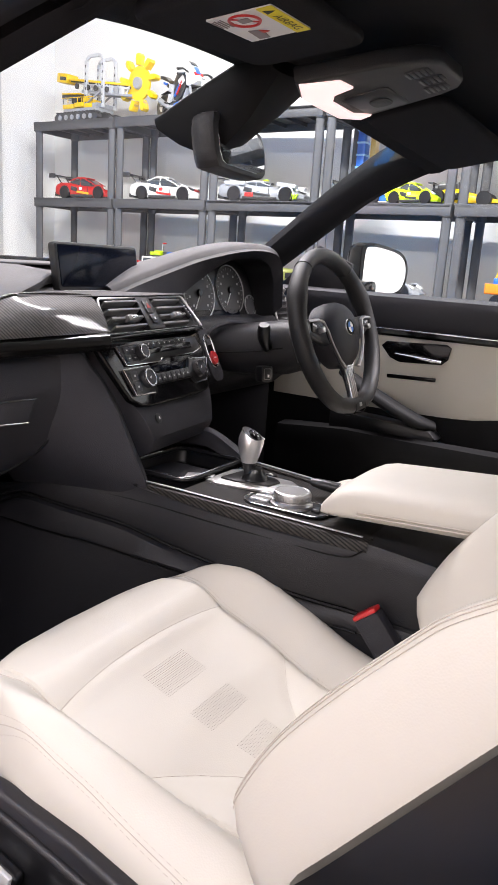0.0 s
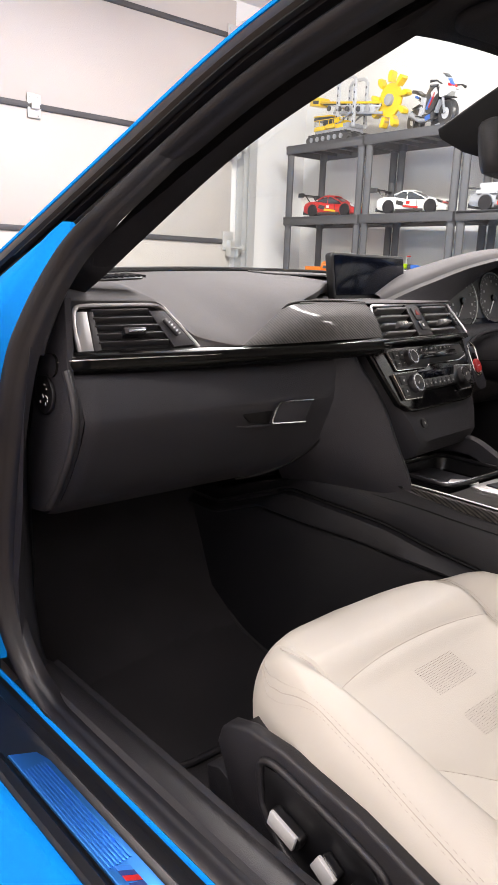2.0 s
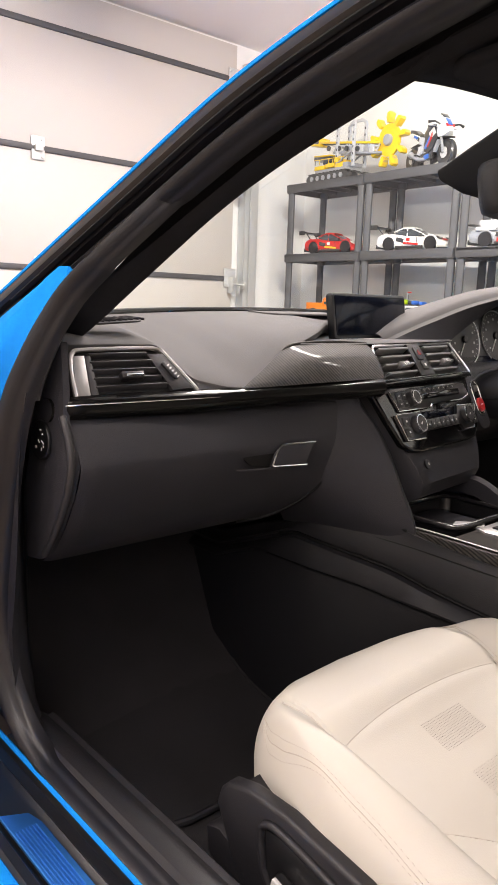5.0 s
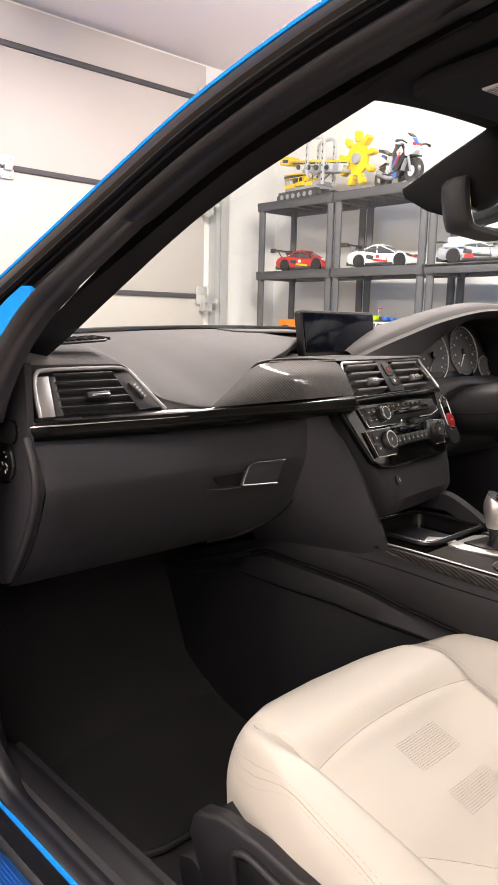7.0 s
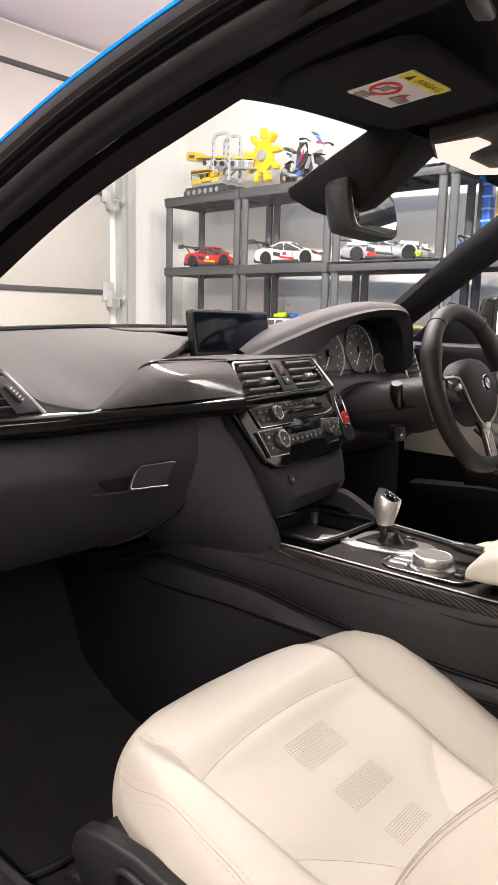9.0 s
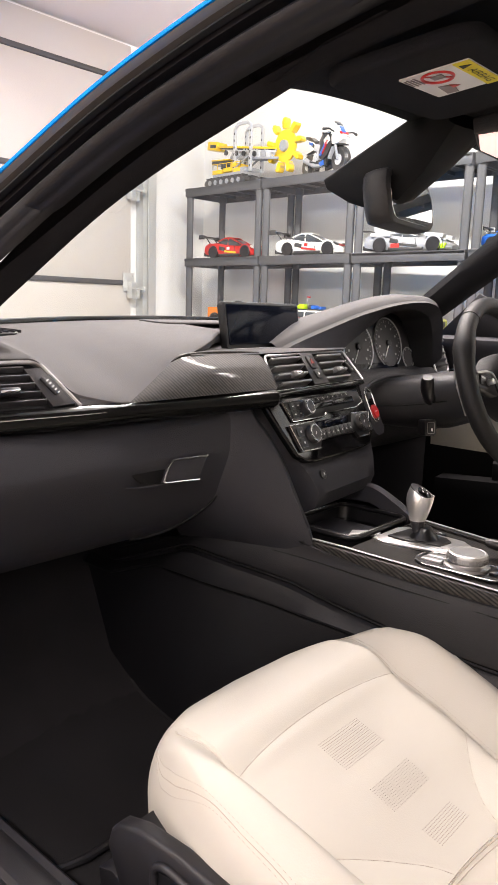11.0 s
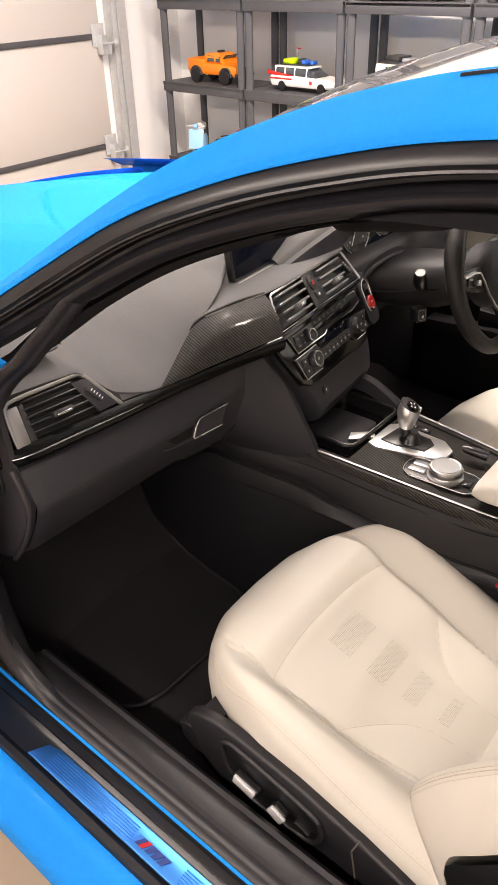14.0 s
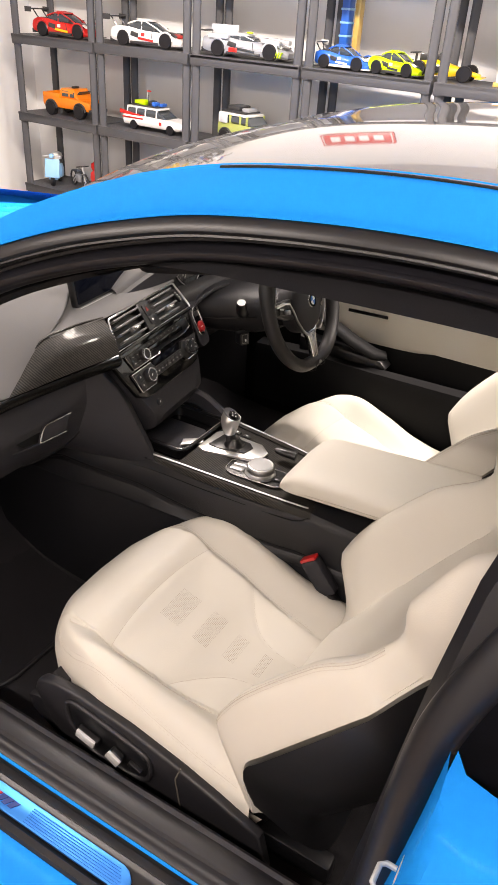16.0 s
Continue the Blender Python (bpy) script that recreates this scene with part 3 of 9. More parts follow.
# footwell, floor, bulkhead
rows = []
FLOORPROF = [(-1.32, 0.66), (-1.30, 0.50), (-1.20, 0.32), (-1.05, 0.242), (-0.9, 0.222), (-0.6, 0.218), (-0.2, 0.215), (0.3, 0.22)]
for y in [lerp(-0.70, 0.70, k / 28) for k in range(29)]:
    lift = 0.14 * max(0, (abs(y) - 0.60) / 0.10) ** 2
    hump = 0.0
    rows.append([(x, y, z + lift + hump + 0.004 * math.sin(9 * y + 7 * x)) for x, z in FLOORPROF])
part("carpet", grid(rows), CARPET, car, "black floor carpet")
for side in (-1, 1):
    part("kick_panel", grid([[(x, side * (0.70 - 0.02 * g), z) for x, g in ((-1.32, 1), (-1.15, 0.6), (-1.04, -0.4), (-1.0, -1.0))] for z in (0.30, 0.38, 0.5, 0.6, 0.7, 0.85)]), PLASTIC, car, "black kick panel")

# rear half and nose, closed
for side in (-1, 1):
    rows = []
    for x in [0.21, 0.3, 0.45, 0.6, 0.75, 0.86, 0.90, 0.95, 1.02, 1.12, 1.26, 1.40, 1.50, 1.57, 1.62, 1.66, 1.8, 1.95, 2.08, 2.16]:
        arch = 0.345 + math.sqrt(max(0.0, 0.375 ** 2 - (x - 1.26) ** 2)) if abs(x - 1.26) < 0.375 else 0.24
        wide = 0.93 - 0.11 * max(0, (x - 1.6) / 0.56) ** 2
        top = 0.955 + 0.02 * math.sin((x - 0.2) * 1.5)
        rows.append([(x, side * (wide - 0.19 - 0.04 * (x > 1)), top), (x, side * (wide - 0.10), top - 0.012), (x, side * (wide - 0.045), top - 0.06), (x, side * (wide - 0.015), 0.82), (x, side * wide, max(0.72, arch + 0.03)), (x, side * (wide - 0.004), max(0.55, arch + 0.015)), (x, side * (wide - 0.012), max(0.40, arch + 0.006)), (x, side * (wide - 0.025), max(0.24, arch))])
    part("rear_wing", grid(rows), BLUE, car, "glossy blue rear wing")
    rows = []
    for k in range(13):
        f = k / 12
        x = lerp(0.6, 1.52, f)
        rows.append([(x - 0.12, side * lerp(0.60, 0.70, f), lerp(1.235, 0.965, f ** 1.15)), (x - 0.05, side * lerp(0.575, 0.69, f), lerp(1.268, 0.980, f ** 1.15)), (x, side * lerp(0.52, 0.66, f), lerp(1.285, 0.990, f ** 1.15))])
    part("rear_pillar", grid(rows), BLUE, car, "sloping blue rear pillar")
    q = part("quarter_window", grid([[(lerp(0.24, 1.20, f), side * lerp(0.745, 0.752, f), 0.965), (lerp(0.24, 0.98, f), side * lerp(0.68, 0.70, f), lerp(1.12, 1.04, f)), (lerp(0.24, 0.52, f), side * lerp(0.60, 0.61, f), lerp(1.29, 1.235, f))] for f in [j / 8 for j in range(9)]]), GLASS, car, "small rear quarter window")
    q.visible_shadow = False
    part("tail_lamp", slab(rounded(0.30, 0.10, 0.03), 0.03, face_at((2.165, side * 0.62, 0.80), (0, 1, 0), (-0.15, 0, 1)), 0.008), RED, car, "red tail lamp")
    part("headlamp", slab(rounded(0.34, 0.11, 0.04), 0.03, face_at((-2.44, side * 0.60, 0.70), (0, -1, 0), (0.2, 0, 1)), 0.01), SMOOTHBLACK, car, "dark headlamp")
    part("grille", slab(rounded(0.24, 0.16, 0.04), 0.02, face_at((-2.463, side * 0.145, 0.66), (0, -1, 0), (0.12, 0, 1)), 0.008), MATTE, car, "black front grille")
rw = part("rear_window", grid([[(lerp(0.58, 1.50, f) - 0.05 * g * g, g * lerp(0.53, 0.66, f), lerp(1.292, 0.995, f ** 1.15) + 0.012 * (1 - g * g)) for g in [j / 8 - 1 for j in range(17)]] for f in [i / 10 for i in range(11)]]), GLASS, car, "sloping rear window")
rw.visible_shadow = False
part("boot_lid", grid([[(x, g * w, z + 0.02 * (1 - g * g)) for g in [j / 10 - 1 for j in range(21)]] for x, w, z in ((1.48, 0.72, 0.962), (1.7, 0.73, 0.968), (1.95, 0.70, 0.972), (2.08, 0.66, 0.985), (2.12, 0.66, 0.975), (2.14, 0.68, 0.90), (2.16, 0.70, 0.72))]), BLUE, car, "glossy blue boot lid with a small lip")
part("rear_bumper", grid([[(x - 0.16 * abs(g) ** 4, g * w, z) for g in [j / 12 - 1 for j in range(25)]] for x, w, z in ((2.14, 0.82, 0.90), (2.19, 0.84, 0.72), (2.25, 0.86, 0.62), (2.27, 0.87, 0.50), (2.24, 0.87, 0.36), (2.15, 0.85, 0.24))]), BLUE, car, "glossy blue rear bumper")
part("front_bumper", grid([[(x + 0.20 * abs(g) ** 3.5, g * w, z) for g in [j / 12 - 1 for j in range(25)]] for x, w, z in ((-2.40, 0.78, 0.845), (-2.44, 0.82, 0.80), (-2.475, 0.86, 0.66), (-2.53, 0.89, 0.54), (-2.55, 0.90, 0.42), (-2.53, 0.90, 0.28), (-2.45, 0.88, 0.20))]), BLUE, car, "glossy blue front bumper")
part("air_intake", slab(rounded(0.80, 0.14, 0.04), 0.03, face_at((-2.545, 0, 0.38), (0, -1, 0), (0, 0, 1)), 0.01), MATTE, car, "black lower air intake")

# ---- car: dashboard ----
def dash_pad_front(y):
    """x and z of the pad's lower front edge, across the car."""
    z = table(y, [(-0.70, 0.955), (-0.56, 0.955), (-0.50, 0.905), (-0.434, 0.893), (-0.36, 0.920), (-0.28, 0.951), (-0.20, 0.970), (-0.160, 0.978), (-0.120, 0.982), (-0.080, 0.982), (-0.062, 0.965), (0.14, 0.958), (0.19, 0.97), (0.25, 0.99), (0.54, 0.99), (0.60, 0.975), (0.72, 0.96)])
    x = table(y, [(-0.70, -0.955), (-0.56, -0.928), (-0.434, -0.872), (-0.36, -0.893), (-0.28, -0.914), (-0.20, -0.944), (-0.160, -0.968), (-0.120, -0.996), (-0.080, -1.024), (-0.062, -1.03), (0.14, -1.01), (0.20, -1.05), (0.55, -1.05), (0.62, -0.98), (0.72, -0.97)])
    return x, z


rows = []
for y in [lerp(-0.715, -0.56, k / 8) for k in range(8)] + [lerp(-0.56, -0.10, k / 92) for k in range(92)] + [lerp(-0.10, 0.72, k / 40) for k in range(41)]:
    x0, z0 = dash_pad_front(y)
    edge = table(abs(y), [(0, -1.29), (0.45, -1.22), (0.72, -1.04)])
    zt = 1.0 - 0.02 * (abs(y) / 0.7) ** 2
    skirt = (table(y, [(-0.505, -0.888), (-0.434, -0.880)]), y, 0.889) if -0.505 < y < -0.434 else (x0 - 0.012, y, z0 - 0.018)
    row = [skirt, (x0 - 0.001, y, z0 - 0.003), (x0 + 0.0005, y, z0 + 0.001), (x0 - 0.003, y, z0 + 0.004)]
    for f in (0.12, 0.25, 0.4, 0.55, 0.7, 0.85, 1.0):
        row.append((lerp(x0, edge, f), y, lerp(z0 + 0.005, zt, 1 - (1 - f) ** 1.7)))
    row.append((edge - 0.02, y, zt - 0.03))
    rows.append(row)
pad = part("dashboard", grid(rows), PAD_LIT, car, "soft grained black dashboard top")
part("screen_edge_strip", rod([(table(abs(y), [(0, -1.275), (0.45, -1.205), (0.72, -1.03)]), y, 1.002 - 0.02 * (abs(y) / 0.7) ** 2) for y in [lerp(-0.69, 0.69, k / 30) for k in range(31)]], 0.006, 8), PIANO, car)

part("speaker_cover", slab([(-0.10, -0.045), (0.10, -0.045), (0.115, -0.030), (0.105, 0.040), (-0.105, 0.040), (-0.115, -0.030)], 0.004, face_at((-1.175, -0.02, 0.9962), (0, 1, 0), (-1, 0, 0.03)), 0.0015), PAD_LIT, car, "flush speaker cover on the dashboard top")
# lower dash: gloss strip, glove box, knee panel
STRIP = smooth_line([(-0.93, -0.715, 0.874), (-0.902, -0.69, 0.879), (-0.888, -0.60, 0.880), (-0.876, -0.50, 0.880), (-0.866, -0.40, 0.882), (-0.845, -0.28, 0.884), (-0.815, -0.17, 0.888)], 40)
rows = [[p + Vector(o) for o in ((-0.03, 0, 0.012), (-0.004, 0, 0.013), (0.004, 0, 0.008), (0.006, 0, -0.002), (0.002, 0, -0.012), (-0.006, 0, -0.018), (-0.035, 0, -0.022))] for p in STRIP]
part("gloss_strip", grid(rows), STRIPBLACK, car, "gloss black trim strip across the dashboard")
part("strip_chrome", rod([p + Vector((0.0052, 0, 0.003)) for p in STRIP[1:22]], [0.0012] * 12 + [0.0012 - 0.0001 * k for k in range(9)], 8), CHROME, car, "thin chrome line")

rows = []
LIDPROF = [(0.645, -0.985), (0.650, -0.968), (0.668, -0.945), (0.706, -0.914), (0.745, -0.890), (0.780, -0.8725), (0.797, -0.8665), (0.803, -0.866), (0.809, -0.8675), (0.830, -0.8775), (0.854, -0.890), (0.860, -0.898)]
LIDT = (0.0, 0.03, 0.08, 0.14, 0.20, 0.235, 0.255, 0.268, 0.282, 0.296, 0.32, 0.40, 0.52, 0.68, 0.85, 1.0)
for k in range(57):
    y = lerp(-0.70, -0.35, k / 28) if k < 28 else -0.35 + 0.138 * math.sin((k - 28) / 28 * math.pi / 2)
    e = max(0, (-0.690 - y) / 0.022)
    g = max(0, (y + 0.35) / 0.138)
    zb = 0.647 + 0.165 * (1 - math.sqrt(max(0, 1 - 0.98 * g * g)))
    row = [(-0.925 - 0.035 * e * e + 0.02 * (y + 0.5), y, 0.862)]
    for t in LIDT:
        z = lerp(0.860, zb, t)
        row.append((lerp(table(z, LIDPROF) + 0.02 * (y + 0.5), table(z, [(0.645, -0.93), (0.71, -0.886), (0.80, -0.864), (0.86, -0.862)]), g ** 1.5) - 0.035 * e * e, y, z))
    x, _, z = row[-1]
    row += [(x - 0.006, y + 0.001, z - 0.003), (x - 0.020, y, z - 0.004), (x - 0.09, y, z + 0.004)]
    rows.append(row)
glove_edge = [Vector(r[16]) + Vector((-0.001, 0.002, -0.002)) for r in rows[28:57:2]] + [Vector(p) for p in reversed(rows[-1][1:16:3])]
glove = part("glove_box", grid(rows), DASH, car, "grained black glove box lid")
part("lid_edge", rod(glove_edge, 0.0030, 6), MATTE, glove, "dark gap round the lid")

HM = face_at((-0.8675, -0.33, 0.786), (0.02, 1, 0), (-0.06, 0, 1))
# shade of the finger recess, painted as a flat dark slab on the lid
part("handle_recess", slab([(-0.098, 0.013), (-0.03, 0.018), (0.0, 0.018), (0.0, -0.019), (-0.05, -0.020), (-0.086, -0.014), (-0.102, 0.000)], 0.006, HM @ pose(0, 0, -0.0045), 0.002), MATTE, glove, "flat dark patch for the shade in the recess beside the handle")
part("latch_handle", slab([(-0.048, -0.018), (0.024, -0.023), (0.032, -0.012), (0.044, 0.010), (0.042, 0.0135), (-0.026, 0.0155), (-0.034, 0.010)], 0.012, HM @ pose(0, 0, -0.001), 0.004), DASH, glove, "black glove box handle")
part("handle_trim", rod([HM @ Vector(p) for p in smooth_line([(0.024, -0.0225, 0.011), (-0.01, -0.0200, 0.011), (-0.040, -0.0180, 0.011), (-0.0475, -0.0165, 0.011), (-0.0480, -0.0120, 0.011), (-0.0400, 0.004, 0.011), (-0.0330, 0.0120, 0.011), (-0.026, 0.0150, 0.011), (0.01, 0.0142, 0.011), (0.043, 0.0130, 0.011)], 60)], 0.0017, 8), CHROME, glove, "thin chrome handle edge")

# under-dash closing panel and end panel
part("recess_lip", rod([HM @ Vector(p) for p in ((-0.110, -0.0175, -0.004), (-0.09, -0.0200, 0.0), (-0.06, -0.0215, 0.0015), (-0.03, -0.0225, 0.0015))], [0.0008, 0.002, 0.0024, 0.002], 8), DASH, glove)
part("under_dash_panel", grid([[(x, y, z) for x, z in ((-1.00, 0.650), (-1.06, 0.655), (-1.15, 0.665), (-1.30, 0.70))] for y in (-0.70, -0.5, -0.3, -0.15)]), SMOOTHBLACK, car, "black under-dash panel")
rows = []
for x, z in ((-0.915, 0.962), (-0.910, 0.90), (-0.911, 0.862), (-0.893, 0.83), (-0.885, 0.803), (-0.900, 0.76), (-0.930, 0.71), (-0.962, 0.668), (-0.988, 0.652), (-1.04, 0.645)):
    rows.append([(x + 0.006, -0.700, z), (x + 0.004, -0.708, z), (x - 0.008, -0.713, z), (x - 0.06, -0.713, z), (x - 0.12, -0.710, z), (x - 0.13, -0.70, z)])
endp = part("dash_end_panel", grid(rows), DASH, car, "black dashboard end panel")
EM = face_at((-0.956, -0.7135, 0.830), (1, 0, 0), (0, 0, 1))
part("airbag_switch", cyl(0.027, 0.026, 0.005, EM, 28, 0.001), SMOOTHBLACK, endp, "round black key switch with white marks")
for k, (u, v, w, h) in enumerate(((0.006, 0.016, 0.008, 0.003), (0.012, 0.010, 0.006, 0.004), (0.0, -0.002, 0.004, 0.010), (0.012, -0.002, 0.003, 0.014), (-0.010, -0.012, 0.006, 0.005), (0.008, -0.013, 0.008, 0.003), (0.014, -0.008, 0.006, 0.002))):
    part("mark", box((w * 0.55, h * 0.5, 0.0006), EM @ pose(u * 0.9, v * 0.9, 0.0055, 0, 0, 20 * k)), WHITEPLASTIC, endp, "small white mark", smooth=False)


part("panel_rim", rod(smooth_line([(-0.900, -0.713, 0.868), (-0.884, -0.713, 0.838), (-0.878, -0.713, 0.803), (-0.893, -0.713, 0.760), (-0.923, -0.713, 0.710), (-0.956, -0.713, 0.668)], 24), 0.0055, 10), PLASTIC, endp, "raised rim of the end panel")


# ---- air vents ----
def slat(parent, m, w, d=0.022, t=0.0035):
    part("slat", box((w, t, d), m, 0.0012), PLASTIC, parent)


VM = face_at((-0.908, -0.692, 0.886), (0.13, 1, 0.015), (-0.52, 0.06, 0.85))
OUT = [(0.0, 0.0), (0.186, 0.003), (0.182, 0.012), (0.148, 0.066), (0.138, 0.074), (0.022, 0.074), (0.006, 0.066)]

vent = part("air_vent", slab(OUT, 0.006, VM @ pose(0, 0, -0.010), 0.002), MATTE, car, "outer air vent with dark slats in a satin chrome frame")
part("vent_surround", rod([VM @ p for p in smooth_line([(x, y, 0.001) for x, y in ((0.004, 0.0), (0.004, 0.03), (0.007, 0.056), (0.012, 0.068), (0.024, 0.0728), (0.08, 0.0735), (0.132, 0.0730), (0.144, 0.069), (0.152, 0.058), (0.166, 0.036), (0.186, 0.004))], 60)], 0.0034, 8, flat=0.8), VENTSATIN, vent, "satin chrome vent edge")
part("vent_side", slab([(0.003, 0.0), (0.024, 0.002), (0.028, 0.064), (0.010, 0.064)], 0.007, VM @ pose(0, 0, -0.004), 0.002), VENTSATIN, vent, "broad satin chrome side")
part("vent_face", slab([(0.025, 0.004), (0.036, 0.004), (0.037, 0.064), (0.029, 0.064)], 0.009, VM @ pose(0, 0, -0.008), 0.001), PLASTIC, vent)
part("wheel_plate", slab([(0.146, 0.006), (0.180, 0.008), (0.148, 0.064), (0.120, 0.064)], 0.010, VM @ pose(0, 0, -0.008), 0.001), PLASTIC, vent)
part("thumb_wheel", box((0.007, 0.030, 0.01), VM @ pose(0.148, 0.036, 0.001, 0, 0, 32), 0.002), PLASTIC, vent)
for k in range(5):
    part("mark", box((0.004, 0.0012, 0.001), VM @ pose(0.146 + 0.0028 * k, 0.043 - 0.0045 * k, 0.0068, 0, 0, 32)), WHITEPLASTIC, vent, "white mark", smooth=False)
for k in range(5):
    v = 0.013 + 0.0122 * k
    w = lerp(0.146, 0.120, v / 0.064) - 0.034
    slat(vent, VM @ pose(0.034 + w / 2, v, -0.006, -32, 0, 0), w, 0.020, 0.003)
part("vent_tab", box((0.034, 0.010, 0.014), VM @ pose(0.088, 0.030, 0.004), 0.002), PLASTIC, vent, "black direction tab")
part("tab_trim", box((0.026, 0.004, 0.006), VM @ pose(0.089, 0.028, 0.011), 0.0015), CHROME, vent, "bright tab insert")

# demister grille on the pad, at the foot of the windscreen
DM = face_at((-0.985, -0.585, 0.986), (0.12, 1, 0.07), (-1, 0.35, 0.16))
dem = part("demister_vent", slab(rounded(0.078, 0.036, 0.012), 0.003, DM @ pose(0, 0, -0.0005), 0.001), SMOOTHBLACK, car, "small demister grille on the dashboard")
for k in range(8):
    part("fin", box((0.0018, 0.032, 0.004), DM @ pose(-0.031 + 0.009 * k, 0, 0.003, 0, 0, 38), 0.0005), DASH, dem)

# ---- carbon trim panel ----
top = smooth_line([(-0.870, -0.434, 0.894), (-0.884, -0.39, 0.913), (-0.903, -0.33, 0.940), (-0.912, -0.285, 0.953), (-0.905, -0.20, 0.956), (-0.893, -0.128, 0.953)], 30)
bot = smooth_line([(-0.869, -0.436, 0.893), (-0.860, -0.38, 0.894), (-0.850, -0.32, 0.896), (-0.838, -0.26, 0.898), (-0.826, -0.20, 0.900), (-0.818, -0.165, 0.901)], 30)
rows = []
for k in range(30):
    row = []
    for j in range(11):
        f = j / 10
        g = k / 29
        n = Vector((0.75, -0.1, 0.62))
        crease = 0.003 * max(0, 1 - abs(f - 0.48 - 0.1 * g) / 0.32) * table(g, [(0.45, 0), (0.65, 1), (0.85, 1), (1, 0.3)])
        row.append(bot[k].lerp(top[k], f) + n * (0.06 * (top[k] - bot[k]).length * math.sin(math.pi * f) + crease))
    rows.append(row)
carb = part("carbon_trim", grid(rows), CARBON, car, "lacquered carbon fibre dashboard trim")
part("trim_edge", rod([p + Vector((-0.0015, 0, 0.0005)) for p in top[13:]], [0.0008, 0.0016, 0.0024] + [0.003] * 14, 10), CARBON, carb, "rounded upper edge of the carbon trim")
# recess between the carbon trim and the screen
part("screen_cove", grid([[(table(y, [(-0.276, -0.910), (-0.20, -0.903), (-0.12, -0.892), (0.17, -0.915)]) + 0.002, y, 0.9535), (table(y, [(-0.276, -0.910), (-0.20, -0.903), (-0.12, -0.892), (0.17, -0.915)]) - 0.003, y, 0.9565), (-0.95, y, 0.957), (-1.0, y, 0.9575), (-1.06, y, 0.960)] for y in [lerp(-0.276, 0.17, k / 24) for k in range(25)]]), PAD_LIT, car, "soft black recess round the screen")

# ---- centre stack ----
ST = face_at((-0.842, 0.018, 0.828), (-0.11, 1, 0), (-0.45, 0, 0.9))


def on_stack(u, v, w=0.0):
    return ST @ Vector((u, v, w))


rows = []
for v, a, b, w in ((0.150, -0.150, 0.165, -0.03), (0.140, -0.140, 0.165, -0.008), (0.10, -0.155, 0.170, 0.0), (0.062, -0.168, 0.176, 0.006), (0.0, -0.160, 0.180, 0.0), (-0.05, -0.135, 0.168, 0.0), (-0.09, -0.118, 0.145, 0.004), (-0.125, -0.105, 0.13, 0.0), (-0.145, -0.10, 0.125, -0.02)):
    rows.append([on_stack(a + 0.0, v, -0.10), on_stack(a, v, w - 0.022), on_stack(a + 0.006, v, w - 0.012), *[on_stack(lerp(a + 0.02, b - 0.02, k / 8), v, w - 0.010) for k in range(9)], on_stack(b - 0.006, v, w - 0.012), on_stack(b, v, w - 0.022), on_stack(b, v, -0.12)])
stack_ = part("console_fascia", grid(rows), DASH, car, "grained black centre fascia")
gloss = part("gloss_panel", slab([(-0.190, 0.058), (-0.168, 0.0), (-0.146, -0.050), (-0.120, -0.064), (-0.09, -0.068), (0.09, -0.068), (0.125, -0.064), (0.150, -0.045), (0.170, 0.058)], 0.014, ST @ pose(0, 0, -0.010), 0.004, 3), PIANO, car, "gloss black radio and climate surround")
part("lip", slab([(-0.172, 0.056), (0.166, 0.056), (0.160, 0.066), (-0.165, 0.066)], 0.020, ST @ pose(0, 0, 0.0), 0.003), PIANO, gloss, "gloss black lip below the vents")

# twin centre vents
CV = face_at(on_stack(-0.006, 0.099, 0.006), (-0.11, 1, 0), (-0.62, 0, 0.80))
cv = part("centre_vent", slab([(-0.165, -0.036), (0.172, -0.036), (0.160, 0.035), (-0.122, 0.035)], 0.005, CV @ pose(0, 0, -0.012), 0.001), SMOOTHBLACK, car, "twin centre air vents with dark slats")
part("vent_surround", rod([CV @ Vector(p) for p in ((-0.122, 0.036, 0.002), (-0.128, 0.033, 0.002), (-0.166, -0.034, 0.004), (-0.160, -0.037, 0.004), (0.165, -0.037, 0.004), (0.172, -0.034, 0.004), (0.161, 0.032, 0.002), (0.155, 0.036, 0.002))], 0.0026, 8, True), SATIN, cv, "satin chrome vent edge")
for side, x0, x1 in ((0, -0.128, -0.028), (1, 0.030, 0.128)):
    for k in range(4):
        v = -0.024 + 0.0165 * k
        part("slat", box((x1 - x0, 0.0048, 0.020), CV @ pose((x0 + x1) / 2 + 0.003 * k, v, -0.002, -6, 0, 0), 0.0018), GREYSLAT, cv)
    part("vent_tab", box((0.030, 0.011, 0.014), CV @ pose((x0 + x1) / 2 + 0.008, -0.010, 0.008), 0.002), GREYSLAT, cv)
    part("tab_trim", box((0.020, 0.006, 0.005), CV @ pose((x0 + x1) / 2 + 0.010, -0.011, 0.0155), 0.0015), CHROME, cv, "bright tab insert")
part("hazard_column", slab([(-0.026, -0.034), (0.028, -0.034), (0.024, 0.034), (-0.020, 0.034)], 0.016, CV @ pose(0, 0, -0.008), 0.002), SMOOTHBLACK, cv)
part("hazard_button", slab(rounded(0.022, 0.028, 0.004), 0.004, CV @ pose(0.002, 0.012, 0.007), 0.001), PLASTIC, cv)
part("hazard_mark", slab([(-0.006, -0.005), (0.006, -0.005), (0, 0.006)], 0.0008, CV @ pose(0.002, 0.013, 0.0110), 0), REDDARK, cv, "dull red hazard triangle", smooth=False)
part("lock_button", slab(rounded(0.020, 0.018, 0.003), 0.004, CV @ pose(0.002, -0.014, 0.007), 0.001), PLASTIC, cv)
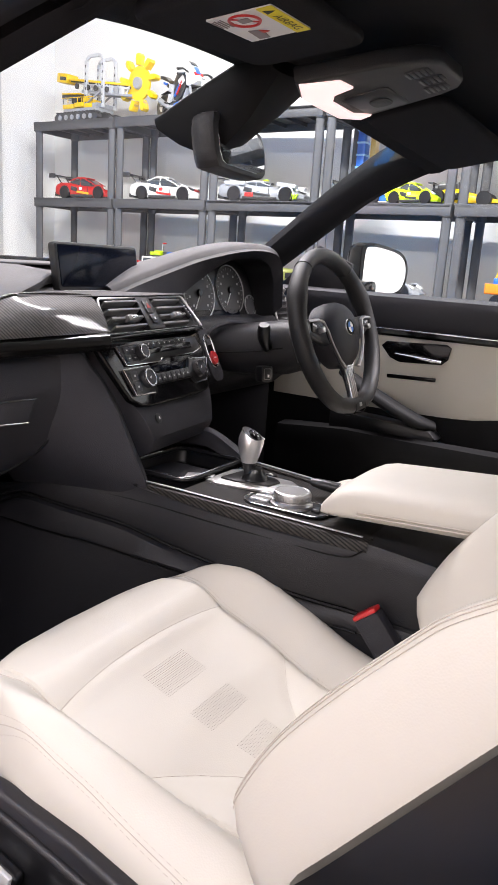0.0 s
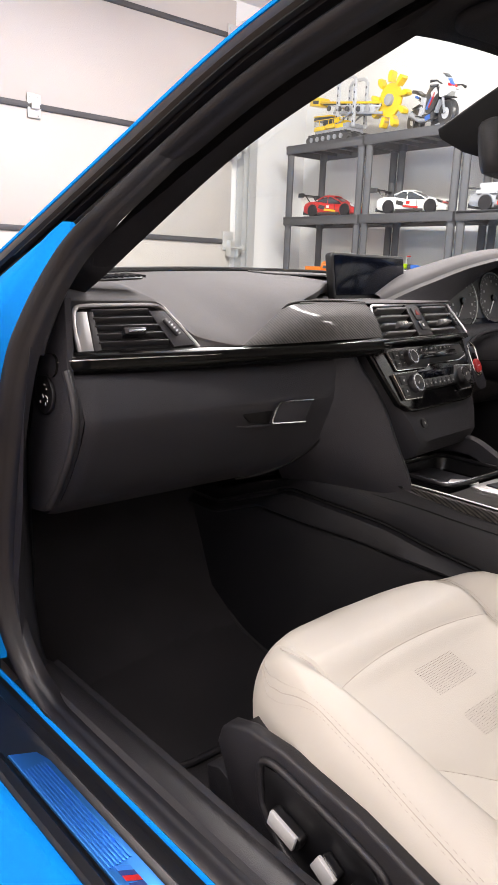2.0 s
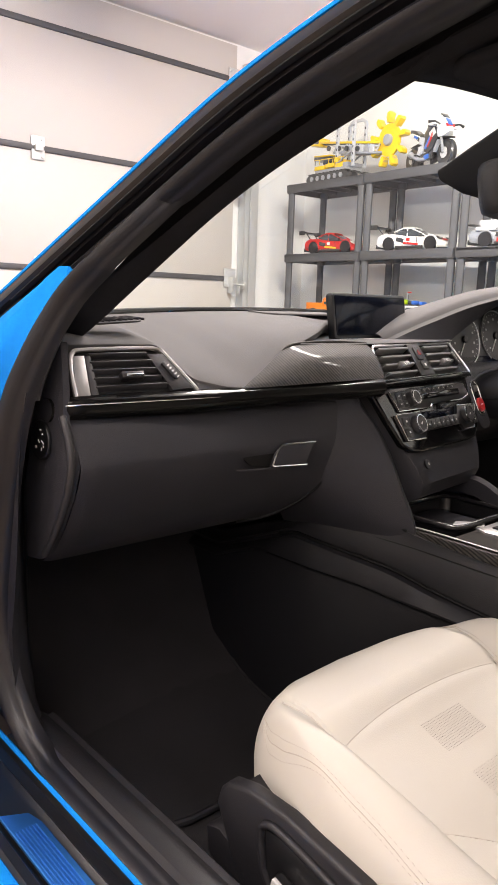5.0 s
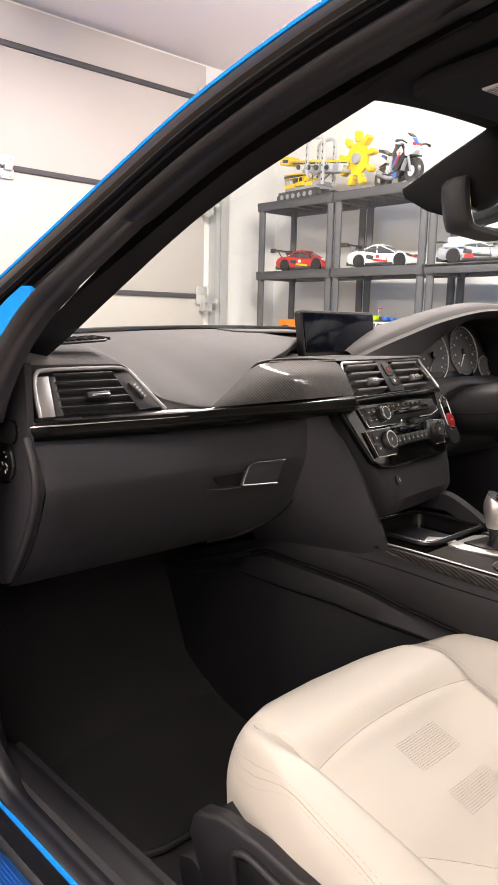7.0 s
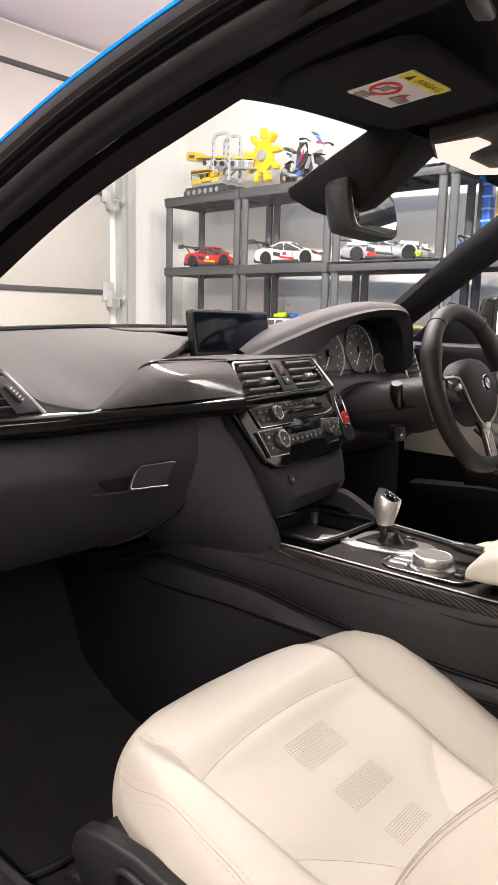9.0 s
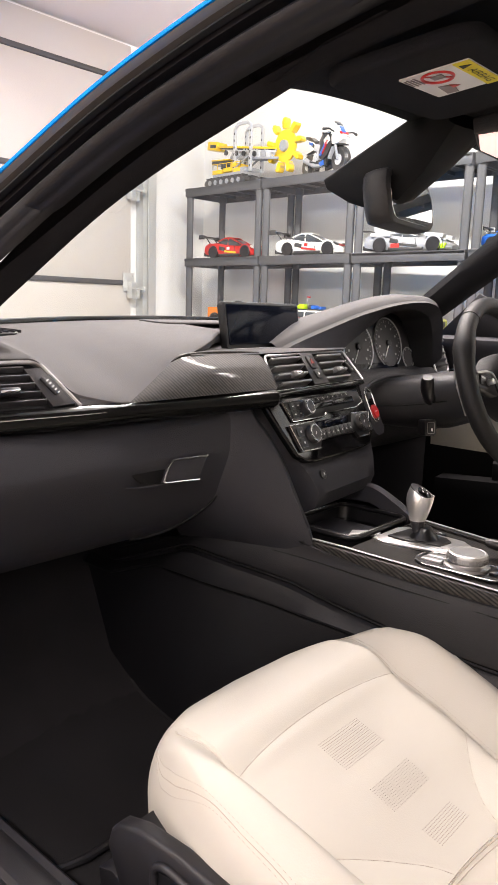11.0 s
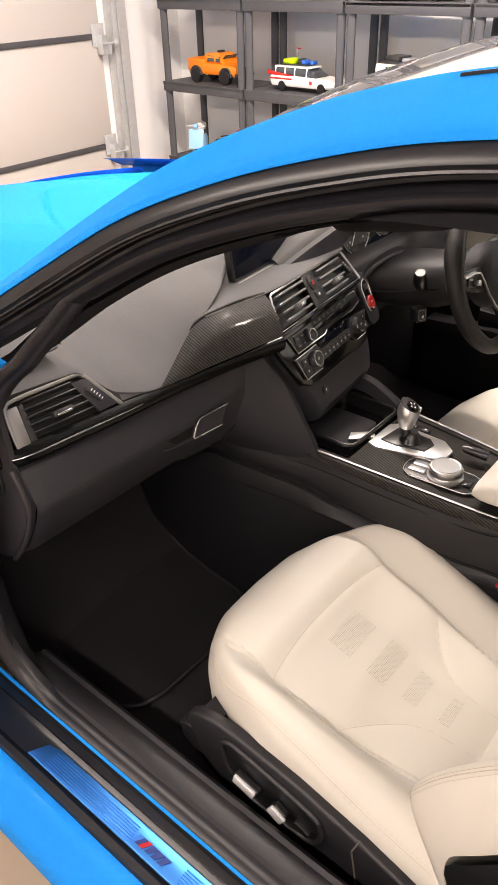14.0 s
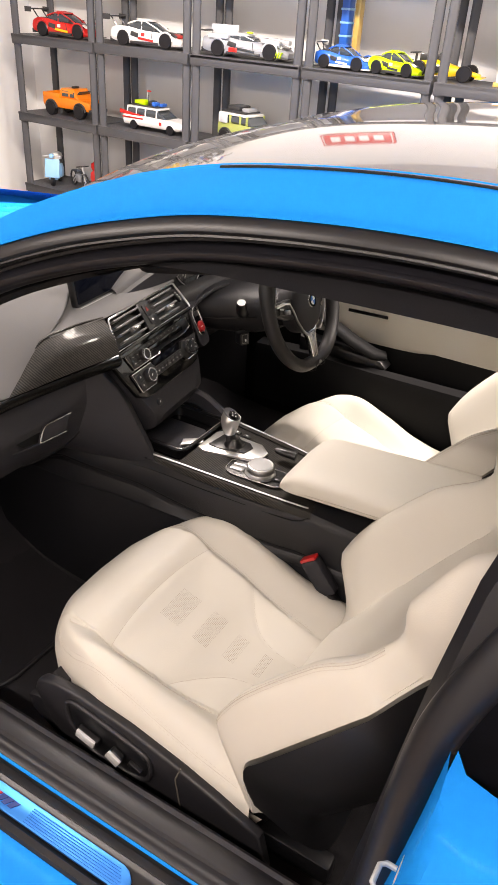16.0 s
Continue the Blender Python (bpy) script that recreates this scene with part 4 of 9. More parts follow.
part("lock_mark", box((0.004, 0.005, 0.001), CV @ pose(0.002, -0.014, 0.0112)), WHITEPLASTIC, cv, smooth=False)
for x, s in ((-0.143, 1), (0.148, -1)):
    part("thumb_wheel", box((0.008, 0.030, 0.010), CV @ pose(x, 0.0, 0.0, 0, 0, -20 * s), 0.002), PLASTIC, cv)
    for k in range(4):
        part("mark", box((0.004, 0.0012, 0.001), CV @ pose(x - 0.004 * s * (k - 1.5) * 0.6, 0.012 - 0.007 * k, 0.0055)), WHITEPLASTIC, cv, "white mark", smooth=False)

# radio
rad = part("radio_unit", slab([(-0.140, 0.046), (-0.128, 0.010), (-0.02, 0.008), (-0.01, 0.014), (0.110, 0.014), (0.142, 0.022), (0.138, 0.046)], 0.010, ST @ pose(0, 0, -0.001), 0.002), SMOOTHBLACK, car, "black radio panel with a disc slot and knob")
part("radio_edge", rod([on_stack(*p) for p in ((-0.141, 0.046, 0.008), (-0.129, 0.0095, 0.008), (-0.02, 0.0075, 0.008), (-0.01, 0.0135, 0.008))], 0.0012, 6), CHROME, rad, "thin chrome edge")
part("radio_edge", rod([on_stack(*p) for p in ((0.06, 0.0135, 0.008), (0.110, 0.0135, 0.008), (0.143, 0.021, 0.008), (0.139, 0.046, 0.008), (0.10, 0.047, 0.008))], 0.0012, 6), CHROME, rad, "thin chrome edge")
part("disc_slot", box((0.17, 0.012, 0.004), ST @ pose(0.02, 0.030, 0.010), 0.0015), PIANO, rad, "disc slot flap")
part("volume_knob", lathe([(0.0145, 0.0), (0.014, 0.012), (0.0115, 0.0145), (0.0, 0.0145)], ST @ pose(-0.082, 0.028, 0.009), 28), PLASTIC, rad)
part("knob_ring", lathe([(0.0128, 0.0), (0.0128, 0.002), (0.0108, 0.002), (0.0108, 0.0)], ST @ pose(-0.082, 0.028, 0.0228), 28), CHROME, rad, "chrome ring")
for k in range(2):
    for j in range(2):
        part("button", box((0.017, 0.013, 0.003), ST @ pose(-0.119 + 0.018 * k, 0.036 - 0.015 * j, 0.0100), 0.001), PLASTIC, rad)
        part("button_mark", box((0.0045, 0.0018, 0.0006), ST @ pose(-0.119 + 0.018 * k, 0.036 - 0.015 * j, 0.0119)), MARKGREY, rad, smooth=False)
for k in range(8):
    part("button", box((0.0155, 0.007, 0.003), ST @ pose(-0.045 + 0.0185 * k, 0.0415, 0.0098), 0.0008), PLASTIC, rad)
    part("button_mark", box((0.0015, 0.003, 0.0006), ST @ pose(-0.045 + 0.0185 * k, 0.0415, 0.0116)), MARKGREY, rad, smooth=False)

# climate panel
cli = part("climate_panel", slab([(-0.146, 0.002), (-0.134, -0.044), (-0.075, -0.046), (-0.06, -0.034), (0.068, -0.034), (0.078, -0.046), (0.118, -0.046), (0.150, -0.002), (0.078, 0.002), (0.066, -0.014), (-0.052, -0.014), (-0.066, 0.002)], 0.012, ST @ pose(0, 0, -0.001), 0.002), SMOOTHBLACK, car, "black climate panel with two chrome-ringed dials")
part("climate_edge", rod([on_stack(*p) for p in ((-0.066, 0.003, 0.010), (-0.147, 0.003, 0.010), (-0.135, -0.0445, 0.010), (-0.075, -0.0465, 0.010))], 0.0012, 6), CHROME, cli, "thin chrome edge")
part("climate_edge", rod([on_stack(*p) for p in ((0.078, 0.003, 0.010), (0.151, -0.001, 0.010), (0.119, -0.0465, 0.010), (0.078, -0.0465, 0.010))], 0.0012, 6), CHROME, cli, "thin chrome edge")
part("climate_display", box((0.115, 0.012, 0.003), ST @ pose(0.007, -0.004, 0.004), 0.001), SCREEN, cli, "dark climate display")
for u in (-0.090, 0.098):
    part("dial", lathe([(0.0180, 0.0), (0.0172, 0.009), (0.0155, 0.011), (0.0, 0.0105)], ST @ pose(u, -0.020, 0.010), 32), PLASTIC, cli, "ribbed black temperature dial")
    part("dial_ring", lathe([(0.0164, 0.0), (0.0164, 0.0022), (0.0138, 0.0022), (0.0138, 0.0)], ST @ pose(u, -0.020, 0.0197), 32), CHROME, cli, "chrome ring")
    part("dial_mark", box((0.006, 0.002, 0.0006), ST @ pose(u, -0.020, 0.0212, 0, 0, 45)), MARKGREY, cli, smooth=False)
for k in range(7):
    part("button", box((0.015, 0.015, 0.003), ST @ pose(-0.052 + 0.0172 * k, -0.0245, 0.0118), 0.001), PLASTIC, cli)
    part("button_mark", box((0.0030, 0.0030, 0.0006), ST @ pose(-0.052 + 0.0172 * k, -0.0245, 0.0136)), MARKGREY, cli, smooth=False)
for u in (-0.125, 0.127):
    for j in range(2):
        part("button", box((0.020, 0.016, 0.003), ST @ pose(u, -0.011 - 0.020 * j, 0.0118), 0.001), PLASTIC, cli)
        part("button_mark", box((0.0036, 0.0036, 0.0006), ST @ pose(u, -0.011 - 0.020 * j, 0.0136)), MARKGREY, cli, smooth=False)
# starter button in its pod
PM = face_at((-0.878, 0.228, 0.824), (-0.18, 1, 0), (-0.42, 0, 0.9))
pod = part("start_pod", slab(rounded(0.058, 0.120, 0.020), 0.05, PM @ pose(0, 0.005, -0.045), 0.004), DASH, car, "black pod with the red starter button")
part("pod_trim", rod([PM @ Vector((x, y + 0.012, 0.006)) for x, y in rounded(0.036, 0.074, 0.017, 6)], 0.0018, 8, True), CHROME, pod, "chrome pod edge")
part("pod_face", slab(rounded(0.034, 0.072, 0.016), 0.004, PM @ pose(0, 0.012, 0.002), 0.001), PIANO, pod)
part("start_button", lathe([(0.0155, 0.0), (0.015, 0.004), (0.013, 0.006), (0.0, 0.005)], PM @ pose(0, -0.004, 0.005), 28), REDSTART, pod, "round red start button")
part("button_mark", box((0.010, 0.002, 0.0006), PM @ pose(0, -0.004, 0.0110)), WHITEPLASTIC, pod, smooth=False)
part("small_button", slab(rounded(0.020, 0.014, 0.004), 0.003, PM @ pose(0, 0.032, 0.005), 0.001), PLASTIC, pod)
# socket cover on the lower fascia
part("socket", lathe([(0.009, 0.0), (0.009, 0.003), (0.007, 0.004), (0.0, 0.003)], ST @ pose(-0.075, -0.092, -0.006), 20), SMOOTHBLACK, stack_, "small round socket")
part("socket_mark", box((0.002, 0.005, 0.0006), ST @ pose(-0.075, -0.092, -0.0015)), WHITEPLASTIC, stack_, smooth=False)

# knee panel between glove box and console
rows = []
for f in [k / 12 for k in range(13)]:
    a = smooth_line([(-0.915, -0.262, 0.862), (-0.918, -0.268, 0.80), (-0.935, -0.275, 0.735), (-0.975, -0.258, 0.678), (-1.03, -0.176, 0.60)], 13)[int(f * 12)]
    b = smooth_line([(-0.852, -0.200, 0.868), (-0.843, -0.188, 0.843), (-0.830, -0.178, 0.824), (-0.817, -0.168, 0.798), (-0.801, -0.160, 0.766), (-0.781, -0.150, 0.714), (-0.756, -0.140, 0.657), (-0.750, -0.136, 0.625)], 13)[int(f * 12)]
    row = []
    for k in range(9):
        g = k / 8
        row.append(a.lerp(b, g) + Vector((0.006, -0.010, 0.002)) * math.sin(math.pi * g))
    row.append(b + Vector((0.0, 0.004, 0)))
    row.append(b + Vector((-0.005, 0.010, 0)))
    row.append(b + Vector((-0.020, 0.030, 0)))
    row.append(b + Vector((-0.060, 0.060, 0)))
    rows.append(row)
part("knee_panel", grid(rows), DASH, car, "soft black knee panel beside the console")

# ---- car: seats ----
SEAT_FRONT = [(0, -0.748), (0.09, -0.743), (0.15, -0.720), (0.19, -0.690), (0.22, -0.655), (0.245, -0.60), (0.266, -0.53)]
SEAT_BACK_X = -0.19


def cushion_width(x):
    return table(x, [(-0.72, 0.225), (-0.64, 0.252), (-0.55, 0.266), (-0.2, 0.268)])


def insert_width(x):
    return table(x, [(-0.70, 0.160), (-0.60, 0.172), (-0.46, 0.166), (-0.30, 0.140), (-0.2, 0.13)])


# seam lines on the cushion as (x, distance from the middle)
CROSS = [(-0.556, 0.174), (-0.566, 0.12), (-0.573, 0.06), (-0.575, 0.0)]
BOLSTER = [(-0.655, 0.176), (-0.640, 0.183), (-0.60, 0.178), (-0.50, 0.174), (-0.40, 0.162), (-0.27, 0.142)]
EDGE = [(-0.664, 0.198), (-0.645, 0.216), (-0.61, 0.236), (-0.54, 0.252), (-0.40, 0.257), (-0.22, 0.258)]
WEDGE = [(-0.432, 0.160), (-0.412, 0.128), (-0.39, 0.098), (-0.357, 0.066), (-0.315, 0.050), (-0.25, 0.045)]
SEAMS = [(np.array([(p.x, p.y) for p in smooth_line([(x, o, 0) for x, o in line], 70)]), depth, wide) for line, depth, wide in ((CROSS, 0.0036, 0.011), (BOLSTER, 0.0034, 0.008), (EDGE, 0.0016, 0.005), (WEDGE, 0.0030, 0.009))]


def seam_dip(x, off):
    """Depth by which the leather is drawn in along the seams."""
    return sum(d * math.exp(-math.sqrt(float(((pts - (x, abs(off))) ** 2).sum(1).min())) / w) for pts, d, w in SEAMS)


def cushion_z(x, off):
    """Height of the cushion's top at x, off metres from the seat's middle."""
    dip = seam_dip(x, off)
    inner = off > 0
    off = abs(off)
    zc = table(x, [(-0.71, 0.506), (-0.66, 0.522), (-0.61, 0.524), (-0.566, 0.508), (-0.54, 0.494), (-0.45, 0.466), (-0.38, 0.442), (-0.25, 0.420)])
    zb = table(x, [(-0.71, 0.508), (-0.66, 0.528), (-0.60, 0.546), (-0.54, 0.552), (-0.45, 0.535), (-0.35, 0.502), (-0.26, 0.475), (-0.19, 0.46)])
    if inner:
        zb -= table(x, [(-0.62, 0.0), (-0.56, 0.001), (-0.46, 0.016), (-0.36, 0.026), (-0.2, 0.01)])
    w, wi = cushion_width(x), insert_width(x)
    edge = 0.006 * table(x, [(-0.7, 0.2), (-0.5, 1.0)])
    if off < wi:
        z = zc + edge * (off / wi) ** 2
    else:
        f = min(1.0, (off - wi) / max(0.02, w - wi))
        if f < 0.58:
            g = f / 0.58
            z = lerp(zc + edge, zb, g * g * (3 - 2 * g)) - 0.003 * math.exp(-(f / 0.07) ** 2)
        else:
            g = (f - 0.58) / 0.42
            z = zb - 0.062 * (1 - math.sqrt(max(0, 1 - 0.97 * g * g)))
    z -= dip
    d = x - table(off, SEAT_FRONT)
    r = 0.058
    if d < r:
        z -= 0.080 * (1 - math.sqrt(max(0, 1 - ((r - max(d, 0)) / r) ** 2)))
    return z


def cushion_point(yc, s, off):
    """s from 0 at the front rim to 1 at the back."""
    x = lerp(table(abs(off), SEAT_FRONT), SEAT_BACK_X, s)
    return (x, yc + off, cushion_z(x, off))


def seat_cushion_rows(yc):
    S = [0, 0.002, 0.006, 0.012, 0.02, 0.03, 0.043, 0.058, 0.075, 0.095] + [0.115 + 0.885 * k / 150 for k in range(151)]
    offs = [lerp(0, 0.130, k / 24) for k in range(24)] + [lerp(0.130, 0.266, k / 56) for k in range(57)]
    offs = [-o for o in reversed(offs[1:])] + offs
    rows = []
    for s in S:
        row = [cushion_point(yc, s, o) for o in offs]
        a, b = row[0], row[-1]
        skirt = lambda p, sg: [(p[0] + 0.012, p[1] - 0.030 * sg, 0.355), (p[0] + 0.004, p[1] - 0.004 * sg, 0.365), (p[0], p[1] + 0.001 * sg, p[2] - 0.02)]
        rows.append(skirt(a, -1) + row + list(reversed(skirt(b, 1))))
    front = [[(p[0] + 0.03, p[1], 0.375) for p in rows[0]], [(p[0] + 0.004, p[1], 0.39 if p[2] > 0.39 else p[2]) for p in rows[0]]]
    return front + rows


def seam_rod(name, yc, pts, r, parent, material, lift=0.0004, n=60):
    line = smooth_line([(x, off, 0) for x, off in pts], n)
    return part(name, rod([(p.x, yc + p.y, cushion_z(p.x, p.y) + lift) for p in line], r, 6), material, parent)


def stitch_row(yc, pts, parent, n, lift=0.0006):
    """A run of short thread stitches along a line on the cushion."""
    line = smooth_line([(x, off, 0) for x, off in pts], n * 2)
    bm = bmesh.new()
    for k in range(n):
        p, q = line[2 * k], line[min(2 * k + 1, n * 2 - 1)]
        a = Vector((p.x, yc + p.y, cushion_z(p.x, p.y) + lift))
        b = Vector((q.x, yc + q.y, cushion_z(q.x, q.y) + lift))
        rod([a, a.lerp(b, 0.5) + Vector((0, 0, 0.0003)), b], 0.0004, 5, bm=bm)
    return tagged(part("stitching", bm, THREAD, parent), kind="stuff")


def perforation(yc, x, off, dx, dy, parent, nx, ny):
    """A block of small punched holes in the insert."""
    bm = bmesh.new()
    for i in range(nx):
        for j in range(ny):
            px, po = x + dx * ((i + 0.5) / nx - 0.5), off + dy * ((j + 0.5) / ny - 0.5)
            z = cushion_z(px, po) + 0.0002
            cyl(0.00062, 0.00062, 0.0003, pose(px, yc + po, z), 6, bm=bm)
    return tagged(part("perforation", bm, PERF, parent, "block of small punched holes"), kind="stuff")


BACKW = [(0, 0.264), (0.10, 0.278), (0.25, 0.284), (0.52, 0.282), (0.60, 0.262), (0.66, 0.250), (0.74, 0.258), (0.86, 0.240), (0.95, 0.195), (1, 0.15)]
BACKI = [(0, 0.15), (0.4, 0.165), (0.66, 0.15), (1, 0.09)]
BACKEDGE = [(-0.03, -0.045), (0.0, -0.025), (0.03, -0.005), (0.09, 0.045), (0.16, 0.072), (0.65, 0.066), (1, 0.05)]
RX, RZ = 0.588, 0.809


def back_axis(f):
    return -0.20 + 0.75 * f * RX, 0.43 + 0.75 * f * RZ


def back_front(f, off):
    """Forward reach of the backrest's skin."""
    off = abs(off)
    w, wi = table(f, BACKW), table(f, BACKI)
    fwd = table(f, [(0, 0.0), (0.02, 0.03), (0.05, 0.080), (0.11, 0.146), (0.25, 0.160), (0.45, 0.150), (0.58, 0.122), (0.63, 0.120), (0.70, 0.155), (0.82, 0.165), (0.92, 0.12), (1, 0.06)])
    mid = table(f, [(0, 0.05), (0.2, 0.055), (0.5, 0.065), (0.8, 0.07), (1, 0.05)])
    if off < wi:
        return mid - 0.010 * (off / wi) ** 2
    g = min(1, (off - wi) / (w - wi))
    if g < 0.72:
        return lerp(mid - 0.010, fwd, math.sin(g / 0.72 * math.pi / 2) ** 1.6) - 0.005 * math.exp(-(g / 0.06) ** 2)
    return fwd - min(0.050, 0.4 * fwd) * ((g - 0.72) / 0.28) ** 2.6


def back_point(yc, f, off, lift=0.0):
    px, pz = back_axis(f)
    h = back_front(f, off) + lift
    return Vector((px - RZ * h, yc + off, pz + RX * h))


def seat_back_rows(yc):
    rows = []
    for i in range(57):
        f = i / 56
        px, pz = back_axis(f)
        w = table(f, BACKW)
        half = [(w * k / 34, back_front(f, w * k / 34)) for k in range(35)]
        e = half[-1][1]
        q = table(f, BACKEDGE)
        half += [(w + 0.004, max(e - 0.015, q + 0.006)), (w + 0.006, q + 0.002), (w - 0.004, q - 0.006), (w - 0.02, q - 0.03), (w * 0.5, -0.04), (0, -0.04)]
        ring = [(px - RZ * h, yc + y, pz + RX * h) for y, h in half] + [(px - RZ * h, yc - y, pz + RX * h) for y, h in reversed(half[1:-1])]
        rows.append(ring)
    return rows


def headrest(yc, seat_ob):
    rows = []
    for i in range(17):
        a = -math.pi / 2 + math.pi * i / 16
        cz, sz = max(0.0, math.cos(a)), math.sin(a)
        ring = []
        for k in range(28):
            t = 2 * math.pi * k / 28
            cx, sx = math.cos(t), math.sin(t)
            ring.append((0.300 + (0.045 * cz ** 0.5 + 0.001) * math.copysign(abs(cx) ** 0.7, cx) + 0.02 * sz, yc + (0.125 * cz ** 0.4 + 0.001) * math.copysign(abs(sx) ** 0.6, sx), 1.115 + 0.085 * math.copysign(abs(sz) ** 0.8, sz)))
        rows.append(ring)
    part("headrest", capped(rows), LEATHER, seat_ob)


def seat(name, yc, outer, label):
    """outer: -1 when the outer side faces -y."""
    cushion = part(name, grid(seat_cushion_rows(yc)), LEATHER, car, label)
    part("backrest", capped(seat_back_rows(yc)), LEATHER, cushion, "cream leather bucket backrest")
    headrest(yc, cushion)
    rows = []
    for i in range(29):
        f = 0.025 + i / 28 * 0.945
        px, pz = back_axis(f)
        w = table(f, BACKW) + table(f, [(0, 0.0), (0.08, 0.006), (0.2, 0.018), (0.6, 0.014), (1, 0.01)])
        ring = []
        for k in range(41):
            g = k / 40 * 2 - 1
            h = table(f, BACKEDGE) - 0.15 * (1 - abs(g) ** 14) - 0.01 * (abs(g) < 0.99)
            ring.append((px - RZ * h, yc + w * g, pz + RX * h))
        rows.append(ring)
    part("back_shell", grid(rows), SMOOTHBLACK, cushion, "smooth black back shell")
    # seams: cross seam, bolster seams, rear wedge
    seam_rod("seam", yc, [(x, -o) for x, o in CROSS] + [(x, o) for x, o in CROSS[-2::-1]], 0.0006, cushion, SEAM, 0.0)
    for s in (-1, 1):
        for line in (BOLSTER, EDGE, WEDGE):
            seam_rod("seam", yc, [(x, s * o) for x, o in line], 0.0006, cushion, SEAM, 0.0)
        for line, shift, n in ((EDGE, -0.0028, 110), (EDGE, 0.0024, 110), (BOLSTER, 0.0034, 100)):
            stitch_row(yc, [(x, s * (o + shift * min(1, (x + 0.70) / 0.08))) for x, o in line], cushion, n, 0.0002)
        # backrest bolster seam with two rows of stitches
        for d, r, m in ((0.80, 0.0007, SEAM), (0.765, 0.0004, THREAD), (0.835, 0.0004, THREAD)):
            pts = []
            for k in range(40):
                f = lerp(0.10, 0.60, k / 39)
                w, wi = table(f, BACKW), table(f, BACKI)
                pts.append(back_point(yc, f, s * lerp(wi, w, d), 0.0002))
            part("seam", rod(pts, r, 6), m, cushion)
        pts = [back_point(yc, lerp(0.05, 0.9, k / 30), s * table(lerp(0.05, 0.9, k / 30), BACKI), -0.001) for k in range(31)]
        part("seam", rod(pts, 0.0007, 6), SEAM, cushion)
    for x, dx, dy, nx, ny in ((-0.515, 0.046, 0.088, 15, 28), (-0.442, 0.036, 0.088, 12, 28), (-0.380, 0.028, 0.070, 9, 22), (-0.318, 0.020, 0.060, 7, 19)):
        perforation(yc, x, -0.0, dx, dy, cushion, nx, ny)
    # plastic side trim with the seat switches, base, runners
    o = outer
    Y = yc + o * 0.262
    outl = [(-0.648, 0.452), (-0.635, 0.466), (-0.60, 0.476), (-0.54, 0.478), (-0.43, 0.465), (-0.32, 0.438), (-0.24, 0.412), (-0.16, 0.38), (-0.14, 0.30), (-0.30, 0.315), (-0.45, 0.310), (-0.58, 0.325), (-0.62, 0.36), (-0.655, 0.43)]
    m = face_at((0, Y, 0), (1, 0, 0), (0, 0, 1)) if o < 0 else face_at((0, Y, 0), (1, 0, 0), (0, 0, 1)) @ pose(0, 0, -0.022)
    trim = part("side_trim", slab(outl, 0.022, m, 0.006, 3), PLASTIC, cushion, "grained black seat side trim")
    part("trim_front", slab([(-0.652, 0.43), (-0.640, 0.452), (-0.60, 0.456), (-0.60, 0.36), (-0.62, 0.36)], 0.05, face_at((0.004, Y + 0.05 if o < 0 else Y, 0), (1, 0, 0), (0, 0, 1)), 0.004, 3), PLASTIC, cushion)
    zf = 0.022 if o < 0 else -0.024
    part("switch_recess", slab([(-0.565, 0.448), (-0.53, 0.452), (-0.405, 0.425), (-0.385, 0.40), (-0.395, 0.365), (-0.425, 0.355), (-0.50, 0.352), (-0.56, 0.40)], 0.003, m @ pose(0, 0, zf), 0.001), SMOOTHBLACK, trim, "dark switch panel")
    loop = [(-0.566, 0.398), (-0.572, 0.436), (-0.564, 0.454), (-0.53, 0.456), (-0.405, 0.431), (-0.382, 0.412), (-0.380, 0.385), (-0.393, 0.360), (-0.425, 0.350), (-0.50, 0.347), (-0.545, 0.372)]
    part("panel_rim", rod([m @ Vector((p.x, p.y, zf + (0.002 if o < 0 else 0))) for p in smooth_line([(x, z, 0) for x, z in loop + loop[:1]], 56)[:-1]], 0.0052, 10, True), PLASTIC, trim, "raised rim round the switch panel")
    for x, z, w, h, a in ((-0.515, 0.402, 0.050, 0.019, -14), (-0.452, 0.392, 0.026, 0.028, 62)):
        sw = part("seat_switch", box((w, h, 0.016), m @ pose(x, z, zf + (0.010 if o < 0 else -0.008), 0, 0, a), 0.005, 3), SMOOTHBLACK, trim, "black seat switch with a bright cap")
        part("switch_cap", box((w * 0.85, h * 1.05, 0.006), m @ pose(x, z + 0.001, zf + (0.019 if o < 0 else -0.017), 0, 0, a), 0.0018), BRIGHTCAP, trim, "satin silver cap")
    part("seat_switch", box((0.03, 0.014, 0.010), m @ pose(-0.412, 0.382, zf + (0.006 if o < 0 else -0.004), 0, 0, -20), 0.003), SMOOTHBLACK, trim)
    part("trim_joint", rod([m @ Vector((-0.318, 0.445, zf - 0.001)), m @ Vector((-0.328, 0.41, zf + (0.001 if o < 0 else -0.001))), m @ Vector((-0.315, 0.32, zf))], 0.0016, 6), HOLE, trim)
    part("seat_base", box((0.46, 0.44, 0.10), pose(-0.41, yc, 0.335), 0.02), SMOOTHBLACK, cushion)
    for s in (-1, 1):
        part("runner", box((0.62, 0.035, 0.05), pose(-0.36, yc + s * 0.20, 0.262), 0.006), SMOOTHBLACK, cushion, "black seat runner")
        part("runner_cap", slab([(-0.706, 0.352), (-0.680, 0.362), (-0.60, 0.335), (-0.54, 0.28), (-0.60, 0.25), (-0.70, 0.318)], 0.045, face_at((0.0, yc + s * 0.232 + 0.02, 0), (1, 0, 0), (0, 0, 1)), 0.003), PLASTIC, cushion, "black runner cover")
    return cushion


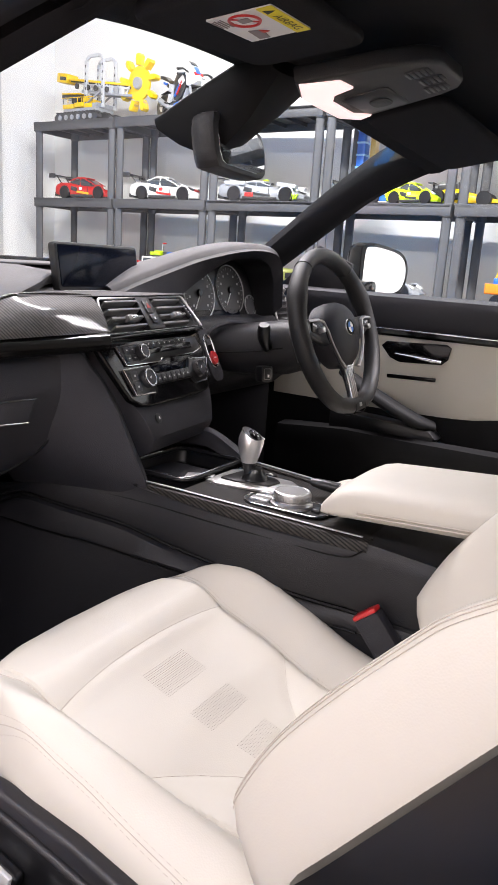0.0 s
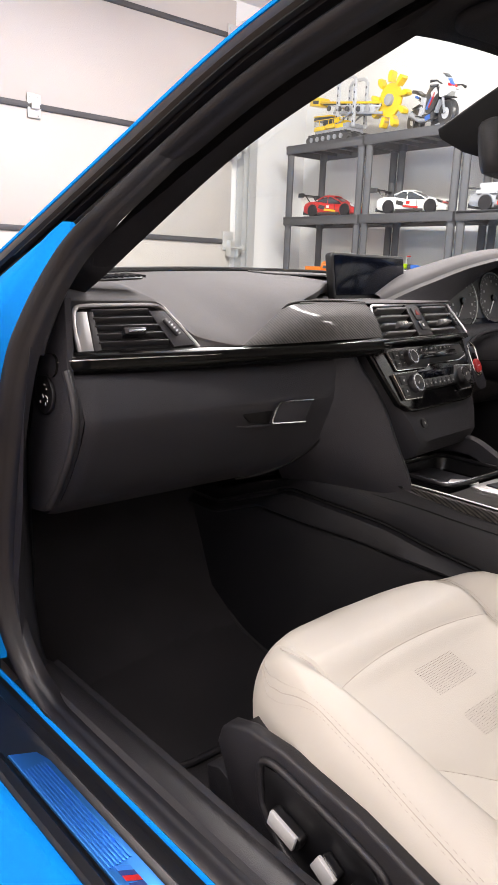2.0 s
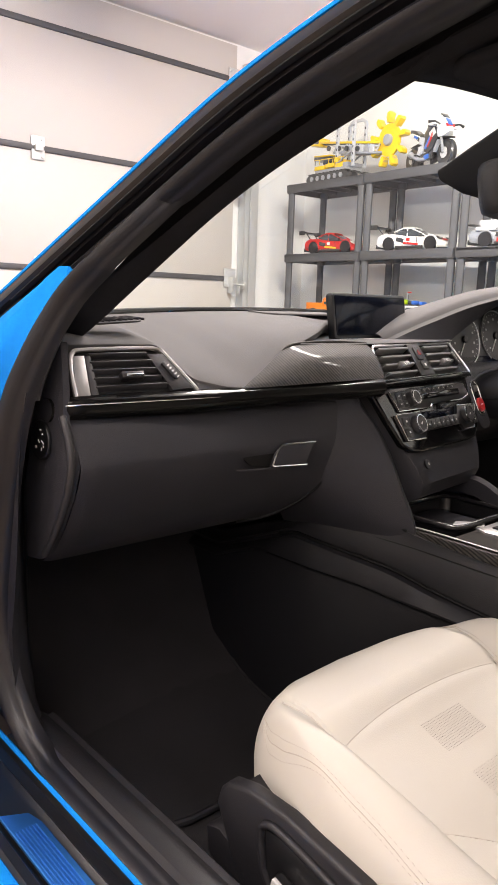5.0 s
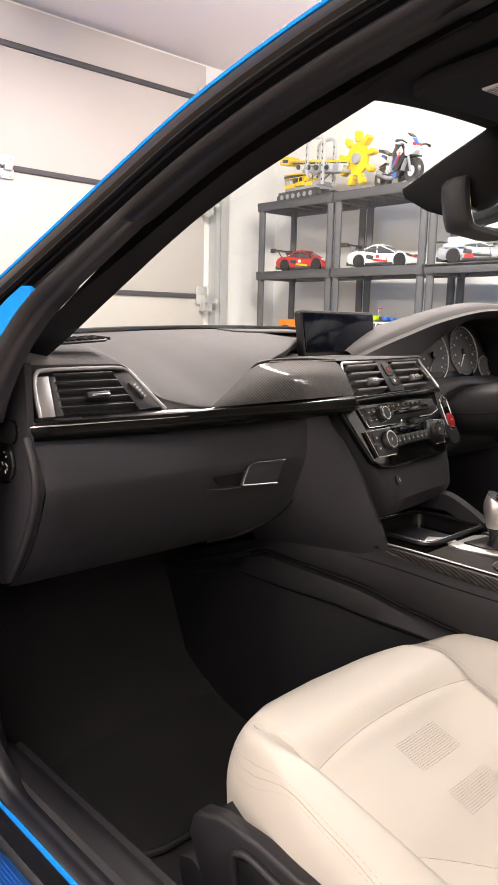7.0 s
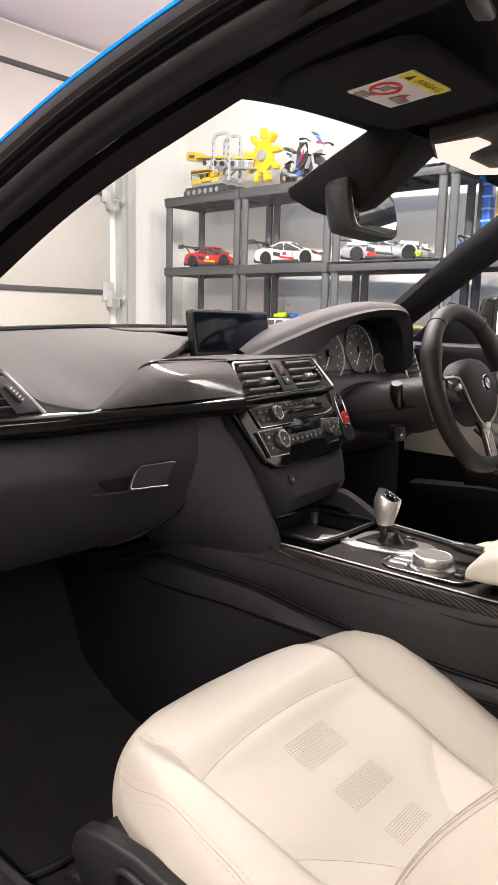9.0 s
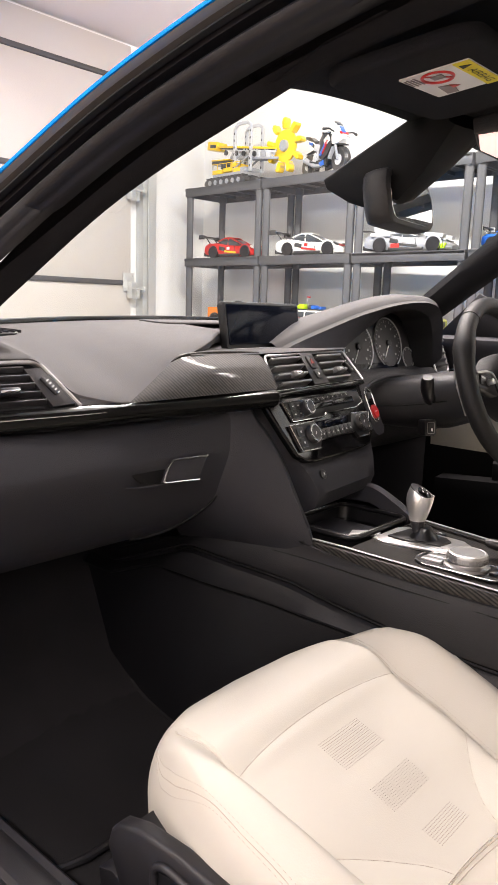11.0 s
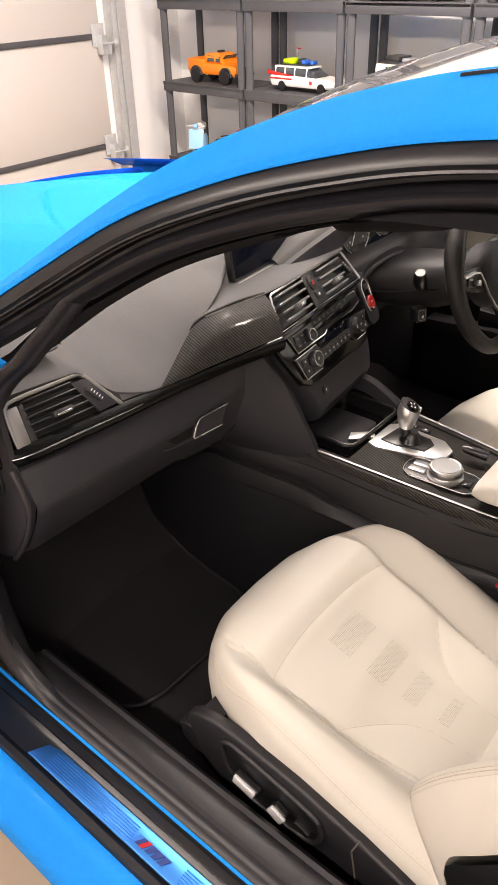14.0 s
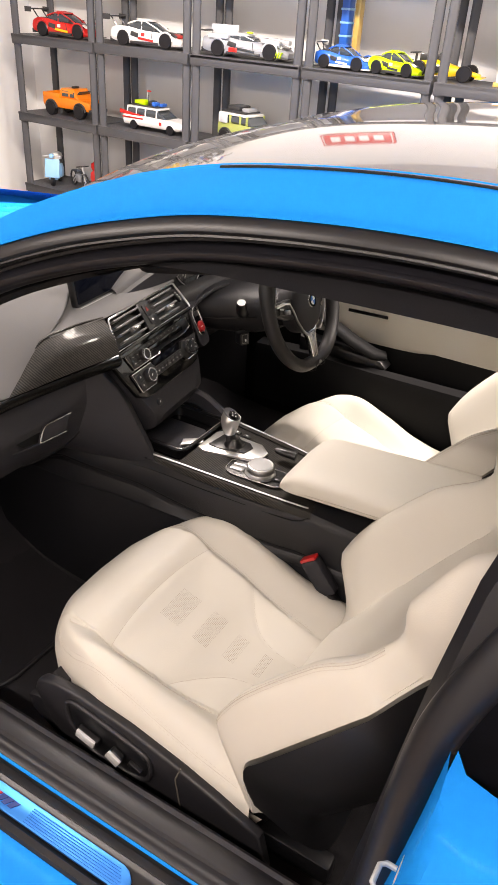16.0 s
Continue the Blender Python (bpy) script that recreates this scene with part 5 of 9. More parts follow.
seat("passenger_seat", -0.3625, -1, "cream leather bucket seat with stitched bolsters and perforated insert")
seat("driver_seat", 0.385, 1, "cream leather bucket seat for the driver")

# seat belt buckle
BM_ = face_at((-0.318, -0.126, 0.506), (0.77, 0, 0.64), (-0.62, 0, 0.78))
buckle = part("belt_buckle", slab(rounded(0.044, 0.090, 0.007), 0.024, BM_ @ pose(0, -0.012, -0.012), 0.004), DASH, car, "black seat belt buckle with a red button")
part("release_button", box((0.042, 0.008, 0.022), BM_ @ pose(0, 0.036, 0), 0.003), REDSTART, buckle, "red release button")
part("buckle_stalk", rod([BM_ @ Vector((0, -0.055, 0)), BM_ @ Vector((0.005, -0.10, 0)), BM_ @ Vector((0.01, -0.18, 0.01))], 0.014, 10, flat=0.5), SMOOTHBLACK, buckle)

# ---- car: centre console ----
CY = [(-1.1, 0.185), (-0.95, 0.178), (-0.85, 0.162), (-0.76, 0.144), (-0.45, 0.118), (-0.36, 0.104), (0.25, 0.102)]
CA = [(-1.2, 0.54), (-1.08, 0.588), (-1.02, 0.604), (-0.95, 0.640), (-0.89, 0.659), (-0.82, 0.658), (-0.755, 0.642), (-0.6, 0.626), (-0.36, 0.616), (0.25, 0.585)]
CB = [(-1.2, 0.525), (-1.02, 0.596), (-0.96, 0.624), (-0.885, 0.626), (-0.75, 0.617), (-0.635, 0.612), (-0.445, 0.606), (-0.36, 0.600), (0.25, 0.57)]
CC = [(-1.2, 0.51), (-1.08, 0.574), (-1.0, 0.594), (-0.875, 0.585), (-0.80, 0.577), (-0.70, 0.557), (-0.61, 0.545), (-0.36, 0.52), (0.25, 0.50)]
CD = [(-1.2, 0.49), (-1.05, 0.541), (-0.85, 0.536), (-0.75, 0.525), (-0.65, 0.520), (-0.36, 0.49), (0.25, 0.47)]
rows = []
for x in [lerp(-1.36, 0.25, k / 64) for k in range(65)]:
    top = table(x, [(-1.20, 0.51), (-1.06, 0.575), (-0.95, 0.636), (-0.87, 0.650), (-0.80, 0.652), (-0.74, 0.647), (-0.6, 0.642), (-0.36, 0.632), (-0.2, 0.62), (0.25, 0.60)])
    w = table(x, [(-1.20, 0.150), (-0.9, 0.148), (-0.76, 0.138), (-0.45, 0.112), (-0.36, 0.100), (0.25, 0.10)])
    fl = table(x, [(-0.5, 1.0), (-0.38, 0.35)])
    ins = -0.040 if -0.92 < x < -0.38 else -0.004
    ys, za = table(x, CY), table(x, CA)
    zb = min(table(x, CB), za - 0.008)
    zc = min(table(x, CC), zb - 0.012)
    zd = min(table(x, CD), zc - 0.022)
    half = [(0.0, top + ins), (w - 0.024, top + ins), (w - 0.018, top - 0.003), (w - 0.004, top - 0.004), (ys - 0.008 * fl - 0.001, za + 0.0012), (ys - 0.001, za - 0.002), (ys + 0.001 * fl, zb + 0.004), (ys + 0.005 * fl, zb - 0.002), (ys + 0.011 * fl, zc + 0.006), (ys + 0.010 * fl, zc + 0.003), (ys + 0.001 * fl, zc), (ys + 0.002 * fl, zc - 0.006), (ys + 0.014 * fl, zc - 0.010), (ys + 0.026 * fl, zd + 0.005), (ys + 0.025 * fl, zd + 0.001), (ys + 0.014 * fl, zd - 0.002), (ys + 0.018 * fl, zd - 0.05), (ys + 0.035 * fl, 0.20)]
    rows.append([(x, -y, z) for y, z in reversed(half)] + [(x, y, z) for y, z in half[1:]])
console = part("centre_console", grid(rows), CONSOLE, car, "black centre console between the seats")


def console_w(x):
    return table(x, [(-0.9, 0.148), (-0.76, 0.138), (-0.45, 0.112), (-0.36, 0.100)])


def console_z(x):
    return table(x, [(-0.86, 0.640), (-0.76, 0.646), (-0.6, 0.642), (-0.36, 0.632)])


for s in (-1, 1):
    rows = []
    for x in [lerp(-0.77, -0.36, k / 30) for k in range(31)]:
        w, z = console_w(x), console_z(x)
        rows.append([(x, s * (w + 0.002), z - 0.018), (x, s * (w + 0.0015), z - 0.006), (x, s * (w - 0.002), z - 0.001), (x, s * (w - 0.012), z + 0.002), (x, s * (w - 0.022), z + 0.001), (x, s * (w - 0.024), z - 0.02)])
    part("carbon_edge", grid(rows), CARBON, console, "carbon fibre console edge")
    part("chrome_edge", rod([(x, s * (console_w(x) - 0.010), console_z(x) + 0.0032) for x in [lerp(-0.77, -0.372, k / 20) for k in range(21)]], 0.0026, 8, flat=0.5), SATIN, console, "thin chrome console edge")
rows = [[(x, y * (console_w(x) - 0.022), console_z(x) - 0.003) for y in (-1, -0.5, 0, 0.5, 1)] for x in [lerp(-0.70, -0.37, k / 12) for k in range(13)]]
part("console_deck", grid(rows), CARBON, console, "carbon fibre console deck")

for tab, off, x0, r in ((CA, -0.001, -1.08, 0.0030), (CC, 0.0045, -1.03, 0.0034), (CD, 0.018, -1.05, 0.0024)):
    pts = []
    for k in range(40):
        x = lerp(x0, -0.765 if tab is CA else -0.36, k / 39)
        z = min(table(x, tab), table(x, CA) - (0.0 if tab is CA else 0.02 if tab is CC else 0.042))
        pts.append((x, -table(x, CY) - off * table(x, [(-0.5, 1.0), (-0.38, 0.35)]), z - (0.0 if tab is CA else 0.003)))
    part("panel_gap", rod(pts, r, 6), MATTE, console, "dark joint between the side panels")
part("panel_seam", rod(smooth_line([(-0.93, -0.1785, 0.625), (-0.85, -0.165, 0.623), (-0.75, -0.1455, 0.618), (-0.62, -0.1360, 0.6115), (-0.50, -0.1255, 0.6075), (-0.42, -0.1165, 0.604), (-0.385, -0.1095, 0.606), (-0.365, -0.1050, 0.620)], 50), 0.0012, 6), MATTE, console)

# cup holder tray with raised rim
tray = part("tray", slab(rounded(0.150, 0.180, 0.018), 0.006, face_at((-0.79, 0.012, 0.616), (1, 0, 0), (0, 1, 0)), 0.002), PIANO, car, "gloss black storage tray with a ribbed floor")
part("tray_rim", rod([(-0.785 + x, 0.015 + y, 0.648) for x, y in rounded(0.150, 0.190, 0.022, 6)], 0.0045, 10, True), MOULD, tray, "gloss black tray rim")
part("rim_line", rod([(-0.785 + x, 0.015 + y, 0.6525) for x, y in rounded(0.146, 0.186, 0.020, 6)], 0.0009, 6, True), CHROME, tray, "thin chrome line on the rim")
rows = [[(-0.785 + x * k, 0.015 + y * k, z) for x, y in rounded(0.150, 0.190, 0.022, 6)] for k, z in ((1.0, 0.646), (0.985, 0.635), (0.95, 0.622))]
part("tray_wall", grid(rows, False, True), SMOOTHBLACK, tray)
part("tray_lid", slab(rounded(0.118, 0.132, 0.014), 0.006, face_at((-0.792, 0.000, 0.624), (1, 0, 0), (0, 1, 0)), 0.002), DASH, tray, "satin black lid inside the tray")
part("tray_latch", slab([(-0.030, -0.012), (0.028, -0.016), (0.034, 0.004), (-0.016, 0.012)], 0.006, face_at((-0.728, -0.020, 0.640), (0.62, 0.75, 0.0), (-0.75, 0.62, 0.05)), 0.002), SATIN, tray, "satin silver tray latch")
part("console_ridge", grid([[p + Vector(o) for o in ((0, -0.014, -0.03), (0, -0.010, 0.0), (0, 0, 0.006), (0, 0.012, 0.0), (0, 0.016, -0.06))] for p in smooth_line([(-0.92, 0.115, 0.665), (-0.86, 0.124, 0.686), (-0.80, 0.128, 0.690), (-0.75, 0.126, 0.672), (-0.71, 0.122, 0.652)], 24)]), DASH, console, "raised black console ridge")

# gear selector
GB = Vector((-0.630, 0.022, 0.642))
gs = part("gear_selector", slab([(-0.070, -0.056), (-0.045, -0.062), (0.062, -0.030), (0.085, -0.020), (0.085, 0.018), (0.055, 0.042), (-0.055, 0.046), (-0.070, 0.030)], 0.008, face_at(GB + Vector((0, 0, -0.004)), (1, 0, 0), (0, 1, 0)), 0.003), KNOBSILVER, car, "silver gear selector on a satin surround")
part("gaiter_plate", slab([(-0.052, -0.034), (-0.02, -0.036), (0.040, -0.020), (0.045, 0.012), (0.030, 0.026), (-0.044, 0.030)], 0.004, face_at(GB + Vector((0, 0, 0.003)), (1, 0, 0), (0, 1, 0)), 0.001), SMOOTHBLACK, gs)
part("gaiter", lathe([(0.026, 0.0), (0.022, 0.006), (0.015, 0.012), (0.012, 0.02)], pose(GB.x, GB.y, GB.z + 0.006), 24), SMOOTHBLACK, gs)
KNOB = ((0.0, 0.0085, 0.010, 0.0), (0.15, 0.0095, 0.0105, -0.003), (0.35, 0.0125, 0.0130, -0.005), (0.55, 0.0185, 0.0175, -0.005), (0.75, 0.0225, 0.0200, -0.004), (0.88, 0.0230, 0.0200, -0.003), (0.96, 0.0185, 0.0165, -0.002), (1.0, 0.006, 0.006, -0.002))


def knob_rows(grow, angles):
    return [[(GB.x - 0.008 + dx + (rx + grow) * math.cos(t), GB.y - 0.004 + (ry + grow) * math.sin(t), GB.z + 0.006 + 0.086 * f - 0.010 * (f > 0.9) * math.cos(t) * (1 if f < 1 else 0)) for t in angles] for f, rx, ry, dx in KNOB]


part("shift_knob", capped(knob_rows(0.0, [2 * math.pi * k / 28 for k in range(28)])), PLASTIC, gs, "black leather shift knob")
part("knob_shell", grid(knob_rows(0.0012, [math.radians(lerp(-140, 140, k / 24)) for k in range(25)])[2:7]), KNOBSILVER, gs, "satin silver shell on the knob")
part("knob_cap", lathe([(0.0135, -0.001), (0.0130, 0.002), (0.008, 0.0045), (0.0, 0.0055)], pose(GB.x - 0.005, GB.y - 0.004, GB.z + 0.0855, 0, 32, 0), 28), PIANO, gs, "gloss black cap with white shift marks")
for k in range(4):
    part("shift_mark", box((0.0018, 0.004, 0.0006), pose(GB.x - 0.006, GB.y - 0.004, GB.z + 0.0855, 0, 32, 0) @ pose(0.006 * math.cos(1.57 * k), 0.006 * math.sin(1.57 * k), 0.0052, 0, 0, 30 * k)), WHITEPLASTIC, gs, smooth=False)
for k in range(3):
    part("drive_button", box((0.020, 0.012, 0.004), pose(GB.x - 0.058 + 0.030 * k, GB.y + 0.066 - 0.004 * k, 0.6425, 0, 0, -8), 0.0015), SMOOTHBLACK, gs, "small black drive button")
    part("button_mark", box((0.006, 0.003, 0.0006), pose(GB.x - 0.058 + 0.030 * k, GB.y + 0.066 - 0.004 * k, 0.6448, 0, 0, -8)), WHITEPLASTIC, gs, smooth=False)

# rotary controller
KX, KY, KZ = -0.522, -0.040, 0.634
kn = part("rotary_controller", lathe([(0.0365, 0.0), (0.0355, 0.006), (0.031, 0.009), (0.0295, 0.011), (0.0315, 0.013), (0.0318, 0.022), (0.0300, 0.0255), (0.0275, 0.0265), (0.0265, 0.0258), (0.0, 0.0258)], pose(KX, KY, KZ + 0.004), 48), SATIN, car, "ridged silver rotary controller")
part("knob_top", lathe([(0.0255, 0.0), (0.0252, 0.001), (0.0, 0.0012)], pose(KX, KY, KZ + 0.0298), 40), SILVERGREY, kn, "brushed silver top")
bm = bmesh.new()
for k in range(60):
    a = 2 * math.pi * k / 60
    box((0.0010, 0.0018, 0.008), pose(KX + 0.0318 * math.cos(a), KY + 0.0318 * math.sin(a), KZ + 0.0215, 0, 0, math.degrees(a)), bm=bm)
tagged(part("grip_rib", bm, SATIN, kn, smooth=False), kind="stuff")
part("rotary_base", slab(rounded(0.150, 0.070, 0.026), 0.004, face_at((KX - 0.006, KY - 0.002, KZ + 0.002), (1, 0.10, -0.02), (-0.10, 1, 0)), 0.0015), SMOOTHBLACK, kn, "dark surround of the rotary controller")
part("rotary_base_edge", rod([face_at((KX - 0.006, KY - 0.002, KZ + 0.0062), (1, 0.10, -0.02), (-0.10, 1, 0)) @ Vector((x, y, 0)) for x, y in rounded(0.148, 0.068, 0.026, 6)], 0.0012, 6, True), CHROME, kn, "thin chrome edge")
for dx, dy, w, m_ in ((-0.052, -0.014, 0.034, SILVERGREY), (-0.052, 0.006, 0.034, SILVERGREY), (0.047, 0.0, 0.016, SMOOTHBLACK)):
    part("menu_button", box((w, 0.018, 0.006), pose(KX + dx, KY + dy, KZ + 0.0075, 0, 0, 6), 0.002), m_, kn, "small menu button")
part("park_brake", slab(rounded(0.030, 0.022, 0.005), 0.006, face_at((-0.462, -0.028, 0.632), (0.9, 0.4, 0), (-0.4, 0.9, 0)), 0.002), SMOOTHBLACK, car, "black parking brake switch")

# handbrake stub beside the armrest front
part("console_switch", rod([(-0.478, 0.052, 0.655), (-0.505, 0.046, 0.658), (-0.522, 0.042, 0.660), (-0.528, 0.040, 0.660)], [0.013, 0.012, 0.010, 0.006], 12, flat=0.8), SMOOTHBLACK, car, "black lever end at the armrest")

# armrest
rows = []
for i in range(25):
    f = i / 24
    x = lerp(-0.448, 0.02, f)
    w = 0.108 * table(f, [(0, 0.84), (0.03, 0.94), (0.08, 1.0), (1, 1.02)])
    t = 0.054 * table(f, [(0, 0.35), (0.05, 0.80), (0.12, 1.0), (1, 1.05)])
    zb = 0.652 + 0.032 * f
    ring = []
    for k in range(40):
        a = 2 * math.pi * k / 40
        ca, sa = math.cos(a), math.sin(a)
        ring.append((x, 0.004 + w * math.copysign(abs(ca) ** 0.30, ca), zb + t / 2 + t / 2 * math.copysign(abs(sa) ** 0.55, sa) + 0.004 * (sa > 0) * (1 - ca * ca)))
    rows.append(ring)
arm = part("armrest", capped(rows), LEATHER, car, "cream leather centre armrest lid")
for dz in (0.0, 0.005):
    part("seam", rod([(x, 0.004 - 0.1105 - 0.001, 0.668 + dz + 0.032 * (x + 0.434) / 0.454) for x in [lerp(-0.38, 0.0, k / 12) for k in range(13)]], 0.0009, 6), THREAD, arm)
part("armrest_hinge", box((0.05, 0.19, 0.06), pose(0.045, 0.004, 0.64), 0.01), SMOOTHBLACK, car)

# ---- car: steering wheel ----
WC = Vector((-0.658, 0.389, 0.893))
WM = face_at(WC, (0.03, 1, 0), (-0.33, 0, 0.944))


def wheel_rim(a):
    """Radius of the rim and of its section, with thumb swells."""
    swell = sum(math.exp(-((math.degrees(a) - b + 180) % 360 - 180) ** 2 / 90) for b in (28, 152))
    return 0.1665, 0.0172 + 0.003 * swell


rows = []
for k in range(72):
    a = 2 * math.pi * k / 72
    R, r = wheel_rim(a)
    if math.sin(a) < -0.93:
        R -= 0.006 * (-(math.sin(a)) - 0.93) / 0.07
    rows.append([WM @ Vector(((R + r * math.cos(t)) * math.cos(a), (R + r * math.cos(t)) * math.sin(a), r * 1.12 * math.sin(t))) for t in [2 * math.pi * j / 16 for j in range(16)]])
wheel = part("steering_wheel", grid(rows, True, True), WHEELLEATHER, car, "thick black leather steering wheel with silver spokes")
for a in (55, 125, 262, 278):
    t = radians(a)
    R, r = wheel_rim(t)
    part("rim_seam", rod([WM @ Vector(((R + (r + 0.0004) * math.cos(u)) * math.cos(t), (R + (r + 0.0004) * math.cos(u)) * math.sin(t), (r * 1.12 + 0.0004) * math.sin(u))) for u in [2 * math.pi * j / 20 for j in range(20)]], 0.0009, 6, True), SMOOTHBLACK, wheel)
rows = []
for r, h in ((0.078, -0.030), (0.080, -0.012), (0.078, 0.006), (0.070, 0.018), (0.055, 0.025), (0.030, 0.029), (0.004, 0.030)):
    rows.append([WM @ Vector((r * math.cos(t) * (1.0 if math.sin(t) > -0.2 else 0.94), r * math.sin(t) * (0.82 if math.sin(t) > 0 else 0.98), h)) for t in [2 * math.pi * j / 40 for j in range(40)]])
part("airbag_cover", capped(rows), DASH, wheel, "black airbag cover")
part("badge", lathe([(0.0185, 0.0), (0.018, 0.003), (0.016, 0.004), (0.0, 0.0042)], WM @ pose(0.0, 0.004, 0.0285), 36), CHROME, wheel, "round emblem in blue, white and black")
part("badge_ring", lathe([(0.0168, 0.0), (0.0168, 0.0006), (0.0118, 0.0006), (0.0118, 0.0)], WM @ pose(0, 0.004, 0.0327), 36), PIANO, wheel)
for q in range(4):
    pts = [(0, 0)] + [(0.0115 * math.cos(radians(90 * q + 9 * k)), 0.0115 * math.sin(radians(90 * q + 9 * k))) for k in range(11)]
    part("badge_quarter", slab(pts, 0.0006, WM @ pose(0, 0.004, 0.0328)), BADGEBLUE if q % 2 else WHITEPLASTIC, wheel, "emblem quarter", smooth=False)
for s in (-1, 1):
    part("spoke", slab([(0.060, -0.026), (0.090, -0.022), (0.152, 0.004), (0.154, 0.034), (0.100, 0.030), (0.062, 0.028)] if s > 0 else [(-0.062, 0.028), (-0.100, 0.030), (-0.154, 0.034), (-0.152, 0.004), (-0.090, -0.022), (-0.060, -0.026)], 0.020, WM @ pose(0, 0, -0.010), 0.005), SMOOTHBLACK, wheel, "black spoke with switches")
    part("spoke_trim", rod([WM @ Vector((s * x, y, z)) for x, y, z in ((0.150, 0.026, 0.012), (0.110, 0.026, 0.016), (0.092, 0.020, 0.018), (0.084, 0.000, 0.020), (0.074, -0.030, 0.020), (0.052, -0.062, 0.018), (0.030, -0.080, 0.016))], [0.006, 0.005, 0.0042, 0.004, 0.004, 0.0045, 0.006], 8, flat=0.6), SATIN, wheel, "silver spoke trim")
    part("switch_pad", box((0.036, 0.024, 0.008), WM @ pose(s * 0.118, 0.010, 0.010, 0, 0, s * 18), 0.004), SMOOTHBLACK, wheel)
    part("thumb_roller", cyl(0.006, 0.006, 0.014, WM @ pose(s * 0.112, 0.004, 0.014), 14, 0.001), SILVERGREY, wheel)
    part("switch_mark", box((0.016, 0.004, 0.001), WM @ pose(s * 0.126, 0.016, 0.0145, 0, 0, s * 18)), SILVERGREY, wheel, smooth=False)
    part("shift_paddle", slab([(s * 0.100, -0.030), (s * 0.142, -0.050), (s * 0.150, 0.010), (s * 0.140, 0.055), (s * 0.100, 0.040)], 0.006, WM @ pose(0, 0, -0.034), 0.002), SATIN, wheel, "silver shift paddle")
lows = part("lower_spoke", slab([(-0.034, -0.066), (-0.022, -0.086), (-0.017, -0.115), (-0.0165, -0.152), (0.0165, -0.152), (0.017, -0.115), (0.022, -0.086), (0.034, -0.066), (0.018, -0.074), (-0.018, -0.074)], 0.013, WM @ pose(0, 0, -0.002), 0.003), CHROME, wheel, "broad silver lower spoke with ridges")
for x in (-0.008, 0.0, 0.008):
    part("spoke_ridge", box((0.0022, 0.054, 0.002), WM @ pose(x, -0.120, 0.0112), 0.0008), SATIN, lows)
part("rim_badge", box((0.012, 0.008, 0.003), WM @ pose(0.0, -0.163, 0.0185), 0.001), SILVERGREY, wheel, "tiny silver rim badge")

# column shroud and stalks
rows = []
for x, wl, w, z0, z1 in ((-0.98, 0.140, 0.10, 0.780, 0.880), (-0.92, 0.135, 0.095, 0.778, 0.886), (-0.87, 0.118, 0.090, 0.776, 0.893), (-0.82, 0.098, 0.082, 0.778, 0.902), (-0.77, 0.082, 0.076, 0.786, 0.910), (-0.72, 0.070, 0.068, 0.805, 0.912), (-0.69, 0.058, 0.058, 0.825, 0.905)):
    ring = []
    for k in range(36):
        t = 2 * math.pi * k / 36
        c, s_ = math.cos(t), math.sin(t)
        ring.append((x - 0.03 * max(0, -c) ** 2, 0.39 + (w if c > 0 else wl) * math.copysign(abs(c) ** (0.55 if c > 0 else 0.85), c), (z0 + z1) / 2 + (z1 - z0) / 2 * math.copysign(abs(s_) ** 0.75, s_)))
    rows.append(ring)
col = part("steering_column", capped(rows), CONSOLE, car, "black steering column shroud with stalks")
part("shroud_joint", rod([(-0.90, 0.262, 0.830), (-0.85, 0.281, 0.834), (-0.80, 0.301, 0.841), (-0.75, 0.316, 0.852)], 0.0016, 6), MATTE, col)
part("stalk", rod([(-0.790, 0.320, 0.852), (-0.784, 0.296, 0.860), (-0.778, 0.278, 0.876), (-0.774, 0.270, 0.892), (-0.772, 0.266, 0.902)], [0.014, 0.011, 0.014, 0.014, 0.011], 14, flat=1.1), SMOOTHBLACK, col, "black stalk with a ribbed tip")
part("stalk", rod([(-0.765, 0.48, 0.880), (-0.75, 0.54, 0.89), (-0.74, 0.585, 0.895)], [0.012, 0.009, 0.011], 12), SMOOTHBLACK, col)

# instrument binnacle
rows = []
arch = smooth_line([(0.0, 0.965), (0.05, 0.985), (0.116, 1.008), (0.235, 1.045), (0.371, 1.066), (0.48, 1.070), (0.54, 1.060), (0.566, 1.030), (0.572, 0.985), (0.575, 0.94)], 40)
for f, dx, dz in ((0.0, 0.012, -0.016), (0.05, 0.002, -0.012), (0.1, -0.002, -0.004), (0.2, -0.010, 0.0), (0.4, -0.05, 0.002), (0.7, -0.13, -0.008), (1.0, -0.24, -0.04)):
    row = []
    for p in arch:
        y, z = p.x, p.y
        zz = lerp(z + dz, 0.985, max(0, (f - 0.4) / 0.6) ** 1.5 * 0.8)
        row.append((-0.905 + dx - 0.055 * max(0, (0.25 - y) / 0.25), y + 0.012 * (f < 0.06) * (-1 if y > 0.5 else 0), zz))
    rows.append(row)
bin_ = part("instrument_hood", grid(rows), PAD_LIT, car, "soft black hood over the instruments")
inner = smooth_line([(0.04, 0.925), (0.10, 0.935), (0.16, 0.950), (0.235, 0.985), (0.34, 1.026), (0.449, 1.038), (0.525, 1.024), (0.553, 0.985), (0.558, 0.95), (0.56, 0.90)], 40)
part("hood_lip", grid([[(x, y, z) for (x, y, z) in rows[0]], [(lerp(x, -0.915, 0.5), lerp(y, q.x, 0.5), lerp(z, q.y, 0.45)) for (x, y, z), q in zip(rows[0], inner)], [(-0.918, q.x, q.y) for q in inner]]), DASH, bin_, "rounded lip of the hood")
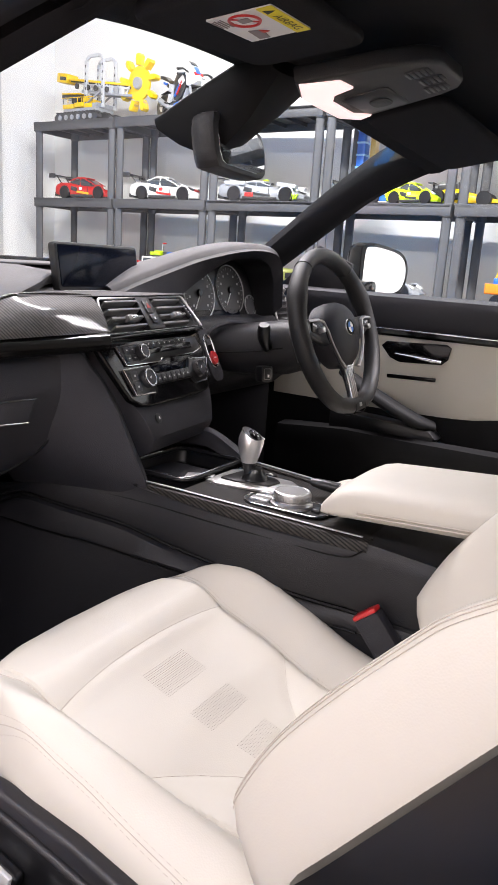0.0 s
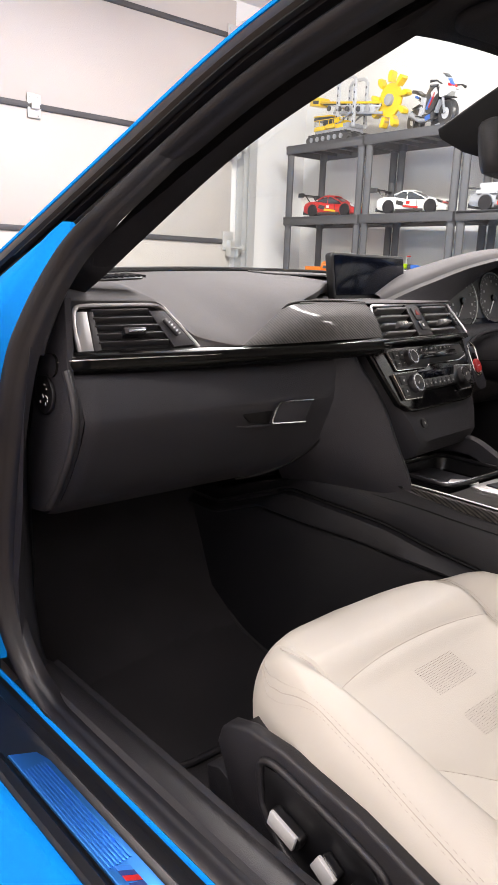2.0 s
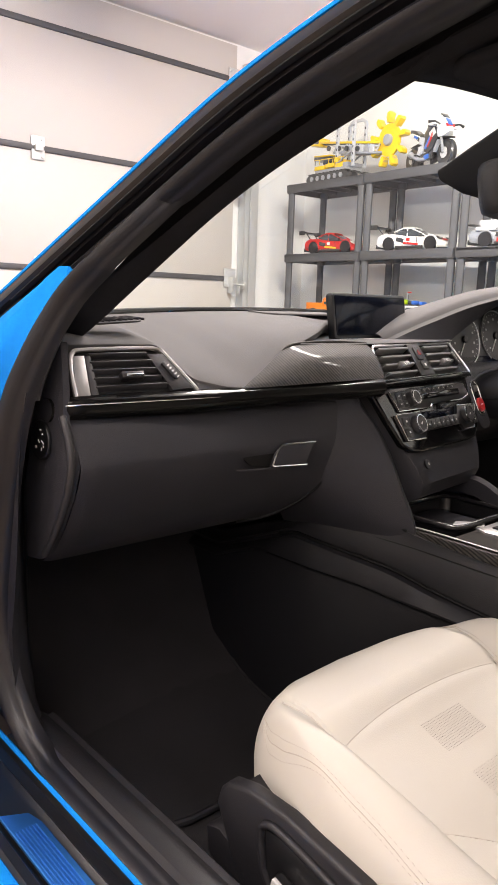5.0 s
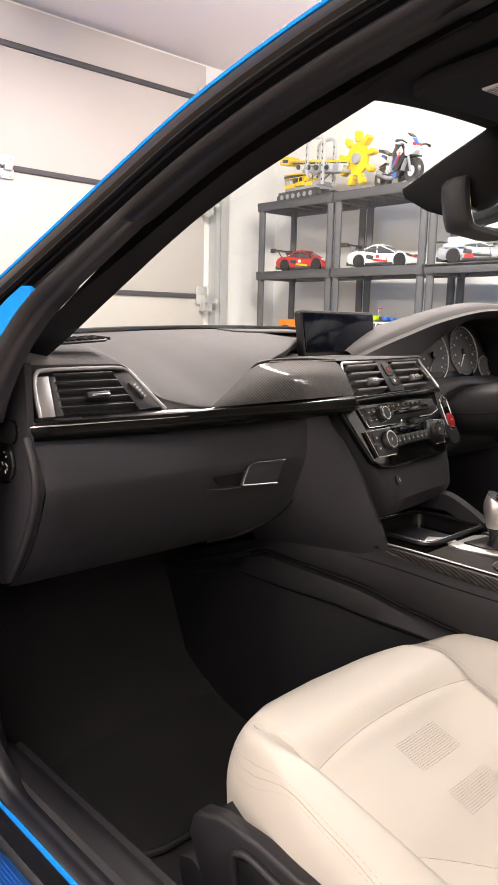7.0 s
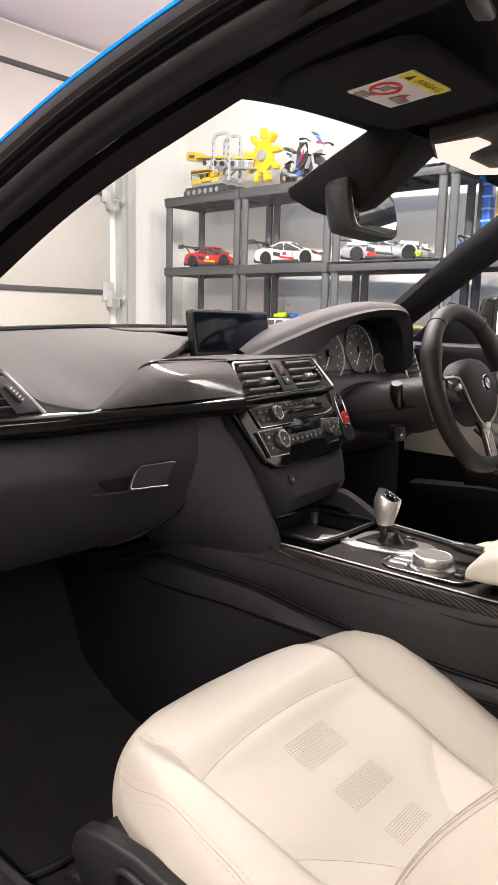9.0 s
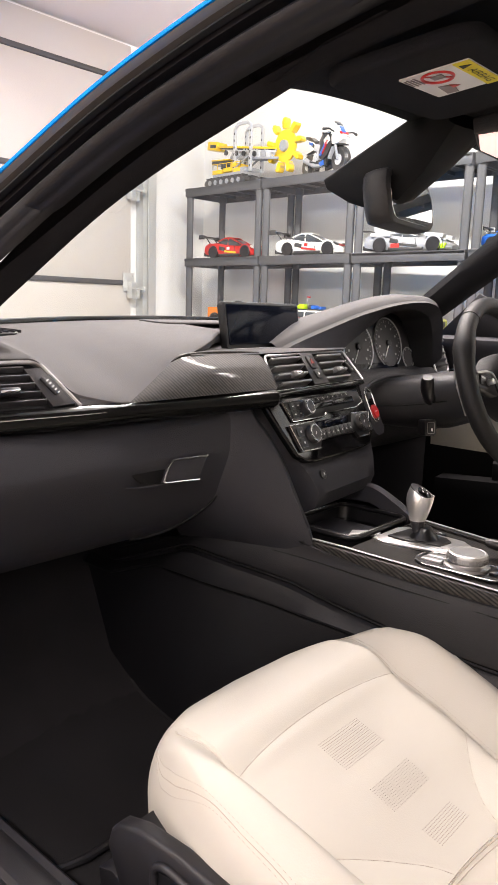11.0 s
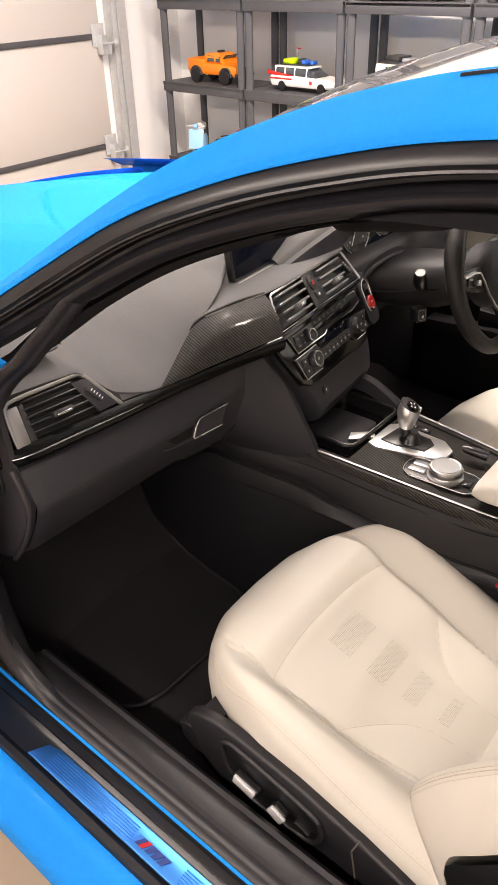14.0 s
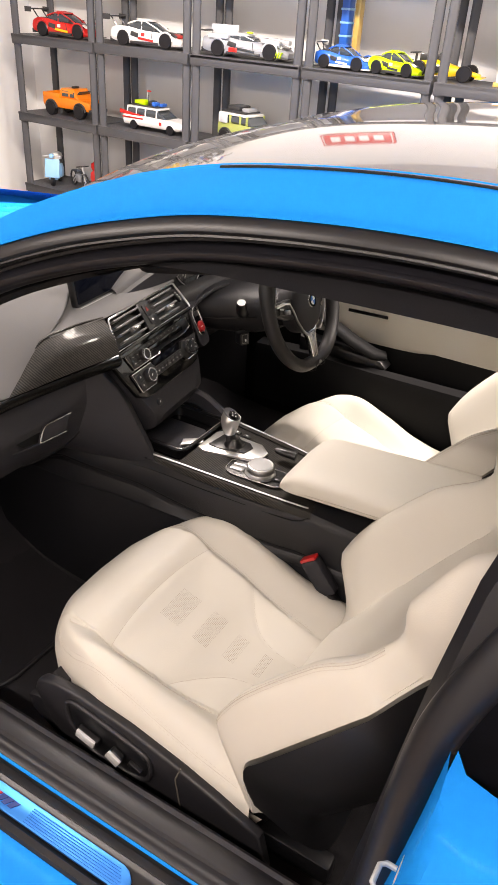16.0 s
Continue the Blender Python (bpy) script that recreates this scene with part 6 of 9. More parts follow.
part("hood_inner", grid([[(-0.918, q.x, q.y) for q in inner], [(-0.955, q.x * 0.985 + 0.006, q.y - 0.004) for q in inner], [(-0.992, q.x * 0.97 + 0.012, q.y - 0.008) for q in inner]]), SMOOTHBLACK, bin_)
IM = face_at((-0.978, 0.40, 0.945), (0, 1, 0), (-0.25, 0, 0.97))
clu = part("instrument_panel", slab([(-0.165, -0.065), (0.165, -0.065), (0.165, 0.095), (0.02, 0.110), (-0.10, 0.075), (-0.165, 0.035)], 0.006, IM @ pose(0, 0, -0.006), 0.002), SMOOTHBLACK, car, "dark instrument cluster with two round gauges")
for u, v, r in ((-0.083, 0.006, 0.060), (0.050, 0.013, 0.060), (0.135, -0.026, 0.026)):
    part("gauge_ring", rod([IM @ Vector((u + r * math.cos(t), v + r * math.sin(t), 0.003)) for t in [radians(-60 + 300 * k / 40) for k in range(41)]], 0.0016, 6), SILVERGREY, clu, "thin silver gauge ring")
    part("gauge_face", cyl(r * 0.95, r * 0.95, 0.002, IM @ pose(u, v, 0), 40), GAUGE, clu, "dark grey gauge face")
    n = 24 if r > 0.05 else 8
    bm = bmesh.new()
    for k in range(n):
        t = radians(-50 + 280 * k / (n - 1))
        box((0.006 if k % 2 == 0 else 0.003, 0.0012, 0.0006), IM @ pose(u + r * 0.86 * math.cos(t), v + r * 0.86 * math.sin(t), 0.0026, 0, 0, math.degrees(t)), bm=bm)
    tagged(part("gauge_tick", bm, GAUGEPRINT, clu, smooth=False), kind="stuff")
    if r > 0.05:
        bm = bmesh.new()
        for k in range(9):
            t = radians(-45 + 270 * k / 8)
            box((0.006, 0.005, 0.0005), IM @ pose(u + r * 0.66 * math.cos(t), v + r * 0.66 * math.sin(t), 0.0026), bm=bm)
        tagged(part("gauge_print", bm, GAUGEPRINT, clu, smooth=False), kind="stuff")
        part("needle", box((0.046, 0.002, 0.002), IM @ pose(u - 0.012, v - 0.018, 0.005, 0, 0, 52), 0.0005), WHITEPLASTIC, clu)
        part("needle_hub", cyl(0.009, 0.008, 0.006, IM @ pose(u, v, 0.002), 20, 0.001), SMOOTHBLACK, clu)
part("display_strip", box((0.20, 0.030, 0.002), IM @ pose(-0.02, -0.048, 0.001), 0.0005), SCREEN, clu)
# lower driver dash
rows = []
for y in [lerp(0.13, 0.74, k / 24) for k in range(25)]:
    e = max(0, (y - 0.60) / 0.14)
    rows.append([(-0.972, y, 0.902 - 0.01 * e), (-0.938 - 0.03 * e, y, 0.895 - 0.01 * e), (-0.926 - 0.03 * e, y, 0.883 - 0.01 * e), (-0.918 - 0.03 * e, y, 0.855), (-0.910 - 0.03 * e, y, 0.80), (-0.912 - 0.03 * e, y, 0.765), (-0.93 - 0.03 * e, y, 0.735), (-1.0, y, 0.70), (-1.2, y, 0.68)])
lowd = part("lower_dash", grid(rows), CONSOLE, car, "black lower dashboard on the driver's side")
part("column_switch", slab(rounded(0.028, 0.034, 0.005), 0.030, face_at((-0.792, 0.300, 0.793), (0.5, 0.87, 0), (-0.12, 0, 1)), 0.003), SMOOTHBLACK, lowd, "small black switch with a white mark")
CSM = face_at((-0.792, 0.300, 0.793), (0.5, 0.87, 0), (-0.12, 0, 1))
part("switch_mark", box((0.004, 0.006, 0.001), CSM @ pose(0.002, -0.004, 0.0306)), WHITEPLASTIC, lowd, smooth=False)
part("switch_edge", rod([CSM @ Vector((x, y, 0.0302)) for x, y in rounded(0.017, 0.023, 0.003, 4)], 0.0006, 6, True), VENTSATIN, lowd, "thin bright switch edge")
part("lower_arch", rod(smooth_line([(-0.900, 0.215, 0.850), (-0.895, 0.25, 0.880), (-0.890, 0.31, 0.893), (-0.890, 0.38, 0.890), (-0.895, 0.46, 0.872)], 20), 0.005, 8), DASH, lowd)
DV = face_at((-0.955, 0.67, 0.915), (-0.15, 1, 0), (-0.35, 0, 0.94))
dv = part("air_vent", slab(rounded(0.10, 0.075, 0.012), 0.008, DV @ pose(0, 0, -0.008), 0.002), SMOOTHBLACK, car, "driver's outer air vent")
part("vent_surround", rod([DV @ Vector((x, y, 0.001)) for x, y in rounded(0.10, 0.075, 0.012)], 0.003, 8, True), SATIN, dv, "satin chrome vent edge")
for k in range(4):
    part("slat", box((0.085, 0.0035, 0.02), DV @ pose(0, -0.024 + 0.016 * k, 0, -35, 0, 0), 0.001), PLASTIC, dv)

# central screen
SM = face_at((-0.984, -0.006, 0.999), (-0.09, 1, 0), (-0.16, 0, 1))
scr = part("display_screen", slab(rounded(0.250, 0.086, 0.007), 0.016, SM @ pose(0, 0, -0.015), 0.003), SMOOTHBLACK, car, "freestanding dark display screen on the dashboard")
part("glass", slab(rounded(0.238, 0.074, 0.004), 0.002, SM @ pose(0, 0.001, 0.0005), 0.0006), SCREEN, scr, "dark glossy glass")
part("screen_foot", box((0.20, 0.03, 0.03), SM @ pose(0, -0.048, -0.016), 0.005), DASH, scr)
part("screen_base_trim", rod([SM @ Vector((x, -0.046, 0.006)) for x in (-0.12, 0, 0.12)], 0.003, 8), SATIN, scr, "slim silver strip below the glass")

# ---- car: roof lining, visors, mirror ----
rows = []
for i in range(27):
    f = i / 26
    x = lerp(-0.66, 0.75, f)
    row = []
    for k in range(25):
        g = k / 24 * 2 - 1
        w = table(x, [(-0.66, 0.535), (-0.3, 0.575), (0.75, 0.56)])
        z = table(x, [(-0.66, 1.298), (-0.58, 1.310), (-0.45, 1.325), (-0.3, 1.338), (0, 1.345), (0.4, 1.31), (0.75, 1.24)])
        row.append((x + 0.11 * g * g * max(0, 1 - f * 5), g * w, z + 0.015 * (1 - g * g) - 0.045 * abs(g) ** 5))
    rows.append(row)
part("headliner", grid(rows), CLOTH, car, "dark cloth headliner")
for s in (-1, 1):
    # windscreen pillar lining from the door seal to the glass
    a = [Vector(r[0]) for r in rail_strip([(0.066, 0.070)], s) if -1.06 < r[0][0] < -0.27]
    rows = []
    n = len(a)
    for k, p in enumerate(a):
        f = k / (n - 1)
        g = Vector((table(f, [(0, -1.08), (0.45, -0.80), (0.62, -0.66), (0.8, -0.52), (1, -0.30)]), 0, 0))
        q = smooth_line([(-1.06, 0.580, 0.980), (-0.985, 0.570, 1.034), (-0.90, 0.556, 1.096), (-0.764, 0.545, 1.200), (-0.616, 0.540, 1.296), (-0.5, 0.535, 1.312), (-0.3, 0.525, 1.320)] if s > 0 else [(-1.04, s * 0.672, 0.920), (-0.957, s * 0.640, 0.980), (-0.815, s * 0.580, 1.110), (-0.743, s * 0.559, 1.155), (-0.653, s * 0.540, 1.198), (-0.536, s * 0.516, 1.252), (-0.42, s * 0.506, 1.274), (-0.29, s * 0.498, 1.296)], n)[k]
        mid = p.lerp(q, 0.5) + Vector((0.012, -s * 0.016, -0.004))
        rows.append([p, p.lerp(mid, 0.5) + Vector((0.005, -s * 0.004, -0.003)), mid, mid.lerp(q, 0.6) + Vector((0.004, -s * 0.003, 0.0)), q, q + Vector((-0.02, s * 0.02, 0.012))])
    part("pillar_trim", grid(rows), CLOTH, car, "dark cloth windscreen pillar lining")
rows = []
for k in range(25):
    g = k / 24 * 2 - 1
    x = -0.535 - 0.105 * (1 - g * g)
    z = 1.240 + 0.072 * (1 - g * g)
    rows.append([(x - 0.03, g * 0.545, z + 0.010), (x - 0.010, g * 0.545, z - 0.002), (x + 0.01, g * 0.545, z), (x + 0.06, g * 0.545, z + 0.022), (x + 0.12, g * 0.545, z + 0.035)])
part("header_trim", grid(rows), CLOTH, car, "dark trim along the top of the windscreen")


def visor(yc, s):
    m = face_at((-0.458, yc, 1.277), (0.16 * s, 1, 0.12 * -s), (0.98, 0.0, 0.13))
    return part("sun_visor", slab(rounded(0.34, 0.150, 0.03), 0.016, m @ pose(0, 0, -0.008), 0.006, 3), CLOTH, car, "dark cloth sun visor folded up"), m


pv, PVM = visor(-0.335, -1)
visor(0.335, 1)
# warning label: card with a yellow band, a red ring and rows of print
LM = PVM @ pose(-0.045, 0.013, 0.0) @ Matrix.Diagonal((1.42, 0.82, 1, 1))
part("warning_label", slab(rounded(0.086, 0.084, 0.002), 0.0012, LM @ pose(0, 0, 0.0082)), WHITEPLASTIC, pv, "white safety label with a yellow band and red ring", smooth=False)
LZ = 0.0098
part("label_band", box((0.0858, 0.019, 0.0008), LM @ pose(0, 0.0323, LZ)), YELLOW, pv, "yellow label band", smooth=False)
part("label_ring", rod([LM @ Vector((-0.022 + 0.017 * math.cos(t), -0.006 + 0.017 * math.sin(t), LZ)) for t in [2 * math.pi * k / 28 for k in range(28)]], 0.0016, 6, True), RED, pv, "red prohibition ring")
part("label_slash", box((0.032, 0.0026, 0.0008), LM @ pose(-0.022, -0.006, LZ, 0, 0, 45)), RED, pv, smooth=False)
part("label_print", box((0.012, 0.014, 0.0006), LM @ pose(-0.022, -0.006, LZ + 0.0002)), GREYPRINT, pv, smooth=False)
part("label_print", slab([(-0.005, -0.006), (0.005, -0.006), (0, 0.006)], 0.0006, LM @ pose(-0.031, 0.0325, LZ + 0.0004)), PRINTBLACK, pv, smooth=False)
td = bpy.data.curves.new("label_text", "FONT")
td.body, td.size, td.align_x, td.align_y = "AIRBAG", 0.0150, "CENTER", "CENTER"
td.materials.append(PRINTBLACK)
tx = new("label_text", td)
tx.parent = pv
tx.matrix_basis = LM @ pose(0.007, 0.0322, LZ + 0.0008)
for k in range(4):
    part("label_print", box((0.024 - 0.004 * (k % 2), 0.0016, 0.0006), LM @ pose(-0.026, -0.027 - 0.004 * k, LZ + 0.0002)), GREYPRINT, pv, smooth=False)
part("label_print", slab([(-0.016, -0.004), (0.014, -0.008), (0.016, 0.006), (0, 0.010), (-0.012, 0.006)], 0.0006, LM @ pose(0.022, -0.018, LZ)), GREYPRINT, pv, smooth=False)
part("label_print", slab([(-0.006, -0.003), (0.006, -0.004), (0.004, 0.006)], 0.0006, LM @ pose(0.014, -0.006, LZ + 0.0004)), RED, pv, smooth=False)

# overhead console with the lit map lamp
OM = face_at((-0.452, 0.0, 1.287), (0, 1, 0), (0.975, 0, 0.20))
oh = part("overhead_console", slab([(-0.140, -0.072), (-0.08, -0.094), (0.05, -0.096), (0.092, -0.076), (0.084, 0.06), (0.072, 0.092), (0.05, 0.104), (-0.05, 0.104), (-0.080, 0.088), (-0.105, 0.04)], 0.024, OM @ pose(0, 0, -0.016), 0.005, 3), OVERHEAD, car, "dark grey overhead console with a lit map lamp")
part("map_lamp", slab([(-0.136, -0.068), (-0.08, -0.091), (0.05, -0.093), (0.089, -0.072), (0.082, -0.050), (0.05, -0.068), (-0.03, -0.066), (-0.058, -0.050), (-0.066, -0.018), (-0.106, -0.020)], 0.006, OM @ pose(0, 0, 0.0055), 0.002), DOME, oh, "glowing pinkish map lamp lens")
part("switch_block", slab(rounded(0.10, 0.070, 0.01), 0.004, OM @ pose(0.022, -0.018, 0.006), 0.001), SMOOTHBLACK, oh)
part("lamp_switch", slab(rounded(0.040, 0.030, 0.012), 0.004, OM @ pose(0.030, -0.014, 0.008), 0.001), PLASTIC, oh)
for k in range(3):
    u = -0.042 + 0.042 * k
    part("speaker_slot", slab(rounded(0.032, 0.034, 0.006), 0.002, OM @ pose(u, 0.074 - 0.006 * abs(k - 1), 0.0075), 0.0006), SMOOTHBLACK, oh, "dark louvred slot")
    for j in range(4):
        part("louvre", box((0.028, 0.002, 0.002), OM @ pose(u, 0.063 - 0.006 * abs(k - 1) + 0.0075 * j, 0.0100)), OVERHEAD, oh, smooth=False)

# interior mirror and its sensor housing
rows = []
tip = Vector((-0.785, -0.098, 1.226))
for f, wl, wr, h in ((0.0, 0.003, 0.02, 0.006), (0.12, 0.008, 0.06, 0.044), (0.25, 0.014, 0.085, 0.072), (0.45, 0.018, 0.10, 0.084), (0.7, 0.020, 0.12, 0.066), (1.0, 0.022, 0.13, 0.03)):
    c = tip.lerp(Vector((-0.595, -0.070, 1.326)), f)
    up = Vector((-0.45, 0, 0.9))
    ring = []
    for k in range(18):
        t = 2 * math.pi * k / 18
        cx, sx = math.cos(t), math.sin(t)
        ring.append(c + Vector((0.35 * cx * wl, (wr if cx > 0 else wl) * cx, 0)) + up * (0.014 if sx > 0 else h) * sx)
    rows.append(ring)
part("mirror_base", capped(rows), MATTE, car, "black sensor housing behind the interior mirror")
MM = face_at((-0.695, -0.004, 1.206), (-0.215, 0.976, 0.02), (-0.16, 0.0, 0.98))
rows = []
for d, sc in ((-0.038, 0.30), (-0.037, 0.66), (-0.033, 0.86), (-0.024, 0.96), (-0.010, 1.0), (0.004, 1.0), (0.0095, 0.985), (0.0115, 0.955)):
    ol = [(-0.118, -0.020), (-0.112, -0.034), (-0.09, -0.039), (0.06, -0.038), (0.105, -0.030), (0.118, -0.014), (0.119, 0.010), (0.108, 0.028), (0.08, 0.035), (-0.09, 0.036), (-0.112, 0.028), (-0.119, 0.008)]
    rows.append([MM @ Vector((1.06 * p.x * sc, 1.1 * p.y * sc, d)) for p in smooth_line([(x, y, 0) for x, y in ol + ol[:1]], 49)[:48]])
mir = part("interior_mirror", capped(rows), OVERHEAD, car, "black interior mirror on its stalk")
part("mirror_glass", slab([(1.03 * x, 1.10 * y) for x, y in ((-0.108, -0.018), (-0.10, -0.029), (-0.086, -0.032), (0.058, -0.031), (0.098, -0.024), (0.109, -0.011), (0.110, 0.008), (0.100, 0.023), (0.076, 0.029), (-0.086, 0.030), (-0.103, 0.023), (-0.109, 0.007))], 0.002, MM @ pose(0, 0, 0.0108), 0.0006), MIRROR, mir, "clear mirror glass", smooth=False)
part("mirror_stalk", rod([MM @ Vector((0.0, 0.01, -0.02)), (-0.71, 0.0, 1.24), (-0.70, 0.0, 1.28)], 0.013, 12), SMOOTHBLACK, mir)

# ---- car: driver's door and far side ----
DYI = 0.752
rows = []
for x in [lerp(-1.0, 0.3, k / 26) for k in range(27)]:
    rows.append([(x, 0.80, 0.972), (x, DYI + 0.010, 0.974), (x, DYI - 0.004, 0.965), (x, DYI - 0.008, 0.940), (x, DYI, 0.905), (x, DYI + 0.006, 0.882)])
ddoor = part("door_upper_trim", grid(rows), DASH, car, "black upper trim of the driver's door")
part("gloss_strip", grid([[(x, DYI + 0.004, 0.885), (x, DYI - 0.004, 0.882), (x, DYI - 0.006, 0.872), (x, DYI, 0.866)] for x in [lerp(-0.98, 0.3, k / 10) for k in range(11)]]), PIANO, ddoor, "gloss black strip")
part("strip_chrome", rod([(x, DYI - 0.005, 0.884) for x in (-0.97, -0.6, -0.2, 0.3)], 0.002, 6), CHROME, ddoor, "chrome line")
rows = []
for x in [lerp(-1.0, 0.3, k / 40) for k in range(41)]:
    zb = table(x, [(-1.0, 0.655), (-0.75, 0.655), (-0.53, 0.665), (-0.3, 0.70), (0.3, 0.74)])
    rows.append([(x, DYI + 0.004, 0.868), (x, DYI + 0.006, 0.84), (x, DYI + 0.003, 0.79), (x, DYI - 0.002, 0.74), (x, DYI - 0.003, 0.69), (x, DYI, zb), (x, DYI + 0.012, zb - 0.006)])
part("door_panel", grid(rows), LEATHER2, ddoor, "cream leather door panel")
part("lower_panel", grid([[(x, DYI + 0.004, 0.70), (x, DYI - 0.004, 0.66), (x, DYI - 0.012, 0.60), (x, DYI - 0.02, 0.45), (x, DYI - 0.01, 0.30)] for x in [lerp(-1.05, 0.3, k / 12) for k in range(13)]]), MATTE, ddoor, "black lower door panel")
part("door_pocket", grid([[(x, DYI - 0.012 - 0.05 * b, 0.62 - d), (x, DYI - 0.06 - 0.03 * b, 0.615 - d), (x, DYI - 0.07 - 0.03 * b, 0.56 - d), (x, DYI - 0.06, 0.40)] for x, b, d in ((-0.95, 0, 0.02), (-0.75, 0.5, 0.0), (-0.55, 0.8, 0.0), (-0.3, 0.6, 0.0), (0.2, 0.2, 0.0))]), MATTE, ddoor, "black door pocket")
HMD = face_at((-0.596, DYI + 0.001, 0.831), (1, 0, 0.03), (0, 0, 1))
part("handle_recess", slab([(-0.092, 0.012), (-0.078, 0.024), (0.080, 0.026), (0.092, 0.018), (0.086, -0.012), (0.070, -0.026), (-0.040, -0.028), (-0.066, -0.018)], 0.008, HMD @ pose(0, 0, 0.0), 0.002), PIANO, ddoor, "gloss black door handle recess")
part("door_handle", rod([HMD @ Vector(p) for p in ((-0.050, -0.006, 0.010), (0.0, -0.010, 0.016), (0.05, -0.016, 0.016), (0.070, -0.018, 0.010))], [0.004, 0.006, 0.007, 0.005], 10, flat=0.7), CHROME, ddoor, "chrome door release")
part("badge_plate", box((0.13, 0.004, 0.010), pose(-0.60, DYI - 0.003, 0.765, 0, -2, 0), 0.001), PIANO, ddoor, "small dark trim plate")
part("pull_handle", rod([(-0.78, DYI - 0.02, 0.76), (-0.70, DYI - 0.05, 0.725), (-0.62, DYI - 0.055, 0.69), (-0.55, DYI - 0.045, 0.660), (-0.52, DYI - 0.02, 0.652)], [0.02, 0.026, 0.028, 0.026, 0.018], 14, flat=0.62), MATTE, ddoor, "black door pull")
part("armrest_base", slab([(-0.80, 0.66), (-0.66, 0.655), (-0.52, 0.645), (-0.5, 0.625), (-0.52, 0.60), (-0.80, 0.60)], 0.06, face_at((0, DYI + 0.005, 0), (1, 0, 0), (0, 0, 1)), 0.012), SMOOTHBLACK, ddoor)
part("outer_skin", grid([[(x, 0.80, 0.965), (x, 0.86, 0.94), (x, 0.905, 0.84), (x, 0.92, 0.65), (x, 0.90, 0.40)] for x in (-1.0, -0.5, 0.0, 0.5)]), BLUE, ddoor, "glossy blue door skin")
# door mirror outside the driver's window
EMX = face_at((-0.80, 0.985, 1.025), (0.38, 0.92, 0), (0, 0, 1))
rows = []
for d, sc in ((-0.09, 0.35), (-0.075, 0.68), (-0.045, 0.92), (-0.01, 1.0), (0.012, 1.0), (0.014, 0.96)):
    ol = [(-0.105, -0.05), (-0.07, -0.068), (0.02, -0.07), (0.075, -0.055), (0.095, -0.015), (0.09, 0.03), (0.06, 0.058), (0.0, 0.072), (-0.075, 0.078), (-0.103, 0.06)]
    ol = [(p.x, p.y) for p in smooth_line([(x, y, 0) for x, y in ol + ol[:1]], 41)[:40]]
    rows.append([EMX @ Vector((x * sc, y * sc, d)) for x, y in ol])
em = part("door_mirror", capped(rows), PIANO, car, "dark door mirror outside the driver's window")
part("mirror_glass", slab([(x * 0.87, y * 0.86) for x, y in ol], 0.002, EMX @ pose(0, 0, 0.0135), 0.0006), MIRROR, em, "clear mirror glass", smooth=False)
part("mirror_arm", box((0.06, 0.12, 0.05), pose(-0.82, 0.88, 0.975), 0.015), PIANO, em)
part("mirror_sail", slab([(-1.02, 0.965), (-0.80, 0.965), (-0.80, 1.04), (-0.90, 1.085)], 0.012, face_at((0, 0.775, 0), (1, 0, 0), (0, 0, 1)), 0.003), PLASTIC, car, "black mirror corner trim")
# driver side window
rows = []
for x in [lerp(-0.80, 0.35, k / 12) for k in range(13)]:
    zt = table(x, [(-0.8, 1.10), (-0.6, 1.20), (-0.4, 1.28), (-0.1, 1.31), (0.35, 1.28)])
    rows.append([(x, -side_y(z) - 0.02, z) for z in (0.965, lerp(0.965, zt, 0.5), zt)])
dw = part("side_window", grid(rows), GLASS, car, "clear driver's side window")
dw.visible_shadow = False

# ---- car: rear of the cabin, lock post, belts ----
for s in (-1, 1):
    rows = []
    for z in (0.40, 0.55, 0.70, 0.85, 0.97, 1.08, 1.18, 1.27):
        xo = table(z, [(0.40, 0.02), (0.6, 0.045), (0.85, 0.07), (1.0, 0.085), (1.1, 0.10), (1.27, 0.15)])
        xo -= 0.03 if s < 0 else 0.0
        yo = 0.735 if z < 0.95 else -side_y(z) - 0.02
        rows.append([(xo + 0.22, s * (yo - 0.08), z), (xo + 0.06, s * (yo - 0.05), z), (xo + 0.01, s * (yo - 0.03), z), (xo - 0.004, s * (yo - 0.005), z), (xo + 0.008, s * (yo + 0.015), z), (xo + 0.03, s * (yo + 0.02), z)])
    part("lock_post_trim", grid(rows), RUBBER, car, "black rubber trim on the lock post")
    part("lock_post_seal", rod(smooth_line([(0.025, s * 0.765, 0.40), (0.043, s * 0.77, 0.55), (0.056, s * 0.775, 0.72), (0.064, s * 0.772, 0.86), (0.076, s * 0.755, 0.96), (0.11, s * 0.72, 1.05), (0.17, s * 0.66, 1.16)], 30), 0.024, 12), RUBBER, car, "fat black rubber door seal")
    rows = []
    for z in (0.36, 0.5, 0.65, 0.80, 0.88, 0.93, 0.947, 0.952):
        xo = table(z, [(0.36, 0.06), (0.65, 0.10), (0.85, 0.125), (0.99, 0.14)])
        xo -= 0.075 if s < 0 else 0.0
        b = table(z, [(0.36, 0.9), (0.7, 0.92), (0.88, 0.895), (0.93, 0.875), (0.947, 0.855), (0.952, 0.80)])
        rows.append([(xo + 0.02, s * 0.745, z), (xo + 0.028, s * 0.765, z), (xo + 0.034, s * 0.80, z), (xo + 0.036, s * (b - 0.03), z), (xo + 0.05, s * (b - 0.008), z), (xo + 0.08, s * b, z), (xo + 0.9, s * (b + 0.02), z + 0.02)])
    part("rear_quarter", grid(rows), BLUE, car, "glossy blue rear quarter and lock post")
bm = bmesh.new()
